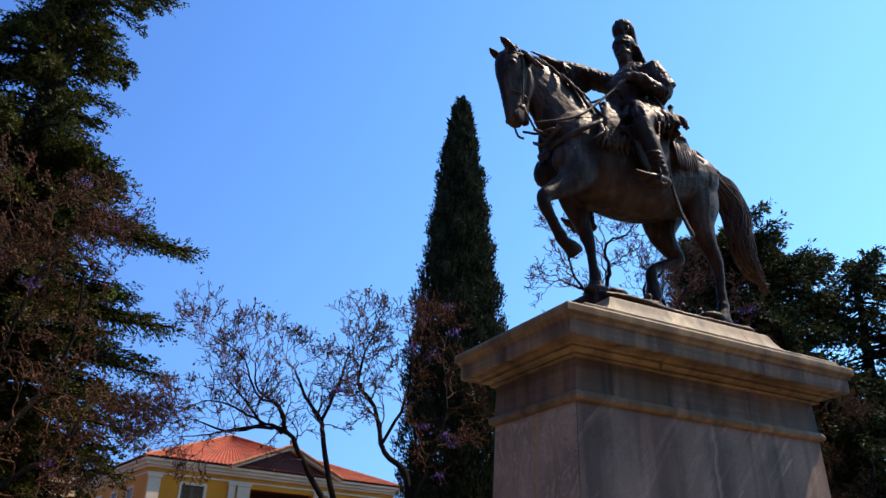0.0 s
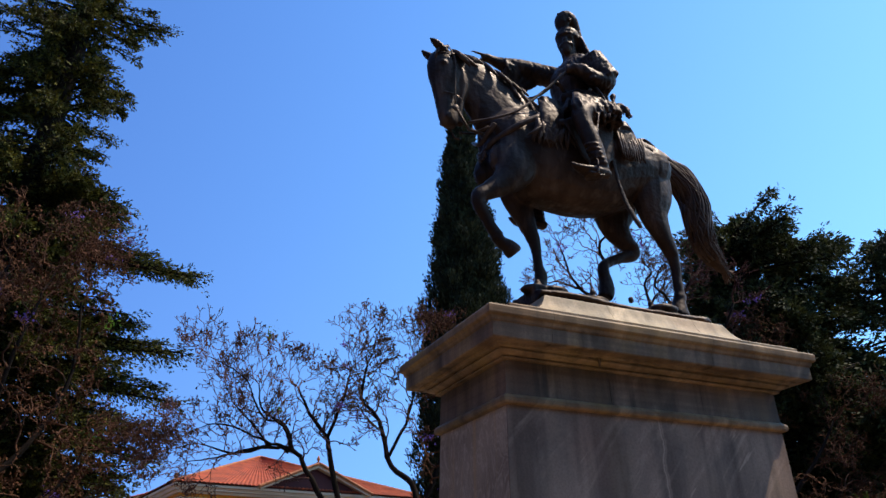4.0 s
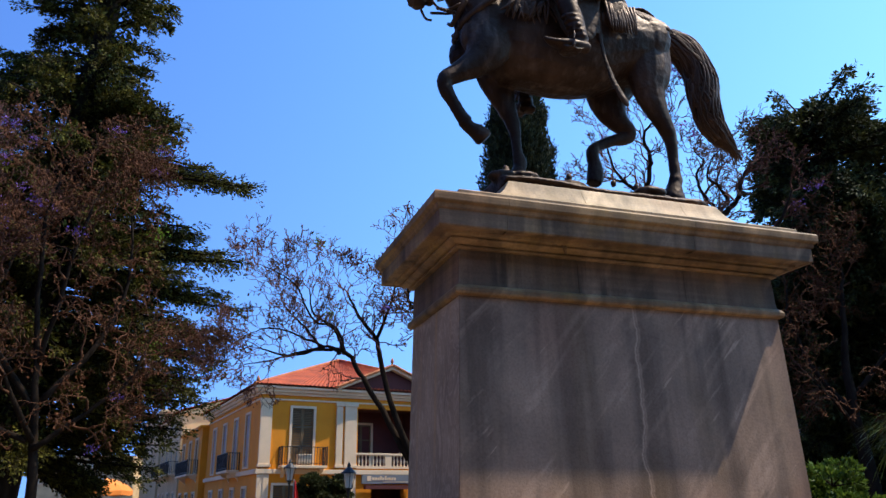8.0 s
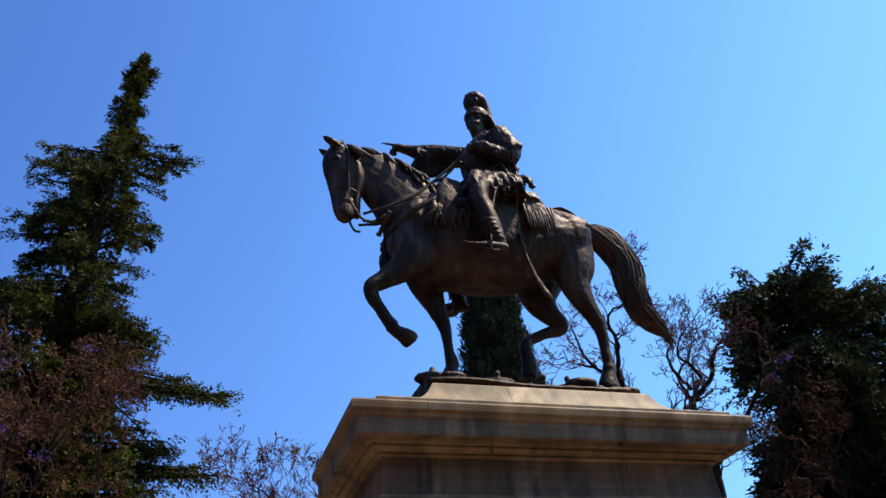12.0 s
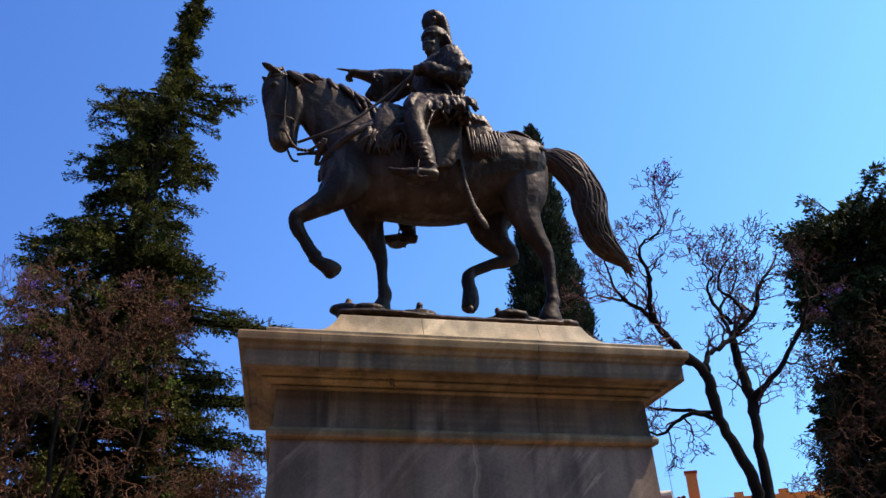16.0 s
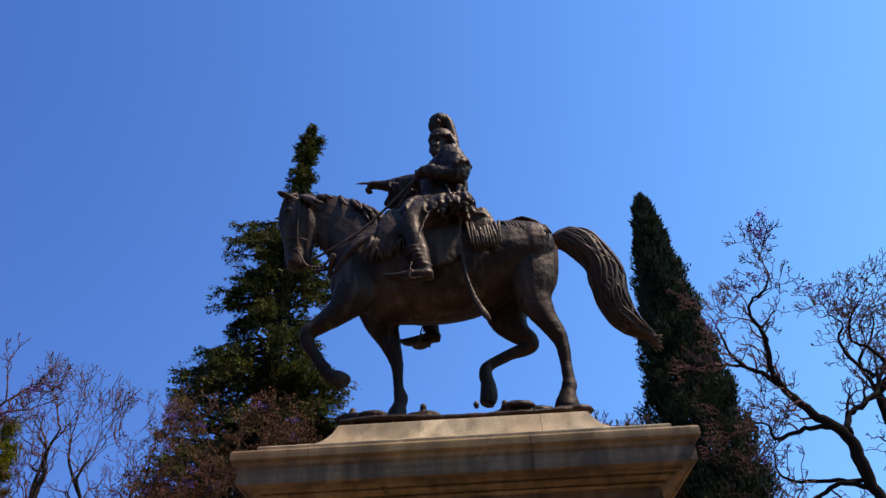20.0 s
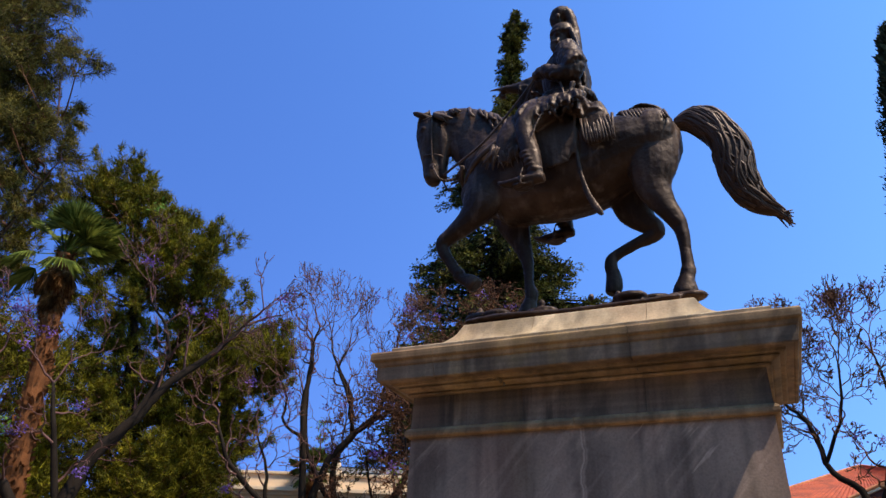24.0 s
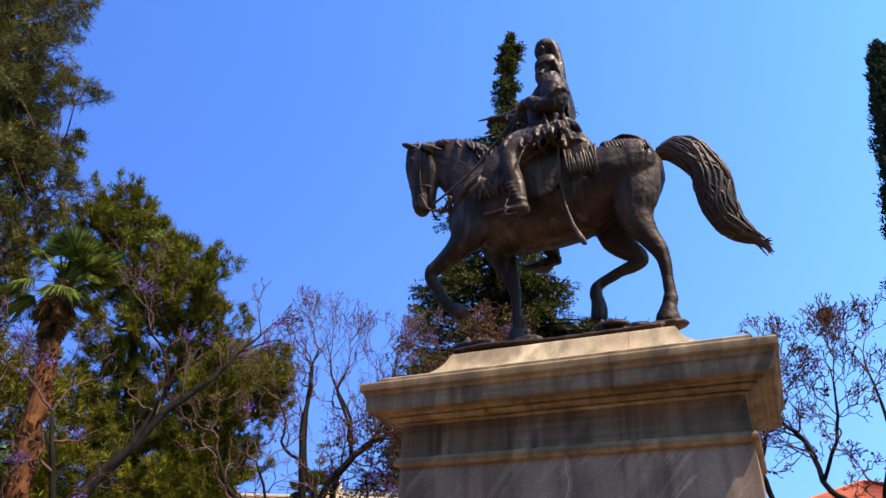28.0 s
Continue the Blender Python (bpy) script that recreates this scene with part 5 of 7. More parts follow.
def fan_palm(name, base, height, crown, seed, label, fronds=46, dead=26, bend=(0.0, 0.0), trunk_r=0.26, leaf=PALMLEAF, wind=None):
    """A fan palm: ringed trunk, a skirt of dry leaves and fan-shaped fronds with split tips."""
    rng = np.random.default_rng(seed)
    tree = group(name, base, label, "palm tree")
    rows = []
    for k in range(41):
        t = k / 40
        rows.append((bend[0] * t * t, bend[1] * t * t, height * t, trunk_r * (1.25 - 0.35 * t) * (1.0 + 0.10 * (k % 2))))
    part("trunk", tube(rows, 12), RUSSET, tree, "shaggy red-brown palm trunk")
    top = np.array([bend[0], bend[1], height])
    def crown_mesh(count, lo, hi, size, sag):
        V, F, segs = [], [], []
        for _ in range(count):
            az, el = (rng.normal(wind, 1.15) if lo > 0 and wind is not None else rng.uniform(0, 2 * math.pi)), radians(rng.uniform(lo, hi))
            d = np.array([math.cos(az) * math.cos(el), math.sin(az) * math.cos(el), math.sin(el)])
            s = np.cross(d, (0, 0, 1.0))
            s /= np.linalg.norm(s)
            stalk = size * rng.uniform(0.45, 0.6)
            hub = top + d * stalk + np.array([0, 0, -0.06 * size])
            segs.append((*top, 0.018, *hub, 0.010))
            upv = np.cross(s, d)
            for j in range(22):
                a = radians(-75 + 150 * j / 21)
                e = d * math.cos(a) + s * math.sin(a)
                L = size * 0.55 * (0.75 + 0.25 * math.cos(a)) * rng.uniform(0.9, 1.08)
                w = 0.015 * size
                n2 = np.cross(e, upv)
                mid = hub + e * L * 0.55 + upv * 0.03 - np.array([0, 0, sag * 0.18 * L])
                tip = hub + e * L - np.array([0, 0, sag * L * rng.uniform(0.5, 1.0)])
                o = len(V)
                V += [hub, mid + n2 * w, tip, mid - n2 * w]
                F += [(o, o + 1, o + 2), (o, o + 2, o + 3)]
        return V, F, segs
    V, F, segs = crown_mesh(fronds, 22, 86, crown, 0.30)
    V3, F3, s3 = crown_mesh(fronds // 8, -30, 12, crown * 0.85, 0.7)
    F = F + [tuple(i + len(V) for i in q) for q in F3]
    V, segs = V + V3, segs + s3
    quick_mesh("frond_crown", V, F, leaf, tree, "green fan-shaped fronds", "stuff")
    V2, F2 = twigs_mesh(segs, 4)
    quick_mesh("stalk_network", V2, F2, leaf, tree, "", "stuff")
    k = int(height * 90)
    az, zz = rng.uniform(0, 2 * math.pi, k), height * rng.random(k) ** 0.8
    rr = trunk_r * (1.22 - 0.35 * zz / height)
    out = np.stack([np.cos(az), np.sin(az), np.zeros(k)], 1)
    C = out * rr[:, None] + np.stack([bend[0] * (zz / height) ** 2, bend[1] * (zz / height) ** 2, zz], 1)
    V, F = blades(C, out * 0.55 + np.array([0, 0, 0.8]) + rng.normal(size=(k, 3)) * 0.2, 0.16, 0.05, rng)
    quick_mesh("leaf_base_scatter", V, F, RUSSET, tree, "broken stubs of old leaf bases", "stuff")
    if dead:
        V, F, segs = crown_mesh(dead, -89, -62, crown * 0.60, 0.6)
        V1, F1, _ = crown_mesh(dead, -89, -72, crown * 0.50, 0.6)
        F = F + [tuple(i + len(V) for i in q) for q in F1]
        V = V + [v - np.array([bend[0] * 0.2, bend[1] * 0.2, crown * 0.42]) for v in V1]
        quick_mesh("frond_skirt", V, F, DRYLEAF, tree, "dry brown hanging fronds", "stuff")
    return tree


def strap_palm(name, base, height, reach, seed, label, trunk_r):
    """A low palm: a thick trunk shaggy with leaf stubs, and long strap leaves that arch up and hang over."""
    rng = np.random.default_rng(seed)
    tree = group(name, base, label, "palm tree")
    part("trunk", tube([(0, 0, height * k / 24, trunk_r * (1.1 - 0.15 * k / 24) * (1 + 0.10 * (k % 2))) for k in range(25)], 14), RUSSET, tree, "thick shaggy brown trunk")
    k = 900
    az, zz = rng.uniform(0, 2 * math.pi, k), height * rng.random(k)
    out = np.stack([np.cos(az), np.sin(az), np.zeros(k)], 1)
    V, F = blades(out * trunk_r + np.stack([0 * zz, 0 * zz, zz], 1), out * 0.7 + np.array([0, 0, 0.7]) + rng.normal(size=(k, 3)) * 0.2, 0.17, 0.045, rng)
    quick_mesh("leaf_base_scatter", V, F, BARK, tree, "broken stubs of old leaf bases", "stuff")
    V, F = [], []
    for _ in range(520):
        a, el = rng.uniform(0, 2 * math.pi), radians(rng.uniform(15, 85))
        d = np.array([math.cos(a) * math.cos(el), math.sin(a) * math.cos(el), math.sin(el)])
        sd = np.array([-math.sin(a), math.cos(a), 0])
        L, sag = reach * rng.uniform(0.6, 1.1), rng.uniform(0.45, 0.95)
        o = len(V)
        for q in range(7):
            t = q / 6
            p = np.array([0, 0, height]) + d * L * t - np.array([0, 0, sag * L * t ** 2.4])
            w = 0.020 * (1.05 - t ** 2)
            V += [p + sd * w, p - sd * w]
        F += [(o + 2 * q, o + 2 * q + 1, o + 2 * q + 3, o + 2 * q + 2) for q in range(6)]
    quick_mesh("leaf_crown", V, F, STRAPLEAF, tree, "arching green strap leaves", "stuff")
    return tree


def clump_tree(name, base, limbs, clumps, material, seed, label, leaf=(0.20, 0.018), per=420, grp="", flat=0.7, category="tree", trunk_mat=None, outward=0.8):
    """A broad tree: bent trunk and limbs, and many uneven clumps (x, y, z, r) of needles or leaves."""
    rng = np.random.default_rng(seed)
    tree = group(name, base, label, category, grp)
    o = np.array(base)
    for j, rows in enumerate(limbs):
        part("trunk" if j == 0 else "limb", tube(smooth_path([(x - o[0], y - o[1], z - o[2], r) for x, y, z, r in rows], 4), 9), trunk_mat or BARK, tree, smooth=True)
    C, D, segs = [], [], []
    for x, y, z, r in clumps:
        c0 = np.array([x, y, z]) - o
        subs = max(5, int(9 * r))
        for _ in range(subs):
            v = rng.normal(size=3)
            v /= np.linalg.norm(v)
            sc = c0 + v * r * rng.uniform(0.35, 0.95) * np.array([1, 1, flat])
            sr = r * rng.uniform(0.22, 0.42)
            segs.append((*(c0 - np.array([0, 0, r * 0.3])), 0.02, *sc, 0.008))
            m = int(per * sr * sr / 0.12) + 20
            u = unit(rng.normal(size=(m, 3)))
            C.append(sc + u * sr * (rng.random(m) ** 0.45)[:, None] * np.array([1, 1, flat]))
            D.append(u * outward + v * 0.5 + rng.normal(size=(m, 3)) * 0.4 + np.array([0, 0, 0.15]))
    V, F = blades(np.concatenate(C), np.concatenate(D), leaf[0], leaf[1], rng)
    quick_mesh("crown", V, F, material, tree, "", "stuff")
    V, F = twigs_mesh(segs, 4)
    quick_mesh("branch_network", V, F, BARK, tree, "", "stuff")
    return tree


# tall ragged conifer
conifer("conifer_tree", (-8.3, 19.2, 0), (-6.45, 19.3, 27.6),
        [(2.6, 2.2), (4.0, 3.6), (6.0, 4.7), (8.0, 4.8), (10.0, 4.3), (12.0, 3.6), (14.0, 3.3), (16.0, 2.7), (18.0, 2.3), (20.0, 2.2), (21.4, 1.9), (22.2, 0.85), (24.0, 0.6), (26.0, 0.36), (27.4, 0.10)],
        CEDAR, 11, "tall ragged dark green conifer with drooping branch tips", limbs=800, tuft=14, sheaf=18, blade=(0.105, 0.028), droop=0.5, ragged=0.46, trunk_r=0.52, finger=0.46,
        extra=[(-1.75, 19.3, 12.4), (-2.1, 18.9, 12.2), (-2.0, 19.3, 9.95), (-2.6, 19.0, 9.8), (-2.1, 19.3, 8.5), (-4.1, 19.3, 22.3), (-4.7, 19.2, 21.8), (-5.0, 19.3, 18.8), (-10.7, 19.2, 14.8), (-10.2, 18.8, 15.4), (-9.4, 19.2, 21.5), (-9.2, 19.0, 20.6), (-9.6, 18.6, 18.2), (-6.15, 19.3, 27.0),
               (-2.5, 19.4, 6.6), (-2.7, 19.5, 5.3), (-3.4, 19.2, 4.5), (-2.6, 18.8, 7.3), (-3.3, 18.6, 5.6), (-2.7, 19.2, 8.8), (-3.0, 19.5, 6.0), (-3.6, 19.0, 7.8), (-3.9, 18.8, 4.0), (-3.4, 19.2, 10.6), (-4.2, 19.2, 3.4)])
# columnar cypress
cypress("cypress_tree", (7.2, 16.8, 0), (7.05, 16.8, 19.9),
        [(0.6, 1.5), (3.0, 1.9), (6.0, 2.05), (9.0, 1.85), (11.0, 1.62), (13.0, 1.36), (15.0, 1.08), (17.0, 0.80), (18.5, 0.5), (19.4, 0.3), (19.9, 0.1)],
        CYPRESS, 21, "slender dark green columnar cypress", n=120000, blade=(0.145, 0.024), ragged=0.40)
# dark conifers beyond the horse's tail
DARK = [(16.5, 12.7, 15.1, 2.95, 31, 560), (19.3, 13.6, 15.1, 2.7, 32, 360), (23.2, 12.3, 15.2, 3.0, 33, 320), (27.4, 10.5, 14.6, 3.2, 34, 200), (18.8, 10.4, 9.4, 2.4, 35, 260), (16.0, 12.6, 10.0, 2.5, 36, 260)]
for x, y, h, r, s, n in DARK:
    conifer("conifer_tree", (x, y, 0), (x + 0.1, y + 0.1, h), [(1.2, r * 0.8), (3.0, r), (h * 0.5, r), (h * 0.8, r * 1.02), (h - 1.3, r * 1.0), (h - 0.85, r * 0.85), (h - 0.5, r * 0.25), (h - 0.1, 0.12)],
            DARKLEAF, s, "dense dark green conifer in deep shade", limbs=n, tuft=12, sheaf=14, blade=(0.15, 0.034), droop=0.3, ragged=0.36, grp="dark conifers", finger=0.52)

# leafless jacarandas
bare_tree("jacaranda_tree", (2.4, 13.2, 0),
          [[(2.4, 13.2, 0, 0.152), (2.38, 13.2, 1.4, 0.122), (2.1, 13.2, 2.8, 0.099), (1.69, 13.19, 3.83, 0.076), (1.33, 13.32, 5.22, 0.065), (1.24, 13.36, 5.70, 0.057), (0.79, 13.50, 6.32, 0.042), (0.49, 13.60, 6.97, 0.023)],
           [(1.24, 13.36, 5.70, 0.049), (1.55, 13.25, 6.54, 0.038), (1.72, 13.18, 7.32, 0.023)],
           [(2.1, 13.25, 2.7, 0.091), (1.48, 13.59, 3.88, 0.076), (0.89, 13.79, 4.95, 0.065), (0.52, 13.90, 5.46, 0.053), (-0.03, 14.06, 5.50, 0.042), (-0.92, 14.28, 5.36, 0.030), (-1.62, 14.42, 5.53, 0.017)],
           [(0.52, 13.90, 5.46, 0.038), (0.29, 13.97, 6.09, 0.034), (-0.30, 14.13, 6.46, 0.027), (-0.44, 14.16, 7.13, 0.017)],
           [(-0.03, 14.06, 5.50, 0.034), (-0.5, 14.2, 6.1, 0.027), (-1.0, 14.3, 6.6, 0.017)],
           [(0.39, 13.85, 5.37, 0.045), (0.12, 13.99, 5.58, 0.038), (-0.42, 14.21, 5.51, 0.031), (-0.96, 14.42, 5.35, 0.024), (-1.5, 14.63, 5.22, 0.017), (-1.96, 14.83, 5.16, 0.01)],
           [(0.46, 13.83, 5.48, 0.04), (0.3, 13.82, 5.88, 0.036), (0.07, 13.82, 6.1, 0.032), (-0.3, 13.86, 6.23, 0.028), (-0.6, 13.88, 6.67, 0.025), (-0.69, 13.85, 6.89, 0.021), (-0.88, 13.84, 7.18, 0.017), (-1.32, 13.9, 7.46, 0.013), (-1.79, 13.96, 7.67, 0.009)],
           [(-0.03, 13.95, 5.57, 0.034), (-0.63, 13.94, 5.79, 0.028), (-1.07, 13.89, 5.93, 0.022), (-1.56, 13.86, 5.94, 0.015), (-2.03, 13.82, 5.73, 0.009)]],
          41, "leafless jacaranda with thin crooked branches and dry pods", depth=6, length=0.40, up=0.02, wig=0.42, pods=0.06, flowers=0, fresh=2, least=0.0085, grp="jacarandas", spurs=2, pod_size=0.08)
bare_tree("jacaranda_tree", (3.4, 11.9, 0),
          [[(3.4, 11.9, 0, 0.16), (3.35, 11.95, 2.0, 0.12), (3.16, 12.02, 3.85, 0.080), (3.06, 12.07, 4.47, 0.075), (2.58, 12.29, 4.90, 0.065), (2.30, 12.41, 6.00, 0.050), (1.89, 12.58, 6.62, 0.040), (1.98, 12.55, 7.47, 0.025)],
           [(3.2, 12.0, 3.6, 0.07), (3.6, 11.8, 4.8, 0.055), (3.9, 11.6, 6.0, 0.04), (3.8, 11.6, 7.2, 0.022)],
           [(2.5, 12.3, 5.1, 0.045), (3.0, 12.1, 6.2, 0.035), (3.1, 12.0, 7.2, 0.02)]],
          48, "leafless jacaranda with violet blossoms before the cypress", depth=6, length=0.48, wig=0.46, pods=0.06, flowers=22, twig=DRYTWIG, grp="jacarandas", spurs=1, pod_size=0.08)
bare_tree("jacaranda_tree", (8.2, 8.0, 0),
          [[(8.2, 8.0, 0.0, 0.2), (8.1, 8.1, 2.0, 0.165), (7.88, 8.2, 3.8, 0.135), (7.88, 8.06, 4.61, 0.125), (7.67, 8.05, 5.2, 0.116), (7.42, 8.07, 5.79, 0.106), (7.3, 8.0, 6.37, 0.125), (7.21, 7.92, 6.81, 0.112), (7.01, 7.91, 7.07, 0.100), (6.69, 7.97, 7.38, 0.087), (6.4, 8.01, 7.84, 0.074), (6.21, 7.99, 8.08, 0.061), (5.99, 7.99, 8.29, 0.049), (5.66, 8.05, 8.5, 0.036), (5.29, 8.14, 8.6, 0.023)],
           [(8.15, 8.05, 2.2, 0.14), (8.2, 8.18, 3.6, 0.12), (8.28, 8.24, 4.92, 0.112), (8.34, 8.29, 5.87, 0.102), (8.41, 8.34, 6.47, 0.120), (8.39, 8.43, 6.99, 0.107), (8.39, 8.52, 7.72, 0.094), (8.47, 8.55, 8.03, 0.081), (8.73, 8.48, 8.29, 0.068), (9.05, 8.36, 8.66, 0.055), (9.24, 8.34, 9.16, 0.042), (9.57, 8.22, 9.63, 0.029)],
           [(6.25, 7.96, 8.07, 0.065), (6.13, 7.85, 8.3, 0.057), (6.11, 7.66, 8.7, 0.051), (6.04, 7.51, 8.99, 0.043), (5.88, 7.42, 9.3, 0.035), (5.89, 7.22, 9.52, 0.027), (6.09, 6.9, 9.6, 0.021), (6.16, 6.67, 9.79, 0.013)],
           [(5.66, 8.03, 8.49, 0.039), (5.57, 8.24, 8.89, 0.030), (5.53, 8.42, 9.51, 0.022), (5.51, 8.59, 9.96, 0.013)],
           [(7.0, 7.91, 7.06, 0.055), (6.61, 8.04, 7.13, 0.047), (6.19, 8.18, 7.05, 0.039), (5.94, 8.21, 7.0, 0.031), (5.87, 8.14, 7.25, 0.023), (5.65, 8.15, 7.33, 0.016)],
           [(7.37, 8.1, 6.08, 0.047), (6.88, 8.59, 6.25, 0.038), (6.41, 9.07, 6.44, 0.030), (6.27, 9.34, 6.73, 0.022), (6.36, 9.48, 7.24, 0.013)],
           [(7.38, 8.09, 5.94, 0.055), (6.93, 8.26, 6.09, 0.047), (6.55, 8.39, 5.92, 0.038), (6.25, 8.47, 5.69, 0.030), (5.96, 8.54, 5.77, 0.021), (5.67, 8.61, 5.9, 0.013)],
           [(7.24, 7.89, 6.9, 0.065), (7.37, 8.1, 7.29, 0.062), (7.76, 8.15, 7.56, 0.058), (8.14, 8.21, 7.78, 0.056), (8.41, 8.34, 8.16, 0.052)],
           [(8.36, 8.37, 8.24, 0.047), (8.15, 8.43, 8.56, 0.040), (7.99, 8.46, 8.98, 0.034), (7.97, 8.4, 9.23, 0.026), (8.08, 8.26, 9.44, 0.019), (7.89, 8.31, 9.72, 0.013)],
           [(8.67, 8.3, 8.5, 0.042), (8.44, 8.24, 8.82, 0.035), (8.12, 8.23, 9.03, 0.027), (8.13, 8.02, 9.39, 0.019), (8.25, 7.74, 9.61, 0.013)],
           [(8.41, 8.46, 7.99, 0.047), (8.37, 8.64, 8.36, 0.040), (8.43, 8.78, 8.83, 0.034), (8.76, 8.73, 9.23, 0.026), (9.01, 8.75, 9.66, 0.019), (9.12, 8.84, 10.16, 0.013)],
           [(8.38, 8.28, 6.45, 0.078), (8.9, 7.9, 7.0, 0.058), (9.3, 7.4, 7.7, 0.039), (9.5, 7.1, 8.4, 0.023)],
           [(8.92, 8.17, 8.57, 0.052), (9.3, 8.6, 9.0, 0.036), (9.6, 8.9, 9.5, 0.018)]],
          42, "leafless jacaranda with two forked dark trunks and violet blossoms", depth=5, length=0.335, pods=0.03, flowers=14, least=0.0075, grp="jacarandas", spurs=2, wig=0.5, up=0.03, high=5.5)
bare_tree("jacaranda_tree", (-9.6, 14.1, 0),
          [[(-9.6, 14.1, 0, 0.22), (-9.5, 14.1, 2.4, 0.17), (-9.05, 14.09, 4.50, 0.12), (-8.62, 14.26, 5.63, 0.095), (-7.95, 14.50, 6.77, 0.060), (-7.6, 14.6, 7.8, 0.03)],
           [(-9.5, 14.1, 2.6, 0.15), (-10.3, 13.6, 4.2, 0.12), (-10.56, 13.43, 5.90, 0.09), (-10.14, 13.63, 6.72, 0.070), (-9.41, 13.94, 7.47, 0.050), (-8.53, 14.29, 7.56, 0.028)],
           [(-10.14, 13.63, 6.72, 0.060), (-10.23, 13.58, 7.97, 0.050), (-10.82, 13.30, 9.28, 0.035), (-10.93, 13.24, 10.0, 0.020)],
           [(-10.4, 13.5, 4.6, 0.09), (-11.27, 13.06, 6.24, 0.08), (-11.44, 12.98, 8.23, 0.060), (-11.39, 13.00, 9.60, 0.035)],
           [(-9.41, 13.94, 7.47, 0.045), (-9.3, 14.0, 8.6, 0.035), (-9.0, 14.1, 9.6, 0.02)]],
          43, "leafless jacaranda with a leaning trunk", depth=5, length=0.56, up=0.08, wig=0.40, spurs=2, pods=0.10, flowers=8, least=0.0075, grp="jacarandas")
bare_tree("jacaranda_tree", (-10.3, 11.7, 0),
          [[(-10.3, 11.7, 0, 0.17), (-10.3, 11.7, 2.4, 0.14), (-10.36, 11.68, 4.43, 0.11), (-10.52, 11.58, 6.29, 0.09), (-10.59, 11.53, 7.27, 0.08), (-10.49, 11.60, 8.22, 0.060), (-10.51, 11.59, 9.0, 0.040), (-10.38, 11.66, 9.6, 0.022)],
           [(-10.52, 11.58, 6.29, 0.050), (-10.99, 11.26, 6.69, 0.040), (-10.99, 11.26, 7.39, 0.030), (-11.21, 11.09, 8.0, 0.020)],
           [(-10.3, 11.72, 3.2, 0.12), (-10.2, 11.78, 4.51, 0.11), (-9.85, 12.01, 5.78, 0.10), (-9.34, 12.32, 6.48, 0.085), (-8.87, 12.58, 6.98, 0.060), (-8.64, 12.70, 7.49, 0.030)],
           [(-9.34, 12.32, 6.48, 0.050), (-9.55, 12.19, 7.61, 0.045), (-9.84, 12.02, 8.4, 0.035), (-9.63, 12.14, 9.0, 0.020)],
           [(-8.87, 12.58, 6.98, 0.045), (-8.5, 12.8, 8.0, 0.035), (-8.4, 12.8, 9.0, 0.02)]],
          44, "leafless jacaranda with scattered violet blossoms", depth=5, length=0.56, up=0.08, wig=0.40, spurs=2, pods=0.10, flowers=12, least=0.0075, grp="jacarandas")
# dense brown thicket of twigs in front of the tall conifer
bare_tree("jacaranda_tree", (-6.3, 13.2, 0),
          [[(-6.3, 13.2, 0, 0.15), (-6.3, 13.1, 2.2, 0.11), (-6.5, 13.0, 4.2, 0.075), (-6.7, 12.9, 6.2, 0.055), (-6.8, 12.8, 8.0, 0.045), (-6.6, 12.8, 9.0, 0.022)],
           [(-6.4, 13.1, 3.6, 0.08), (-7.4, 12.7, 5.0, 0.06), (-8.0, 12.4, 6.6, 0.04), (-8.1, 12.3, 8.0, 0.022)],
           [(-6.4, 13.1, 3.8, 0.08), (-5.4, 13.3, 5.2, 0.06), (-4.9, 13.3, 6.8, 0.04), (-5.0, 13.2, 8.4, 0.022)],
           [(-6.5, 13.0, 4.6, 0.07), (-6.2, 12.4, 6.0, 0.05), (-5.9, 12.2, 7.6, 0.035), (-5.6, 12.3, 8.8, 0.02)],
           [(-6.4, 13.0, 3.0, 0.07), (-7.0, 12.2, 4.2, 0.05), (-7.4, 11.9, 5.4, 0.035), (-7.5, 11.8, 6.4, 0.02)],
           [(-6.4, 13.0, 2.8, 0.07), (-5.4, 13.0, 3.6, 0.05), (-4.6, 13.1, 4.4, 0.035), (-4.3, 13.2, 5.2, 0.02)],
           [(-6.5, 13.0, 3.0, 0.07), (-7.8, 12.8, 3.6, 0.05), (-8.7, 12.6, 4.6, 0.035), (-9.0, 12.5, 6.0, 0.02)]],
          45, "dense tangle of brown leafless twigs with a few violet blossoms", depth=6, length=0.60, pods=0.7, flowers=20, fresh=5, least=0.0085, twig=DRYTWIG, wig=0.7, up=0.0, grp="jacarandas", pod_size=0.07, spurs=1)
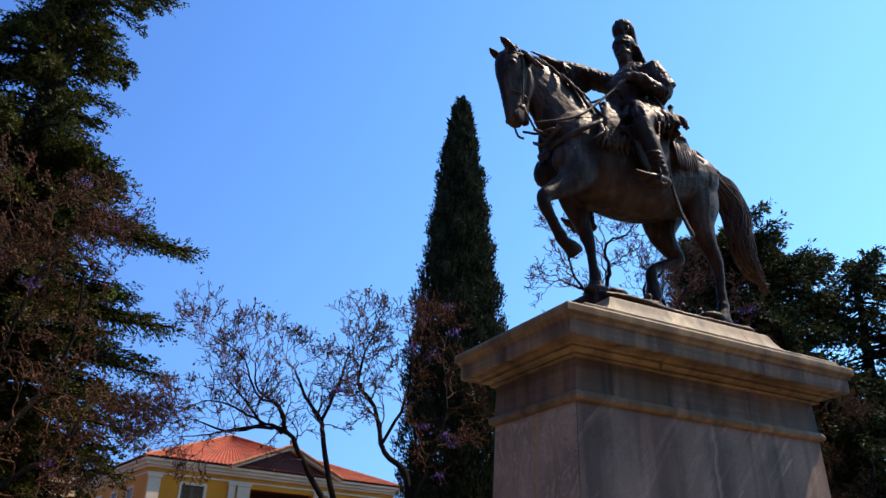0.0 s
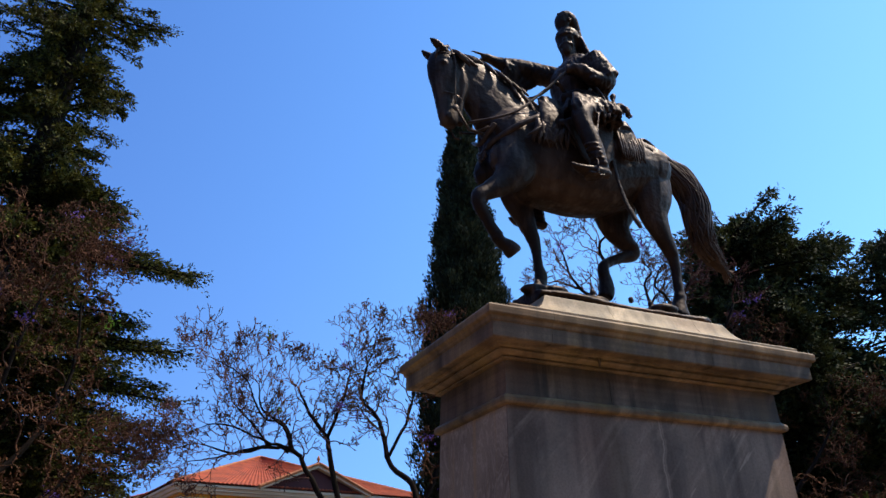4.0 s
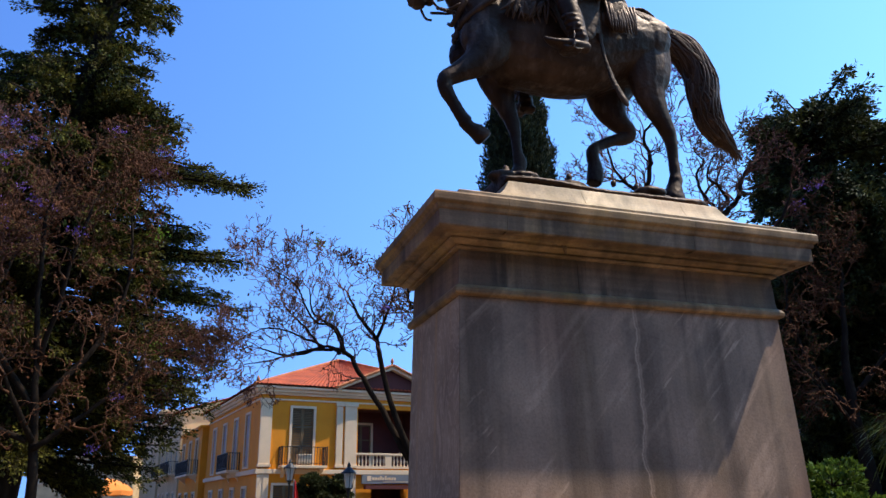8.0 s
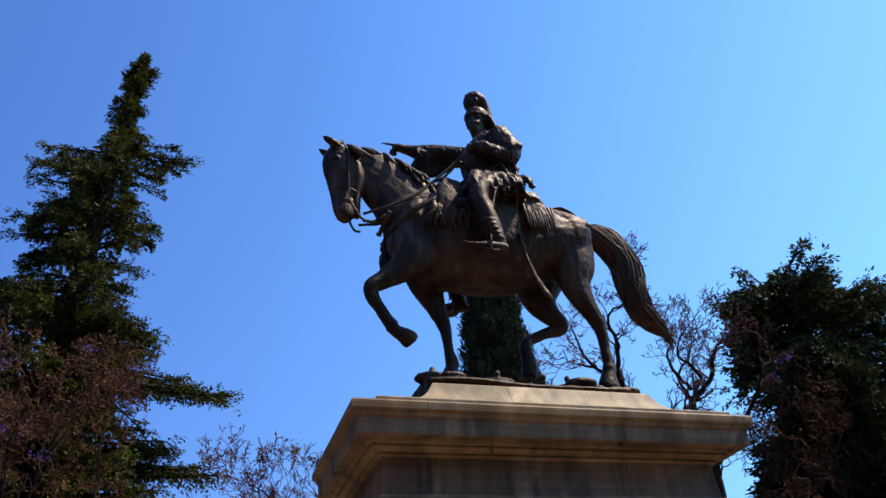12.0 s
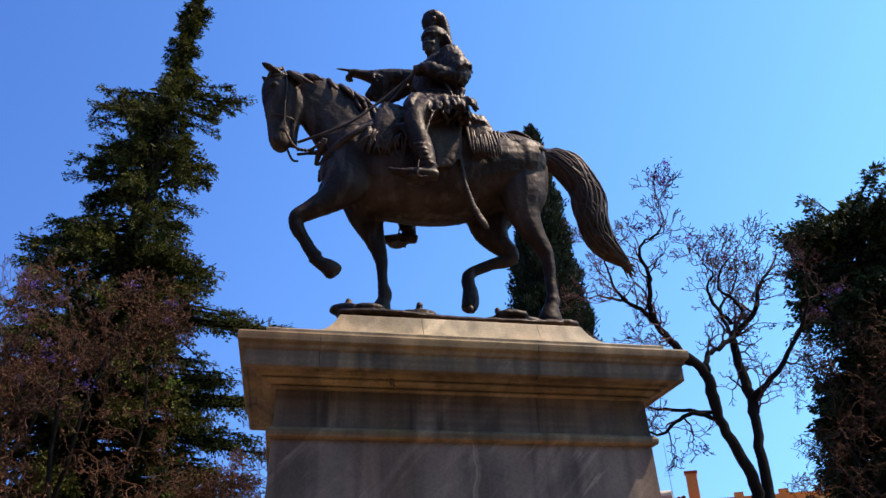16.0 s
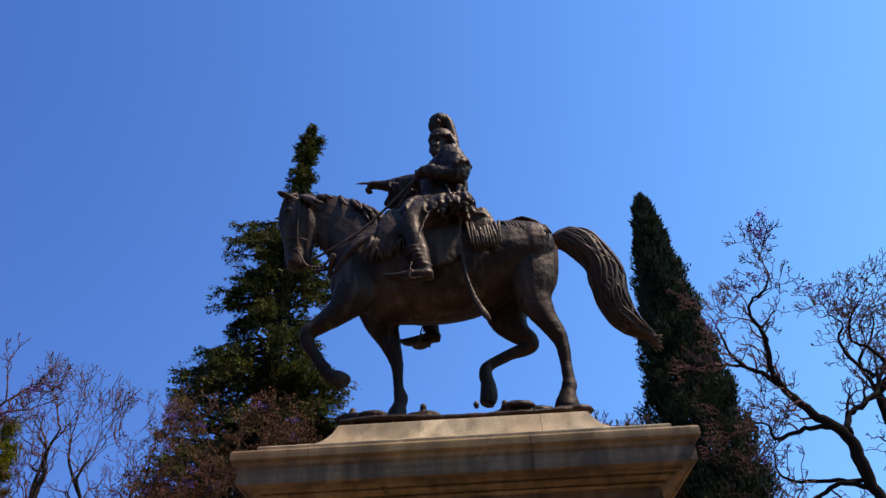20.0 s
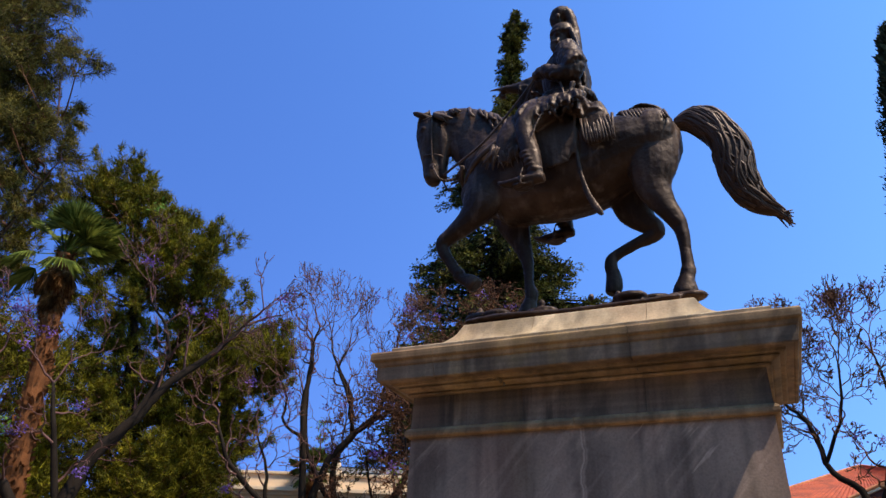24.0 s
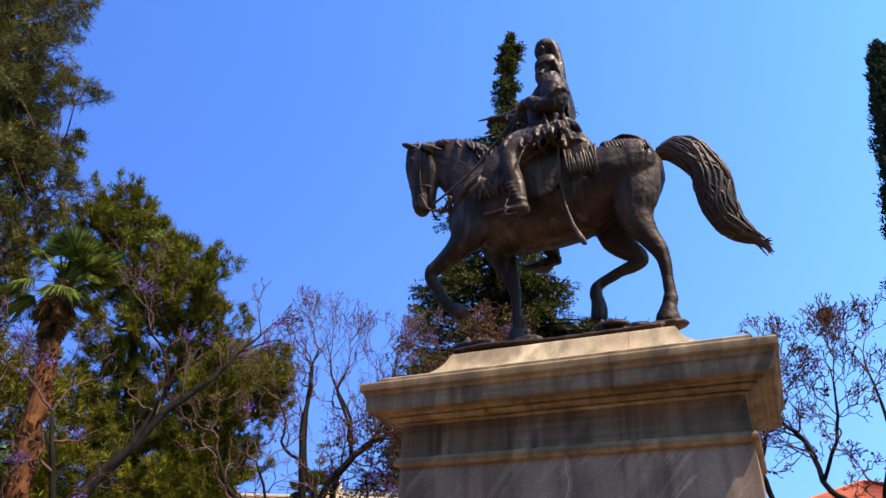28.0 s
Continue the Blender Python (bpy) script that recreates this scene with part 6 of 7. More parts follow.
bare_tree("jacaranda_tree", (13.9, 10.4, 0),
          [[(13.90, 10.40, 0.00, 0.22), (13.80, 10.40, 2.06, 0.19), (13.70, 10.50, 3.96, 0.14), (13.90, 10.60, 5.68, 0.09), (14.20, 10.60, 7.40, 0.05), (14.30, 10.60, 8.26, 0.022)],
           [(13.70, 10.50, 3.78, 0.09), (13.00, 11.00, 5.16, 0.06), (12.70, 11.20, 6.71, 0.04), (12.80, 11.20, 7.57, 0.02)],
           [(13.80, 10.50, 4.30, 0.08), (14.80, 10.00, 5.50, 0.05), (15.40, 9.70, 6.54, 0.025)],
           [(13.80, 10.40, 2.92, 0.07), (14.50, 9.80, 3.96, 0.05), (15.00, 9.50, 4.64, 0.025)],
           [(13.80, 10.40, 3.10, 0.07), (13.10, 10.40, 3.96, 0.05), (12.50, 10.50, 4.64, 0.025)]],
          46, "leafless brown tree with a dense mass of dry twigs", depth=6, length=0.60, pods=0.12, flowers=0, twig=DRYTWIG, wig=0.7, up=-0.02, grp="jacarandas", spurs=1)
bare_tree("jacaranda_tree", (-11.0, 4.6, 0),
          [[(-11.0, 4.6, 0, 0.26), (-11.05, 4.55, 1.4, 0.22), (-11.1, 4.5, 2.9, 0.18), (-10.91, 4.68, 4.30, 0.14), (-10.50, 5.12, 5.11, 0.11), (-10.02, 5.59, 6.13, 0.085), (-9.39, 6.16, 6.99, 0.060), (-9.03, 6.47, 7.6, 0.035)],
           [(-10.50, 5.12, 5.11, 0.060), (-10.16, 5.47, 6.3, 0.050), (-10.21, 5.41, 7.2, 0.035), (-10.50, 5.12, 7.8, 0.020)],
           [(-11.1, 4.5, 2.6, 0.11), (-11.64, 3.82, 3.62, 0.10), (-12.05, 3.28, 4.43, 0.08), (-12.23, 3.02, 5.18, 0.055), (-12.16, 3.13, 6.2, 0.025)],
           [(-11.1, 4.5, 3.2, 0.08), (-11.3, 4.2, 4.6, 0.06), (-11.5, 4.0, 5.8, 0.03)]],
          47, "leafless jacaranda with violet blossoms before the pines", length=0.56, wig=0.42, depth=4, pods=0.04, flowers=20, fresh=3, grp="jacarandas")
bare_tree("jacaranda_tree", (-8.9, 9.1, 0),
          [[(-8.9, 9.1, 0, 0.14), (-8.9, 9.1, 2.0, 0.10), (-9.0, 8.99, 3.30, 0.085), (-9.43, 8.68, 4.02, 0.070), (-10.15, 8.13, 4.89, 0.055), (-10.47, 7.87, 5.8, 0.035)],
           [(-9.43, 8.68, 4.0, 0.05), (-9.5, 8.6, 4.9, 0.035), (-9.7, 8.4, 5.6, 0.02)]],
          49, "small leaning leafless jacaranda", depth=4, length=0.55, pods=0.12, flowers=4, grp="jacarandas")

# pines and palms, whose lower boughs close the view to the west
def crown_of(rng, rows):
    """Clumps scattered in a stack of discs (x, y, z, reach, count)."""
    out = []
    for x, y, z, reach, n in rows:
        for _ in range(int(n * 0.95 + 0.5)):
            a, q = rng.uniform(0, 2 * math.pi), reach * math.sqrt(rng.uniform(0.05, 1))
            out.append((x + q * math.cos(a), y + q * math.sin(a), z + rng.uniform(-0.6, 0.6), rng.uniform(0.75, 1.25)))
    return out


rng = np.random.default_rng(5)
pine("pine_tree", (-17.0, 12.4, 0),
           [[(-17.0, 12.4, 0, 0.35), (-17.1, 12.4, 4, 0.30), (-17.5, 12.0, 8, 0.22), (-18.0, 11.6, 12, 0.14), (-18.4, 11.2, 15.5, 0.05)],
            [(-17.1, 12.4, 4.5, 0.16), (-16.0, 13.4, 6.5, 0.12), (-15.0, 14.4, 8.6, 0.07), (-14.4, 15.0, 10.0, 0.03)],
            [(-17.4, 12.1, 7, 0.14), (-16.8, 12.8, 10, 0.1), (-16.6, 13.2, 13, 0.05)]],
           crown_of(rng, [(-18.8, 10.8, 15.6, 0.5, 4), (-18.5, 11.0, 14.5, 1.2, 8), (-18.0, 11.6, 13.2, 1.8, 12), (-17.6, 12.0, 11.8, 1.9, 13), (-17.3, 12.2, 10.2, 2.0, 13), (-17.0, 12.4, 8.6, 2.1, 12), (-16.9, 12.6, 6.8, 2.3, 10), (-16.6, 12.8, 5.0, 2.0, 8), (-14.7, 14.6, 9.9, 0.7, 9), (-15.0, 14.4, 9.2, 1.0, 9), (-17.5, 12.0, 13.6, 0.6, 5), (-18.4, 11.2, 14.7, 0.5, 4), (-15.0, 11.5, 12.2, 0.5, 4), (-15.5, 11.8, 11.0, 0.8, 6), (-14.5, 12.8, 8.9, 0.6, 5), (-14.9, 12.7, 8.0, 0.7, 5), (-14.9, 11.9, 6.3, 0.9, 7), (-15.3, 11.7, 5.0, 1.1, 8), (-15.3, 14.2, 7.0, 0.9, 6), (-17.2, 12.2, 7.6, 2.9, 14), (-17.6, 12.0, 5.8, 3.0, 12), (-17.8, 11.6, 3.6, 3.0, 10)]),
           PINE, 51, "broad olive-green pine with clumped needles", needle=(0.21, 0.013), per=40, depth=2, grp="pines", puff=0.055)
rng = np.random.default_rng(6)
pine("pine_tree", (-20.3, 4.4, 0),
           [[(-20.3, 4.4, 0, 0.40), (-20.2, 4.6, 5, 0.34), (-20.0, 5.0, 10, 0.26), (-19.8, 5.2, 15, 0.16), (-19.6, 5.2, 20, 0.08), (-19.6, 5.2, 23, 0.03)],
            [(-20.1, 4.8, 8, 0.16), (-19.2, 5.8, 9.6, 0.12), (-18.4, 6.6, 11.5, 0.07), (-17.9, 7.1, 13.6, 0.03)],
            [(-20.0, 5.0, 11, 0.12), (-19.0, 6.2, 13, 0.08), (-18.2, 7.0, 15.6, 0.03)]],
           crown_of(rng, [(-20.0, 5.0, 24.0, 0.7, 5), (-20.0, 5.2, 20.4, 0.8, 5), (-19.5, 6.0, 17.4, 0.9, 6), (-19.2, 6.7, 15.3, 0.9, 6), (-19.6, 5.0, 21.8, 1.3, 9), (-19.6, 5.1, 20.0, 1.5, 11), (-19.4, 5.3, 18.2, 1.9, 14), (-19.0, 5.8, 16.4, 2.3, 18), (-19.0, 5.9, 14.6, 2.4, 18), (-19.2, 5.6, 12.8, 2.2, 14), (-19.6, 5.2, 11.0, 2.1, 12), (-19.6, 5.2, 9.0, 2.2, 10), (-19.8, 5.0, 7.0, 2.4, 10), (-19.8, 5.0, 5.0, 2.4, 9), (-19.6, 6.0, 3.2, 2.6, 9)]),
           FEATHERY, 52, "tall feathery grey-green pine with hanging sprays", needle=(0.27, 0.012), per=28, depth=2, grp="pines", hang=0.55)
rng = np.random.default_rng(7)
pine("pine_tree", (-23.5, 9.5, 0),
           [[(-23.5, 9.5, 0, 0.3), (-23.4, 9.5, 5, 0.24), (-23.2, 9.4, 10, 0.12), (-23.0, 9.4, 13, 0.04)]],
           crown_of(rng, [(-23.0, 9.4, 13.4, 1.2, 7), (-23.1, 9.4, 11.6, 2.0, 11), (-23.2, 9.5, 9.4, 2.4, 12), (-23.2, 9.5, 7.2, 2.6, 12), (-23.2, 9.5, 5.0, 2.6, 10), (-23.2, 9.5, 3.0, 2.4, 8)]),
           PINE, 53, "olive-green pine behind the palm", needle=(0.22, 0.016), per=22, depth=2, grp="pines")
rng = np.random.default_rng(9)
pine("pine_tree", (-21.5, 14.5, 0),
           [[(-21.5, 14.5, 0, 0.25), (-21.5, 14.5, 4, 0.2), (-21.4, 14.4, 8, 0.1)]],
           crown_of(rng, [(-21.4, 14.4, 8.0, 1.6, 8), (-21.4, 14.4, 6.4, 2.4, 12), (-21.4, 14.4, 4.8, 2.8, 14), (-21.4, 14.4, 3.0, 3.0, 14), (-21.4, 14.4, 1.6, 2.8, 10)]),
           PINE, 54, "low spreading olive-green pine", needle=(0.22, 0.016), per=22, depth=2, grp="pines")
rng = np.random.default_rng(12)
for x, y, h, sd in [(-18.4, 7.6, 8.4, 55), (-22.6, 3.2, 10.2, 56), (-19.0, 0.6, 9.0, 57)]:
    pine("pine_tree", (x, y, 0), [[(x, y, 0, 0.22), (x + 0.1, y, h * 0.5, 0.16), (x - 0.1, y + 0.1, h * 0.95, 0.05)]],
         crown_of(rng, [(x, y, h, 0.7, 5), (x, y, h - 1.3, 1.6, 12), (x, y, h - 2.6, 2.1, 16), (x, y, h - 3.9, 2.4, 18), (x, y, h - 5.2, 2.4, 16)]),
         PINE, sd, "low bushy olive-green pine among taller trees", needle=(0.22, 0.016), per=22, depth=2, grp="pines")
fan_palm("fan_palm", (-13.9, 5.7, 0), 9.75, 1.55, 61, "fan palm with a shaggy red-brown trunk and green crown", bend=(-0.2, -0.2), trunk_r=0.20, fronds=40, dead=44, wind=0.4)
fan_palm("fan_palm", (-17.1, 22.8, 0), 7.7, 1.2, 62, "small far-off fan palm between bare trees", fronds=34, dead=8, trunk_r=0.2)
strap_palm("broad_palm", (9.3, 4.6, 0), 2.65, 1.75, 63, "low palm with a thick shaggy trunk and arching strap leaves", 0.31)
rng = np.random.default_rng(8)
for x, y, n, s in [(9.4, 7.2, 14, 71), (12.0, 6.6, 12, 72), (14.6, 8.8, 14, 74)]:
    clump_tree("shrub", (x, y, 0), [[(x, y, 0, 0.07), (x, y + 0.05, 0.7, 0.05), (x + 0.1, y, 1.2, 0.03)]],
               [(x + rng.uniform(-0.9, 0.9), y + rng.uniform(-0.9, 0.9), rng.uniform(0.7, 2.3), rng.uniform(0.35, 0.6)) for _ in range(n)],
               BUSH, s, "bright green leafy shrub in the sun", leaf=(0.11, 0.035), per=420, category="shrub", grp="shrubs")
clump_tree("clipped_tree", (3.2, 31.5, 0), [[(3.2, 31.5, 0, 0.12), (3.2, 31.5, 1.0, 0.10), (3.2, 31.5, 1.9, 0.08)]],
           [(3.2 + rng.uniform(-0.9, 0.9), 31.5 + rng.uniform(-0.9, 0.9), rng.uniform(1.7, 2.9), rng.uniform(0.5, 0.7)) for _ in range(22)],
           DARKLEAF, 73, "round dark green clipped street tree", leaf=(0.13, 0.04), per=420)


# ---- buildings ----
def wall_with_holes(name, x0, x1, z0, z1, y0, y1, holes, material, parent, label=""):
    """A wall along x from y0 to y1 thick; holes are (x0, x1, z0, z1)."""
    xs = sorted({x0, x1, *[h[0] for h in holes], *[h[1] for h in holes]})
    zs = sorted({z0, z1, *[h[2] for h in holes], *[h[3] for h in holes]})
    V, F, seen = [], [], {}
    def vid(x, y, z):
        k = (round(x, 4), round(y, 4), round(z, 4))
        if k not in seen:
            seen[k] = len(V)
            V.append(k)
        return seen[k]
    full = {}
    for i in range(len(xs) - 1):
        for j in range(len(zs) - 1):
            cx, cz = (xs[i] + xs[i + 1]) / 2, (zs[j] + zs[j + 1]) / 2
            full[i, j] = not any(h[0] < cx < h[1] and h[2] < cz < h[3] for h in holes)
    for (i, j), solid_cell in full.items():
        if not solid_cell:
            continue
        a, b, c, d = xs[i], xs[i + 1], zs[j], zs[j + 1]
        F.append((vid(a, y0, c), vid(b, y0, c), vid(b, y0, d), vid(a, y0, d)))
        F.append((vid(a, y1, d), vid(b, y1, d), vid(b, y1, c), vid(a, y1, c)))
        if not full.get((i - 1, j)):
            F.append((vid(a, y0, d), vid(a, y1, d), vid(a, y1, c), vid(a, y0, c)))
        if not full.get((i + 1, j)):
            F.append((vid(b, y0, c), vid(b, y1, c), vid(b, y1, d), vid(b, y0, d)))
        if not full.get((i, j - 1)):
            F.append((vid(a, y0, c), vid(a, y1, c), vid(b, y1, c), vid(b, y0, c)))
        if not full.get((i, j + 1)):
            F.append((vid(a, y0, d), vid(b, y0, d), vid(b, y1, d), vid(a, y1, d)))
    return part(name, (V, F), material, parent, label)


def shuttered_window(parent, x0, x1, z0, z1, y, wood, axis="x", trim=0.13, open_glass=False):
    """A tall window: surround, two louvred shutters or panes. y is the wall's outer face; it looks to -y, or to -x for axis 'y'."""
    w = group("window")
    w.parent = parent
    if axis == "y":
        w.matrix_world = pose(y, 0, 0, 0, 0, -90)
        w.parent = parent
        x0, x1, y = -x1, -x0, 0.0
    for n, a, b, c, d in (("frame", x0 - trim, x0, z0, z1 + trim), ("frame", x1, x1 + trim, z0, z1 + trim), ("lintel", x0, x1, z1, z1 + trim)):
        box(n, a, b, y - 0.07, y + 0.06, c, d, WHITE, w)
    box("sill", x0 - trim - 0.04, x1 + trim + 0.04, y - 0.12, y + 0.06, z0 - 0.09, z0, WHITE, w)
    m = (x0 + x1) / 2
    if open_glass:
        box("pane", x0, x1, y + 0.10, y + 0.12, z0, z1, GLASS, w)
        for a in (x0, m - 0.03, x1 - 0.06):
            box("mullion", a, a + 0.06, y + 0.04, y + 0.10, z0, z1, WHITE, w)
        for k in (0.3, 0.62):
            zz = z0 + (z1 - z0) * k
            box("glazing_bar", x0 + 0.06, x1 - 0.06, y + 0.05, y + 0.09, zz, zz + 0.05, WHITE, w)
        return w
    for a, b in ((x0, m - 0.008), (m + 0.008, x1)):
        bm = box_bm(a, a + 0.07, y + 0.02, y + 0.07, z0, z1)
        box_bm(b - 0.07, b, y + 0.02, y + 0.07, z0, z1, bm=bm)
        for k in range(4):
            zz = z0 + (z1 - z0 - 0.08) * k / 3
            box_bm(a + 0.07, b - 0.07, y + 0.02, y + 0.07, zz, zz + 0.08, bm=bm)
        n = int((z1 - z0) / 0.09)
        for k in range(n):
            zz = z0 + (z1 - z0) * (k + 0.5) / n
            box_bm(a + 0.07, b - 0.07, y + 0.035, y + 0.06, zz - 0.03, zz + 0.025, bm=bm)
        part("shutter", bm, wood, w)
    return w


def iron_balcony(parent, x0, x1, y, z, depth=0.75, brackets=True):
    """A slab on brackets with an iron railing, standing out towards -y."""
    b = group("balcony")
    b.parent = parent
    box("slab", x0, x1, y - depth, y, z - 0.14, z, WHITE, b, 0.02)
    for a in (x0, x1 - 0.05):
        for yy in (y - depth, y - 0.06):
            box("post", a, a + 0.05, yy, yy + 0.05, z, z + 0.98, IRON, b)
    bm = box_bm(x0, x1, y - depth, y - depth + 0.04, z + 0.93, z + 0.97)
    box_bm(x0, x1, y - depth, y - depth + 0.03, z + 0.10, z + 0.13, bm=bm)
    for a in (x0, x1 - 0.04):
        box_bm(a, a + 0.04, y - depth + 0.04, y, z + 0.93, z + 0.97, bm=bm)
    part("rail", bm, IRON, b)
    n = int((x1 - x0) / 0.14)
    spots = [(x0 + (x1 - x0) * k / n, y - depth + 0.018) for k in range(1, n)]
    spots += [(a, y - depth * k / 5) for k in range(1, 5) for a in (x0 + 0.02, x1 - 0.02)]
    bar = box("bar", -0.012, 0.012, -0.012, 0.012, 0, 0.94, IRON, b)
    for k, (xx, yy) in enumerate(spots):
        if k:
            bar = bar.copy()
            scene.collection.objects.link(bar)
        bar.location = (xx, yy, z)
    if brackets:
        for a in (x0 + 0.15, x1 - 0.33):
            V, F = [(a, y, z - 0.14), (a, y - 0.55, z - 0.14), (a, y - 0.45, z - 0.28), (a, y - 0.12, z - 0.42), (a, y, z - 0.60)], []
            V += [(q[0] + 0.18, q[1], q[2]) for q in V]
            F = [(0, 1, 2, 3, 4), (9, 8, 7, 6, 5)] + [(i, (i + 1) % 5 + 0, (i + 1) % 5 + 5, i + 5) for i in range(5)]
            part("bracket", (V, F), WHITE, b)
    return b


def tiled_slope(name, a, b, c, d, material, parent, rows_w=0.24, amp=0.05, label=""):
    """A roof slope of rounded tile rows; a-b is the eave, d-c the ridge (corners as 3D points)."""
    a, b, c, d = [np.array(p, float) for p in (a, b, c, d)]
    n = max(2, int(np.linalg.norm(b - a) / rows_w)) * 4
    m = max(2, int(np.linalg.norm(d - a) / 0.34))
    nrm = np.cross(b - a, d - a)
    nrm /= np.linalg.norm(nrm)
    V, F = [], []
    for j in range(m + 1):
        for step in (0, 1):
            t = min(1.0, max(0.0, (j + (0.0 if step else -0.02)) / m))
            lift = 0.0 if step else 0.03
            for i in range(n + 1):
                s = i / n
                p = (a * (1 - s) + b * s) * (1 - t) + (d * (1 - s) + c * s) * t
                V.append(tuple(p + nrm * (amp * abs(math.sin(math.pi * i / 4)) + lift)))
    w = n + 1
    for j in range(2 * m + 1):
        for i in range(n):
            F.append((j * w + i, j * w + i + 1, (j + 1) * w + i + 1, (j + 1) * w + i))
    return part(name, (V, F), material, parent, label)


def ridge(p, q, parent, r=0.11):
    p, q = np.array(p, float), np.array(q, float)
    n = max(2, int(np.linalg.norm(q - p) / 0.4))
    rows = []
    for k in range(n):
        for t, rr in ((k / n, r), ((k + 0.92) / n, r * 0.82)):
            rows.append((*(p + (q - p) * t), rr))
    return part("ridge_tiles", tube(rows, 8, True, (0.2, 0.1, 0.9)), TILE_EDGE, parent)


def baluster_bm():
    prof = [(0.06, 0.0), (0.06, 0.05), (0.035, 0.08), (0.05, 0.16), (0.075, 0.26), (0.06, 0.36), (0.03, 0.46), (0.045, 0.50), (0.06, 0.52), (0.06, 0.58)]
    return tube([(0, 0, z, r) for r, z in prof], 8, True, (0, 1, 0))


def build_yellow():
    """Two-storey house: x 0.5..15.3, front face at y 0 of its own axes."""
    b = group("neoclassical_house", (0.55, 36.9, 0), "yellow two-storey neoclassical house with white trim and red roof", "house", turn=8.0)
    W, D, E = 14.8, 15.0, 7.75
    up = [(1.75, 2.95), (11.85, 13.05)]
    holes = [(x0, x1, 3.75, 6.75) for x0, x1 in up] + [(5.55, 9.25, 3.62, 6.9)]
    low = [(0.9, 2.1), (3.0, 4.2), (10.6, 11.8), (12.7, 13.9)]
    holes += [(x0, x1, 0.1, 2.7) for x0, x1 in low] + [(6.4, 8.4, 0.1, 2.75)]
    wall_with_holes("wall", 0, W, 0, E, 0, 0.4, holes, YELLOW, b, "yellow rendered front wall")
    wall_with_holes("wall", 0, W, 0, E, D - 0.4, D, [], YELLOW, b)
    # the side wall is drawn along x and turned
    side = group("side_wall")
    side.parent = b
    side.matrix_local = pose(0, 0, 0, 0, 0, 90) @ Matrix.Identity(4)
    wins = [(2.2, 3.2), (5.3, 6.3), (8.6, 9.6), (12.0, 13.0)]
    wall_with_holes("wall", 0.4, D - 0.4, 0, E, -0.4, 0.0, [(a, c, 3.75, 6.6) for a, c in wins] + [(a, c, 0.8, 2.6) for a, c in wins], YELLOW, side)
    box("wall", W - 0.4, W, 0.4, D - 0.4, 0, E, YELLOW, b)
    for x0, x1 in up:
        shuttered_window(b, x0, x1, 3.75, 6.75, 0.0, SHUTTER, open_glass=x0 > 10)
        iron_balcony(b, x0 - 0.65, x1 + 0.65, 0.0, 3.70)
    for x0, x1 in low:
        shuttered_window(b, x0, x1, 0.12, 2.7, 0.0, SHUTTER)
    # side windows, looking to -x
    for k, (a, c) in enumerate(wins):
        for z0, z1 in ((3.75, 6.6), (0.8, 2.6)):
            w = group("window")
            w.parent = b
            t = 0.13
            for n, y0, y1, q0, q1 in (("frame", a - t, a, z0, z1 + t), ("frame", c, c + t, z0, z1 + t), ("lintel", a, c, z1, z1 + t), ("sill", a - t, c + t, z0 - 0.1, z0)):
                box(n, -0.06, 0.05, y0, y1, q0, q1, WHITE, w)
            m = (a + c) / 2
            for y0, y1 in ((a, m - 0.01), (m + 0.01, c)):
                bm = box_bm(0.03, 0.08, y0, y1, z0, z1)
                for q in range(20):
                    zz = z0 + (z1 - z0) * (q + 0.5) / 20
                    box_bm(0.015, 0.03, y0 + 0.06, y1 - 0.06, zz - 0.03, zz + 0.02, bm=bm)
                part("shutter", bm, GREYSHUT, w)
    # side balcony
    sb = group("balcony")
    sb.parent = b
    sb.matrix_local = pose(0, 0, 0, 0, 0, -90)
    iron = iron_balcony(b, -7.3, -4.3, 0.0, 3.65)
    iron.parent = b
    iron.matrix_local = pose(0, 0, 0, 0, 0, -90)
    bpy.data.objects.remove(sb)
    # loggia
    box("loggia_floor", 5.2, 9.6, 0.02, 2.2, 3.45, 3.60, WHITE, b)
    box("loggia_back", 5.2, 9.6, 2.2, 2.4, 3.6, 7.0, MAROON, b, label="dark red loggia wall")
    box("loggia_side", 5.35, 5.55, 0.4, 2.2, 3.6, 7.0, MAROON, b)
    box("loggia_side", 9.25, 9.45, 0.4, 2.2, 3.6, 7.0, MAROON, b)
    box("loggia_ceiling", 5.2, 9.6, 0.4, 2.4, 6.95, 7.05, MAROON, b)
    shuttered_window(b, 5.95, 7.15, 3.62, 6.2, 2.17, SHUTTER)
    box("rail_base", 5.45, 9.35, -0.10, 0.16, 3.60, 3.74, WHITE, b)
    box("rail_cap", 5.45, 9.35, -0.10, 0.16, 4.32, 4.44, WHITE, b, 0.02)
    box("rail_pier", 7.2, 7.6, -0.08, 0.14, 3.74, 4.32, WHITE, b)
    bal = part("baluster", baluster_bm(), WHITE, b, smooth=True)
    bal.location = (5.66, 0.03, 3.74)
    k = 0
    for x in [5.66 + 0.215 * i for i in range(1, 8)] + [7.78 + 0.215 * i for i in range(8)]:
        q = bal.copy()
        scene.collection.objects.link(q)
        q.location = (x, 0.03, 3.74)
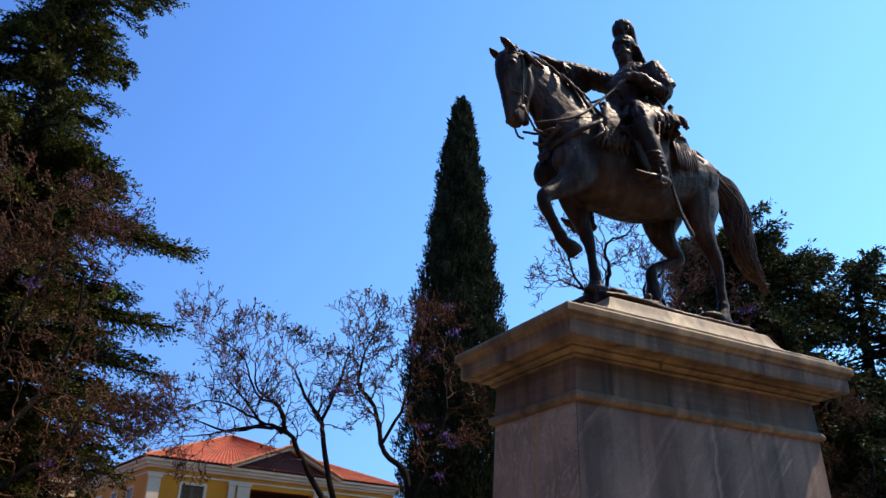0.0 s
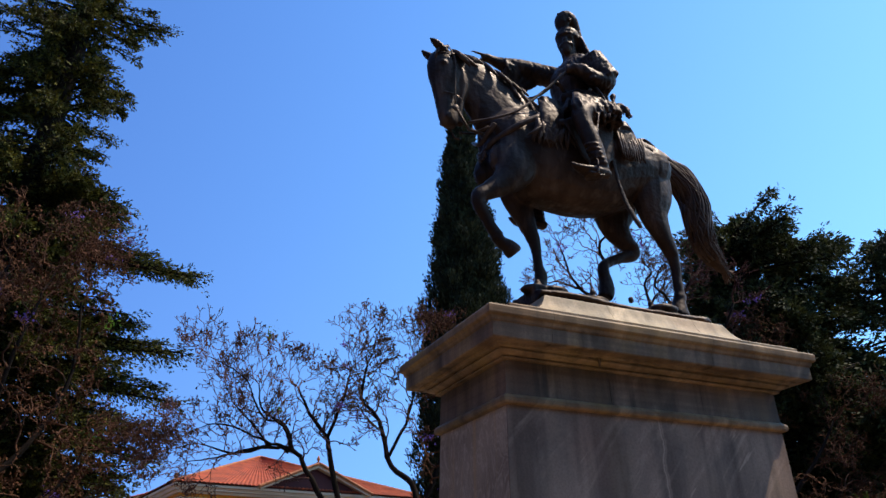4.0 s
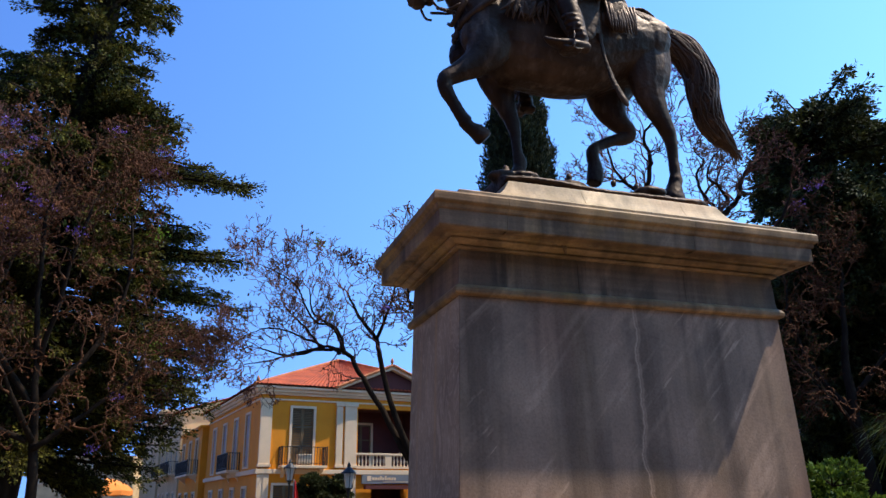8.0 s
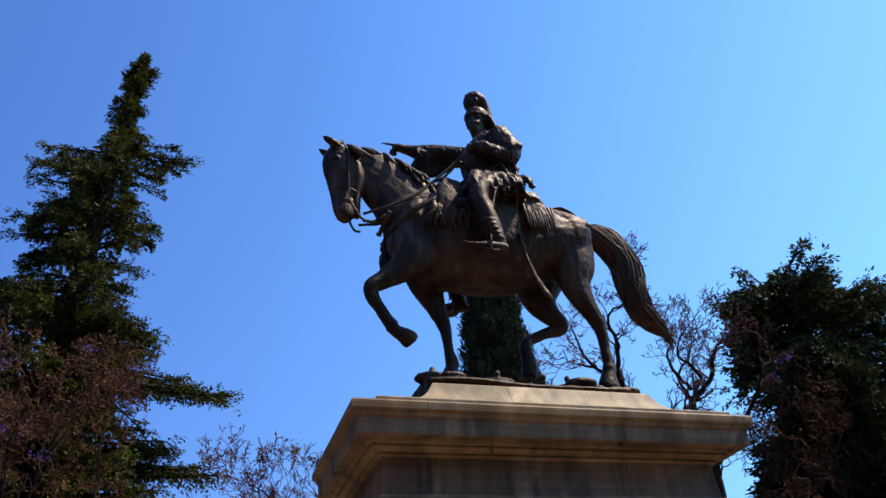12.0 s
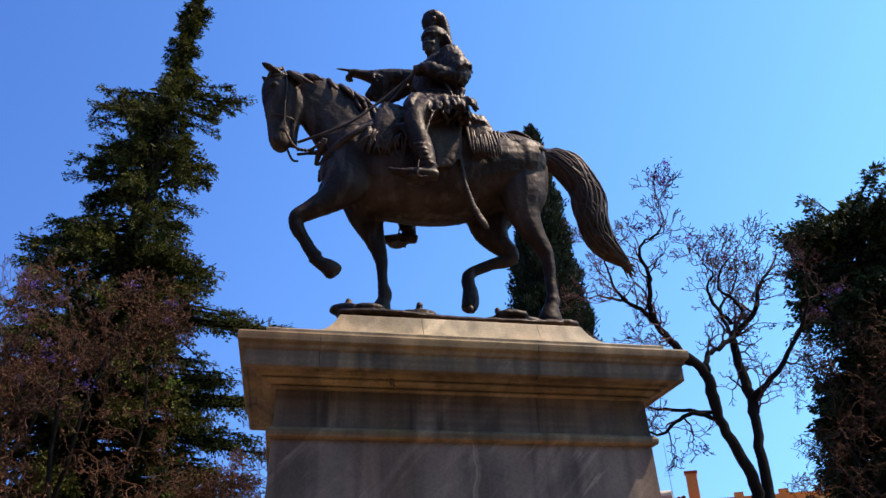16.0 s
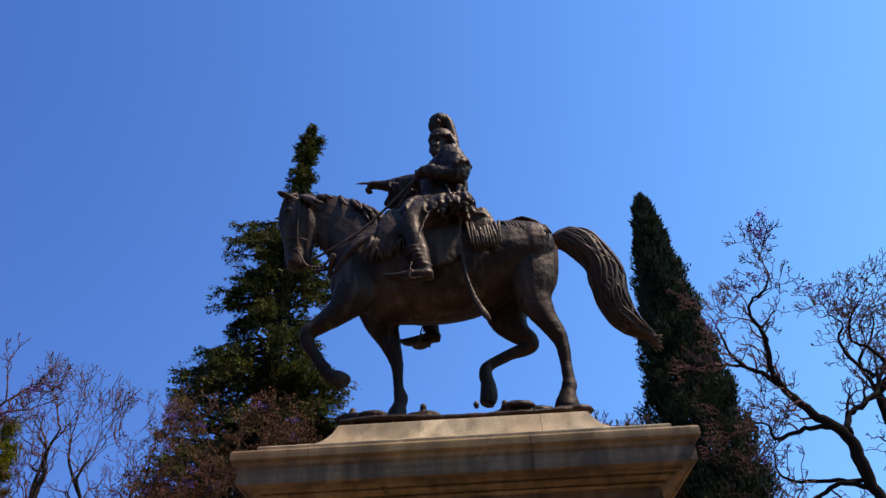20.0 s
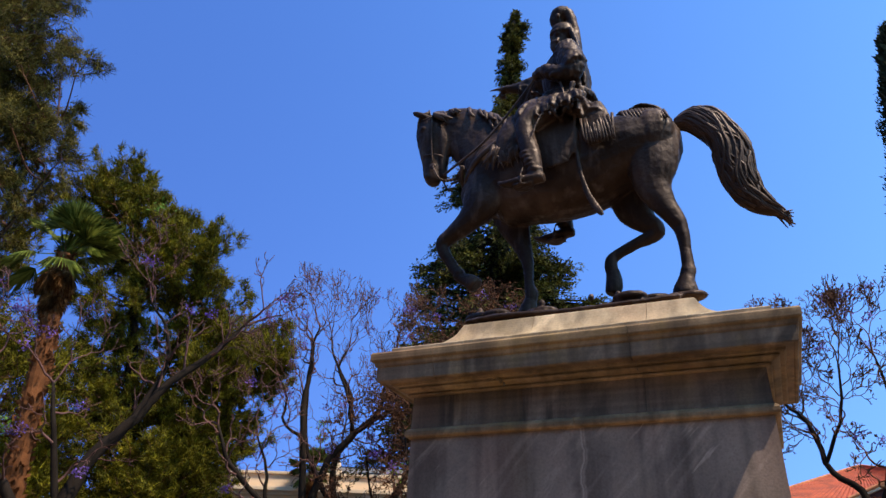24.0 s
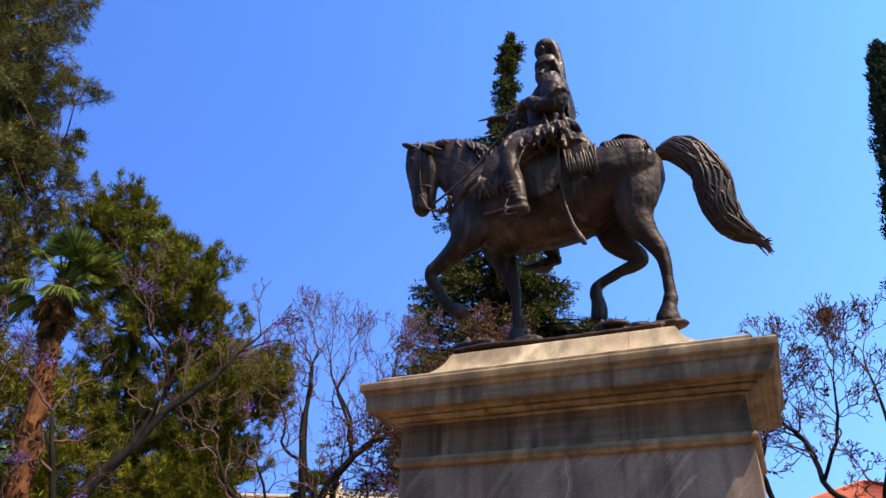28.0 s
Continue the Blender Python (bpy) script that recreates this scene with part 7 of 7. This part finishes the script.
    # pilasters with caps and bases
    for x0, x1 in ((0.0, 0.62), (4.25, 4.62), (4.75, 5.45), (9.35, 10.05), (10.18, 10.55), (14.18, 14.8)):
        p = group("pilaster")
        p.parent = b
        box("shaft", x0, x1, -0.14, -0.003, 3.62, 6.95, WHITE, p, 0.015)
        box("capital", x0 - 0.06, x1 + 0.06, -0.20, -0.003, 6.95, 7.12, WHITE, p, 0.02)
        box("base", x0 - 0.05, x1 + 0.05, -0.19, -0.003, 3.62, 3.78, WHITE, p, 0.02)
        box("lower_shaft", x0, x1, -0.12, -0.003, 0.1, 3.25, WHITE, p)
    box("string_course", -0.12, W + 0.12, -0.17, -0.002, 3.28, 3.52, WHITE, b, 0.02)
    box("string_course", -0.16, -0.002, 0.0, D, 3.28, 3.52, WHITE, b, 0.02)
    box("frieze", -0.06, W + 0.06, -0.06, -0.002, 7.14, 7.22, WHITE, b)
    box("frieze", -0.06, -0.002, 0.0, D, 7.14, 7.22, WHITE, b)
    for z0, z1, o in ((7.42, 7.55, 0.14), (7.55, 7.72, 0.28), (7.72, 7.86, 0.42)):
        box("cornice", -o, W + o, -o, D + o, z0, z1, WHITE, b, 0.02)
    # hipped roof
    e, r = 7.90, 10.8
    o = 0.5
    A, B_, C_, D_ = (-o, -o, e), (W + o, -o, e), (W + o, D + o, e), (-o, D + o, e)
    R1, R2 = (6.5, 6.5, r), (8.3, 8.3, r)
    tiled_slope("roof", A, B_, R1, R1, TILE, b, label="red clay tile roof")
    tiled_slope("roof", D_, A, R1, R2, TILE, b, label="red clay tile roof")
    tiled_slope("roof", B_, C_, R2, R1, TILE, b)
    tiled_slope("roof", C_, D_, R2, R2, TILE, b)
    for p in (A, B_):
        ridge(p, R1, b)
    for p in (C_, D_):
        ridge(p, R2, b)
    # pediment over the loggia
    px, hw, pz, ph = 7.4, 3.0, 7.86, 1.25
    V = [(px - hw, -0.30, pz), (px + hw, -0.30, pz), (px, -0.30, pz + ph), (px - hw, 0.1, pz), (px + hw, 0.1, pz), (px, 0.1, pz + ph)]
    part("tympanum", (V, [(0, 1, 2), (5, 4, 3), (0, 3, 4, 1), (1, 4, 5, 2), (2, 5, 3, 0)]), MAROON, b, "dark red pediment field")
    for s in (-1, 1):
        ln = math.hypot(hw, ph)
        an = math.atan2(ph, hw)
        bm = box_bm(0, ln + 0.35, -0.62, 0.12, 0.0, 0.22, 0.02)
        bmesh.ops.transform(bm, verts=bm.verts, matrix=Matrix.Translation((px - s * (hw + 0.30), 0, pz - 0.10)) @ (Matrix.Scale(s, 4, (1, 0, 0)) @ Matrix.Rotation(-an, 4, "Y")))
        bmesh.ops.recalc_face_normals(bm, faces=bm.faces)
        part("raking_cornice", bm, WHITE, b)
        a0, a1 = (px - s * (hw + 0.4), -0.68, pz + 0.06), (px, -0.68, pz + ph + 0.27)
        b0, b1 = (px - s * (hw + 0.4), 3.6, pz + 0.06), (px, 3.6, pz + ph + 0.27)
        if s > 0:
            tiled_slope("pediment_roof", b0, a0, a1, b1, TILE, b)
        else:
            tiled_slope("pediment_roof", a0, b0, b1, a1, TILE, b)
        ridge(a0, a1, b, 0.09)
    for x, y, z in ((px, -0.5, pz + ph + 0.3), (-0.3, -0.3, 7.95), (W + 0.3, -0.3, 7.95)):
        part("finial", tube([(x, y, z, 0.09), (x, y, z + 0.10, 0.05), (x, y, z + 0.2, 0.11), (x, y, z + 0.32, 0.06), (x, y, z + 0.42, 0.02)], 8), TILE_EDGE, b, smooth=True)
    # shop sign with illegible lettering as bars
    s = group("sign")
    s.parent = b
    box("board", 5.75, 9.05, -0.32, -0.20, 2.78, 3.26, SIGNGREY, s, 0.01, "grey shop sign with pale lettering")
    bm = bmesh.new()
    x = 6.05
    for k, w in enumerate((0.30, 0.16, 0.16, 0.14, 0.12, 0.16, 0.14, 0.10, 0.16, 0.16, 0.15)):
        box_bm(x, x + w * 0.8, -0.335, -0.321, 2.98 - (0.05 if k == 0 else 0), 3.12 + (0.08 if k in (0, 4, 6) else 0), bm=bm)
        x += w
    box_bm(7.0, 8.6, -0.335, -0.321, 2.86, 2.90, bm=bm)
    part("lettering", bm, WHITE, s)
    box("awning_box", 5.9, 8.9, -0.55, -0.18, 2.50, 2.70, MAROON, b)
    box("air_conditioner", 2.0, 2.75, -0.62, -0.28, 3.76, 4.28, WHITE, b, 0.02)
    return b


build_yellow()


def plain_house(name, place, turn, W, D, H, material, label, rows, roof="flat", wood=SHUTTER, balconies=(), grp="", eave=0.35):
    """A plain house with shuttered windows in rows (z0, z1, [x centres]), a cornice and a flat or tiled roof."""
    b = group(name, place, label, "house", grp, turn=turn)
    holes = [(x - 0.5, x + 0.5, z0, z1) for z0, z1, xs in rows for x in xs]
    wall_with_holes("wall", 0, W, 0, H, 0, 0.35, holes, material, b)
    box("wall", 0, 0.35, 0.35, D, 0, H, material, b)
    box("wall", W - 0.35, W, 0.35, D, 0, H, material, b)
    box("wall", 0.35, W - 0.35, D - 0.35, D, 0, H, material, b)
    for z0, z1, xs in rows:
        for x in xs:
            shuttered_window(b, x - 0.5, x + 0.5, z0, z1, 0.0, wood)
    for x0, x1, z in balconies:
        iron_balcony(b, x0, x1, 0.0, z)
    box("cornice", -0.15, W + 0.15, -0.18, D + 0.1, H, H + 0.18, material, b, 0.02)
    if roof == "tile":
        e = eave
        tiled_slope("roof", (-e, -e, H + 0.2), (W + e, -e, H + 0.2), (W + e, D / 2, H + 1.7), (-e, D / 2, H + 1.7), TILE, b)
        tiled_slope("roof", (W + e, D + e, H + 0.2), (-e, D + e, H + 0.2), (-e, D / 2, H + 1.7), (W + e, D / 2, H + 1.7), TILE, b)
        for x in (0.0, W):
            part("gable", ([(x - 0.12, 0, H + 0.18), (x - 0.12, D, H + 0.18), (x - 0.12, D / 2, H + 1.62), (x + 0.12, 0, H + 0.18), (x + 0.12, D, H + 0.18), (x + 0.12, D / 2, H + 1.62)], [(0, 1, 2), (5, 4, 3), (0, 2, 5, 3), (1, 4, 5, 2), (0, 3, 4, 1)]), material, b)
        ridge((-e, D / 2, H + 1.72), (W + e, D / 2, H + 1.72), b)
    else:
        box("roof_slab", 0.2, W - 0.2, 0.2, D - 0.2, H + 0.18, H + 0.26, CREAM, b)
    return b


# row of houses down the street beyond the yellow one
plain_house("town_house", (-3.25, 61.3, 0), -82.0, 9.2, 8.0, 7.0, YELLOW, "yellow town house with potted plants on its balcony", [(4.0, 6.3, [1.5, 4.5, 7.5]), (0.3, 2.6, [1.5, 4.5, 7.5])], balconies=[(3.0, 8.4, 3.9)], grp="street houses")
plain_house("town_house", (-5.05, 73.6, 0), -82.0, 12.0, 9.0, 9.0, CREAM, "cream town house with grey balconies and tiled roof", [(4.4, 7.0, [1.5, 4.5, 7.5, 10.5]), (0.3, 2.8, [1.5, 4.5, 7.5, 10.5])], balconies=[(0.5, 5.5, 4.3), (6.5, 11.5, 4.3)], grp="street houses", wood=GREYSHUT, roof="tile")
plain_house("town_house", (-7.2, 88.0, 0), -82.0, 14.0, 9.0, 10.5, CREAM, "pale far town house with shuttered windows", [(4.4, 7.0, [1.5, 4.5, 7.5, 10.5])], grp="street houses")
plain_house("town_house", (-19.0, 92.0, 0), -25.0, 11.0, 9.0, 7.0, CREAM, "low cream house at the end of the street", [(4.4, 6.4, [2, 5, 8])], grp="street houses")


def build_ochre():
    b = plain_house("ochre_house", (14.8, 28.33, 0), -28.0, 16.0, 9.0, 7.4, OCHRE, "ochre house with an orange chimney and tiled eave", [(3.3, 5.6, [2.5, 6.0, 9.5, 13.0])], grp="")
    box("parapet", 1.9, 16.0, -0.1, 0.25, 7.58, 7.85, ORANGE, b)
    tiled_slope("eave_tiles", (-0.6, -0.55, 7.52), (2.1, -0.55, 7.95), (2.1, 1.6, 8.15), (-0.6, 1.6, 7.7), TILE, b, 0.2, 0.05)
    for k in range(7):
        box("parapet_block", 4.2 + 1.9 * k, 4.6 + 1.9 * k, -0.1, 0.25, 7.85, 8.05, ORANGE, b)
    ch = group("chimney")
    ch.parent = b
    box("chimney", 2.25, 2.75, 0.3, 0.8, 7.58, 9.12, ORANGE, ch, 0.02, "tall orange chimney")
    box("cap", 2.20, 2.80, 0.25, 0.85, 9.12, 9.24, TILE, ch, 0.02)
    an = group("aerial")
    an.parent = b
    part("mast", tube([(1.55, 0.6, 7.58, 0.02), (1.5, 0.6, 10.7, 0.014)], 6), STEEL, an)
    for k in range(4):
        box("rod", 1.28 + 0.03 * k, 1.75 - 0.03 * k, 0.59, 0.61, 9.15 + 0.12 * k, 9.165 + 0.12 * k, STEEL, an)
    ta = group("water_tank")
    ta.parent = b
    part("tank", tube([(0.5, 0.8, 8.25, 0.03), (0.52, 0.8, 8.25, 0.27), (1.50, 0.8, 8.25, 0.27), (1.52, 0.8, 8.25, 0.03)], 14, True, (0, 1, 0)), WHITE, ta, "white roof water tank", smooth=False)
    box("stand", 0.65, 1.35, 0.62, 0.98, 7.65, 8.0, STEEL, ta)
    return b


build_ochre()


def build_white():
    b = group("white_building", (-23.2, 20.4, 0), "long white neoclassical building with a parapet and mouldings", "building", turn=26.0)
    W, H = 13.4, 7.0
    xs = [1.6 + 2.6 * k for k in range(5)]
    wall_with_holes("wall", 0, W, 0, H, 0, 0.4, [(x - 0.6, x + 0.6, 3.6, 6.1) for x in xs] + [(x - 0.6, x + 0.6, 0.3, 2.6) for x in xs], CREAM, b)
    box("wall", 0, 0.4, 0.4, 10, 0, H, CREAM, b)
    box("wall", W - 0.4, W, 0.4, 10, 0, H, CREAM, b)
    box("wall", 0.4, W - 0.4, 9.6, 10, 0, H, CREAM, b)
    for x in xs:
        shuttered_window(b, x - 0.6, x + 0.6, 3.6, 6.1, 0.0, SHUTTER)
        shuttered_window(b, x - 0.6, x + 0.6, 0.3, 2.6, 0.0, GREYSHUT)
    for k in range(6):
        x = 0.3 + 2.6 * k
        box("pilaster", x - 0.22, x + 0.22, -0.12, -0.002, 0.1, 6.5, WHITE, b)
    for z0, z1, o in ((6.55, 6.7, 0.12), (6.70, 6.86, 0.30), (6.86, 7.02, 0.45)):
        box("cornice", -o, W + o, -o, 10 + o, z0, z1, WHITE, b, 0.02)
    box("parapet", 0, W, 0.05, 0.30, 7.02, 7.62, WHITE, b, 0.02)
    box("parapet_cap", -0.08, W + 0.08, -0.04, 0.38, 7.62, 7.74, WHITE, b, 0.02)
    for k in range(3):
        x = 2.9 + 4.6 * k
        u = group("acroterion")
        u.parent = b
        box("block", x - 0.2, x + 0.2, 0.0, 0.35, 7.74, 7.9, WHITE, u)
        part("vase", tube([(x, 0.17, 7.9, 0.12), (x, 0.17, 8.0, 0.07), (x, 0.17, 8.15, 0.17), (x, 0.17, 8.35, 0.10), (x, 0.17, 8.45, 0.03)], 8), WHITE, u, smooth=True)
    box("roof_slab", 0.3, W - 0.3, 0.3, 9.7, 7.02, 7.12, CREAM, b)
    # set-back grey attic with railing
    box("attic", 6.0, 11.5, 3.0, 8.0, 7.12, 8.55, GREYSHUT, b, label="grey set-back attic storey")
    for k in range(3):
        box("attic_window", 6.6 + 1.7 * k, 7.7 + 1.7 * k, 2.97, 3.02, 7.7, 8.35, GLASS, b)
    bm = box_bm(5.0, 12.5, 1.9, 1.94, 8.36, 8.40)
    for k in range(16):
        box_bm(5.0 + 0.5 * k - 0.015, 5.0 + 0.5 * k + 0.015, 1.905, 1.935, 7.12, 8.36, bm=bm)
    part("roof_railing", bm, IRON, b)
    return b


build_white()
plain_house("town_house", (15.5, 26.0, 0), -60.0, 14.0, 9.0, 6.0, CREAM, "cream house behind the dark trees", [(3.3, 5.3, [2, 5, 8, 11])], grp="street houses", wood=GREYSHUT)

# ---- street furniture ----
def street_lamp(place, height, seed=0):
    s = group("street_lamp", place, "black cast-iron street lamp with a glazed lantern", "street lamp", "street lamps")
    h = height
    part("post", tube([(0, 0, 0, 0.14), (0, 0, 0.25, 0.14), (0, 0, 0.30, 0.09), (0, 0, 0.9, 0.07), (0, 0, 0.95, 0.085), (0, 0, 1.0, 0.05), (0, 0, h - 0.75, 0.035), (0, 0, h - 0.72, 0.06), (0, 0, h - 0.68, 0.03)], 10), IRON, s, smooth=True)
    lan = group("lantern")
    lan.parent = s
    part("pane", tube([(0, 0, h - 0.62, 0.11), (0, 0, h - 0.20, 0.19)], 4, True, (1, 1, 0)), LAMPGLASS, lan, "frosted lantern glass")
    for k in range(4):
        a = math.pi / 4 + k * math.pi / 2 + math.pi / 4
        part("strut", tube([(0.115 * math.cos(a), 0.115 * math.sin(a), h - 0.64, 0.012), (0.2 * math.cos(a), 0.2 * math.sin(a), h - 0.19, 0.012)], 5), IRON, lan)
    part("cap", tube([(0, 0, h - 0.20, 0.24), (0, 0, h - 0.17, 0.23), (0, 0, h - 0.05, 0.10), (0, 0, h, 0.05), (0, 0, h + 0.05, 0.06), (0, 0, h + 0.14, 0.012)], 8), IRON, lan)
    part("collar", tube([(0, 0, h - 0.70, 0.06), (0, 0, h - 0.62, 0.12)], 8), IRON, lan)
    return s


street_lamp((0.56, 23.9, 0), 3.15)
street_lamp((1.62, 18.3, 0), 2.75)
street_lamp((-5.85, 24.0, 0), 3.1)


def parasol(place, label, cloth, h=2.6, r=1.3):
    s = group("parasol", place, label, "parasol")
    part("pole", tube([(0, 0, 0, 0.03), (0, 0, h, 0.025)], 8), STEEL, s)
    part("base", tube([(0, 0, 0, 0.3), (0, 0, 0.06, 0.3), (0, 0, 0.09, 0.06)], 12), IRON, s)
    V, F = [(0, 0, h)], []
    for j, (q, z) in enumerate(((0.5, -0.12), (0.85, -0.32), (1.0, -0.50), (1.0, -0.66))):
        for k in range(16):
            a = 2 * math.pi * k / 16
            V.append((r * q * math.cos(a), r * q * math.sin(a), h + z * (1.05 if k % 2 else 1)))
    for k in range(16):
        F.append((0, 1 + k, 1 + (k + 1) % 16))
        for j in range(3):
            F.append((1 + 16 * j + k, 17 + 16 * j + k, 17 + 16 * j + (k + 1) % 16, 1 + 16 * j + (k + 1) % 16))
    part("canopy", (V, F), cloth, s)
    return s


parasol((-6.1, 26.5, 0), "orange cafe parasol on the square", ORANGECLOTH, 2.75, 1.2)
fl = group("flag", (0.85, 24.8, 0), "red flag hanging from a thin pole", "flag")
part("pole", tube([(0, 0, 0, 0.03), (0, 0, 2.6, 0.02)], 8), STEEL, fl)
V, F = [], []
for i in range(9):
    for j in range(9):
        V.append((0.02 + 0.30 * i / 8 * (0.2 + 0.8 * j / 8), 0.05 * math.sin(i * 1.1 + j * 0.5), 2.55 - 1.5 * j / 8))
for i in range(8):
    for j in range(8):
        F.append((i * 9 + j, i * 9 + j + 1, (i + 1) * 9 + j + 1, (i + 1) * 9 + j))
part("cloth", (V, F), REDCLOTH, fl)

# added unseen wall behind the camera: blocks skylight so shaded sides stay dark
DIM = plain("sky_blocker_grey", (0.16, 0.14, 0.12), 0.9, scale=2)
tagged(box("sky_blocker_south", -40, 40, -22.5, -22, 0, 15, DIM), "unseen added grey wall that blocks skylight behind the camera", "wall", kind="structure")
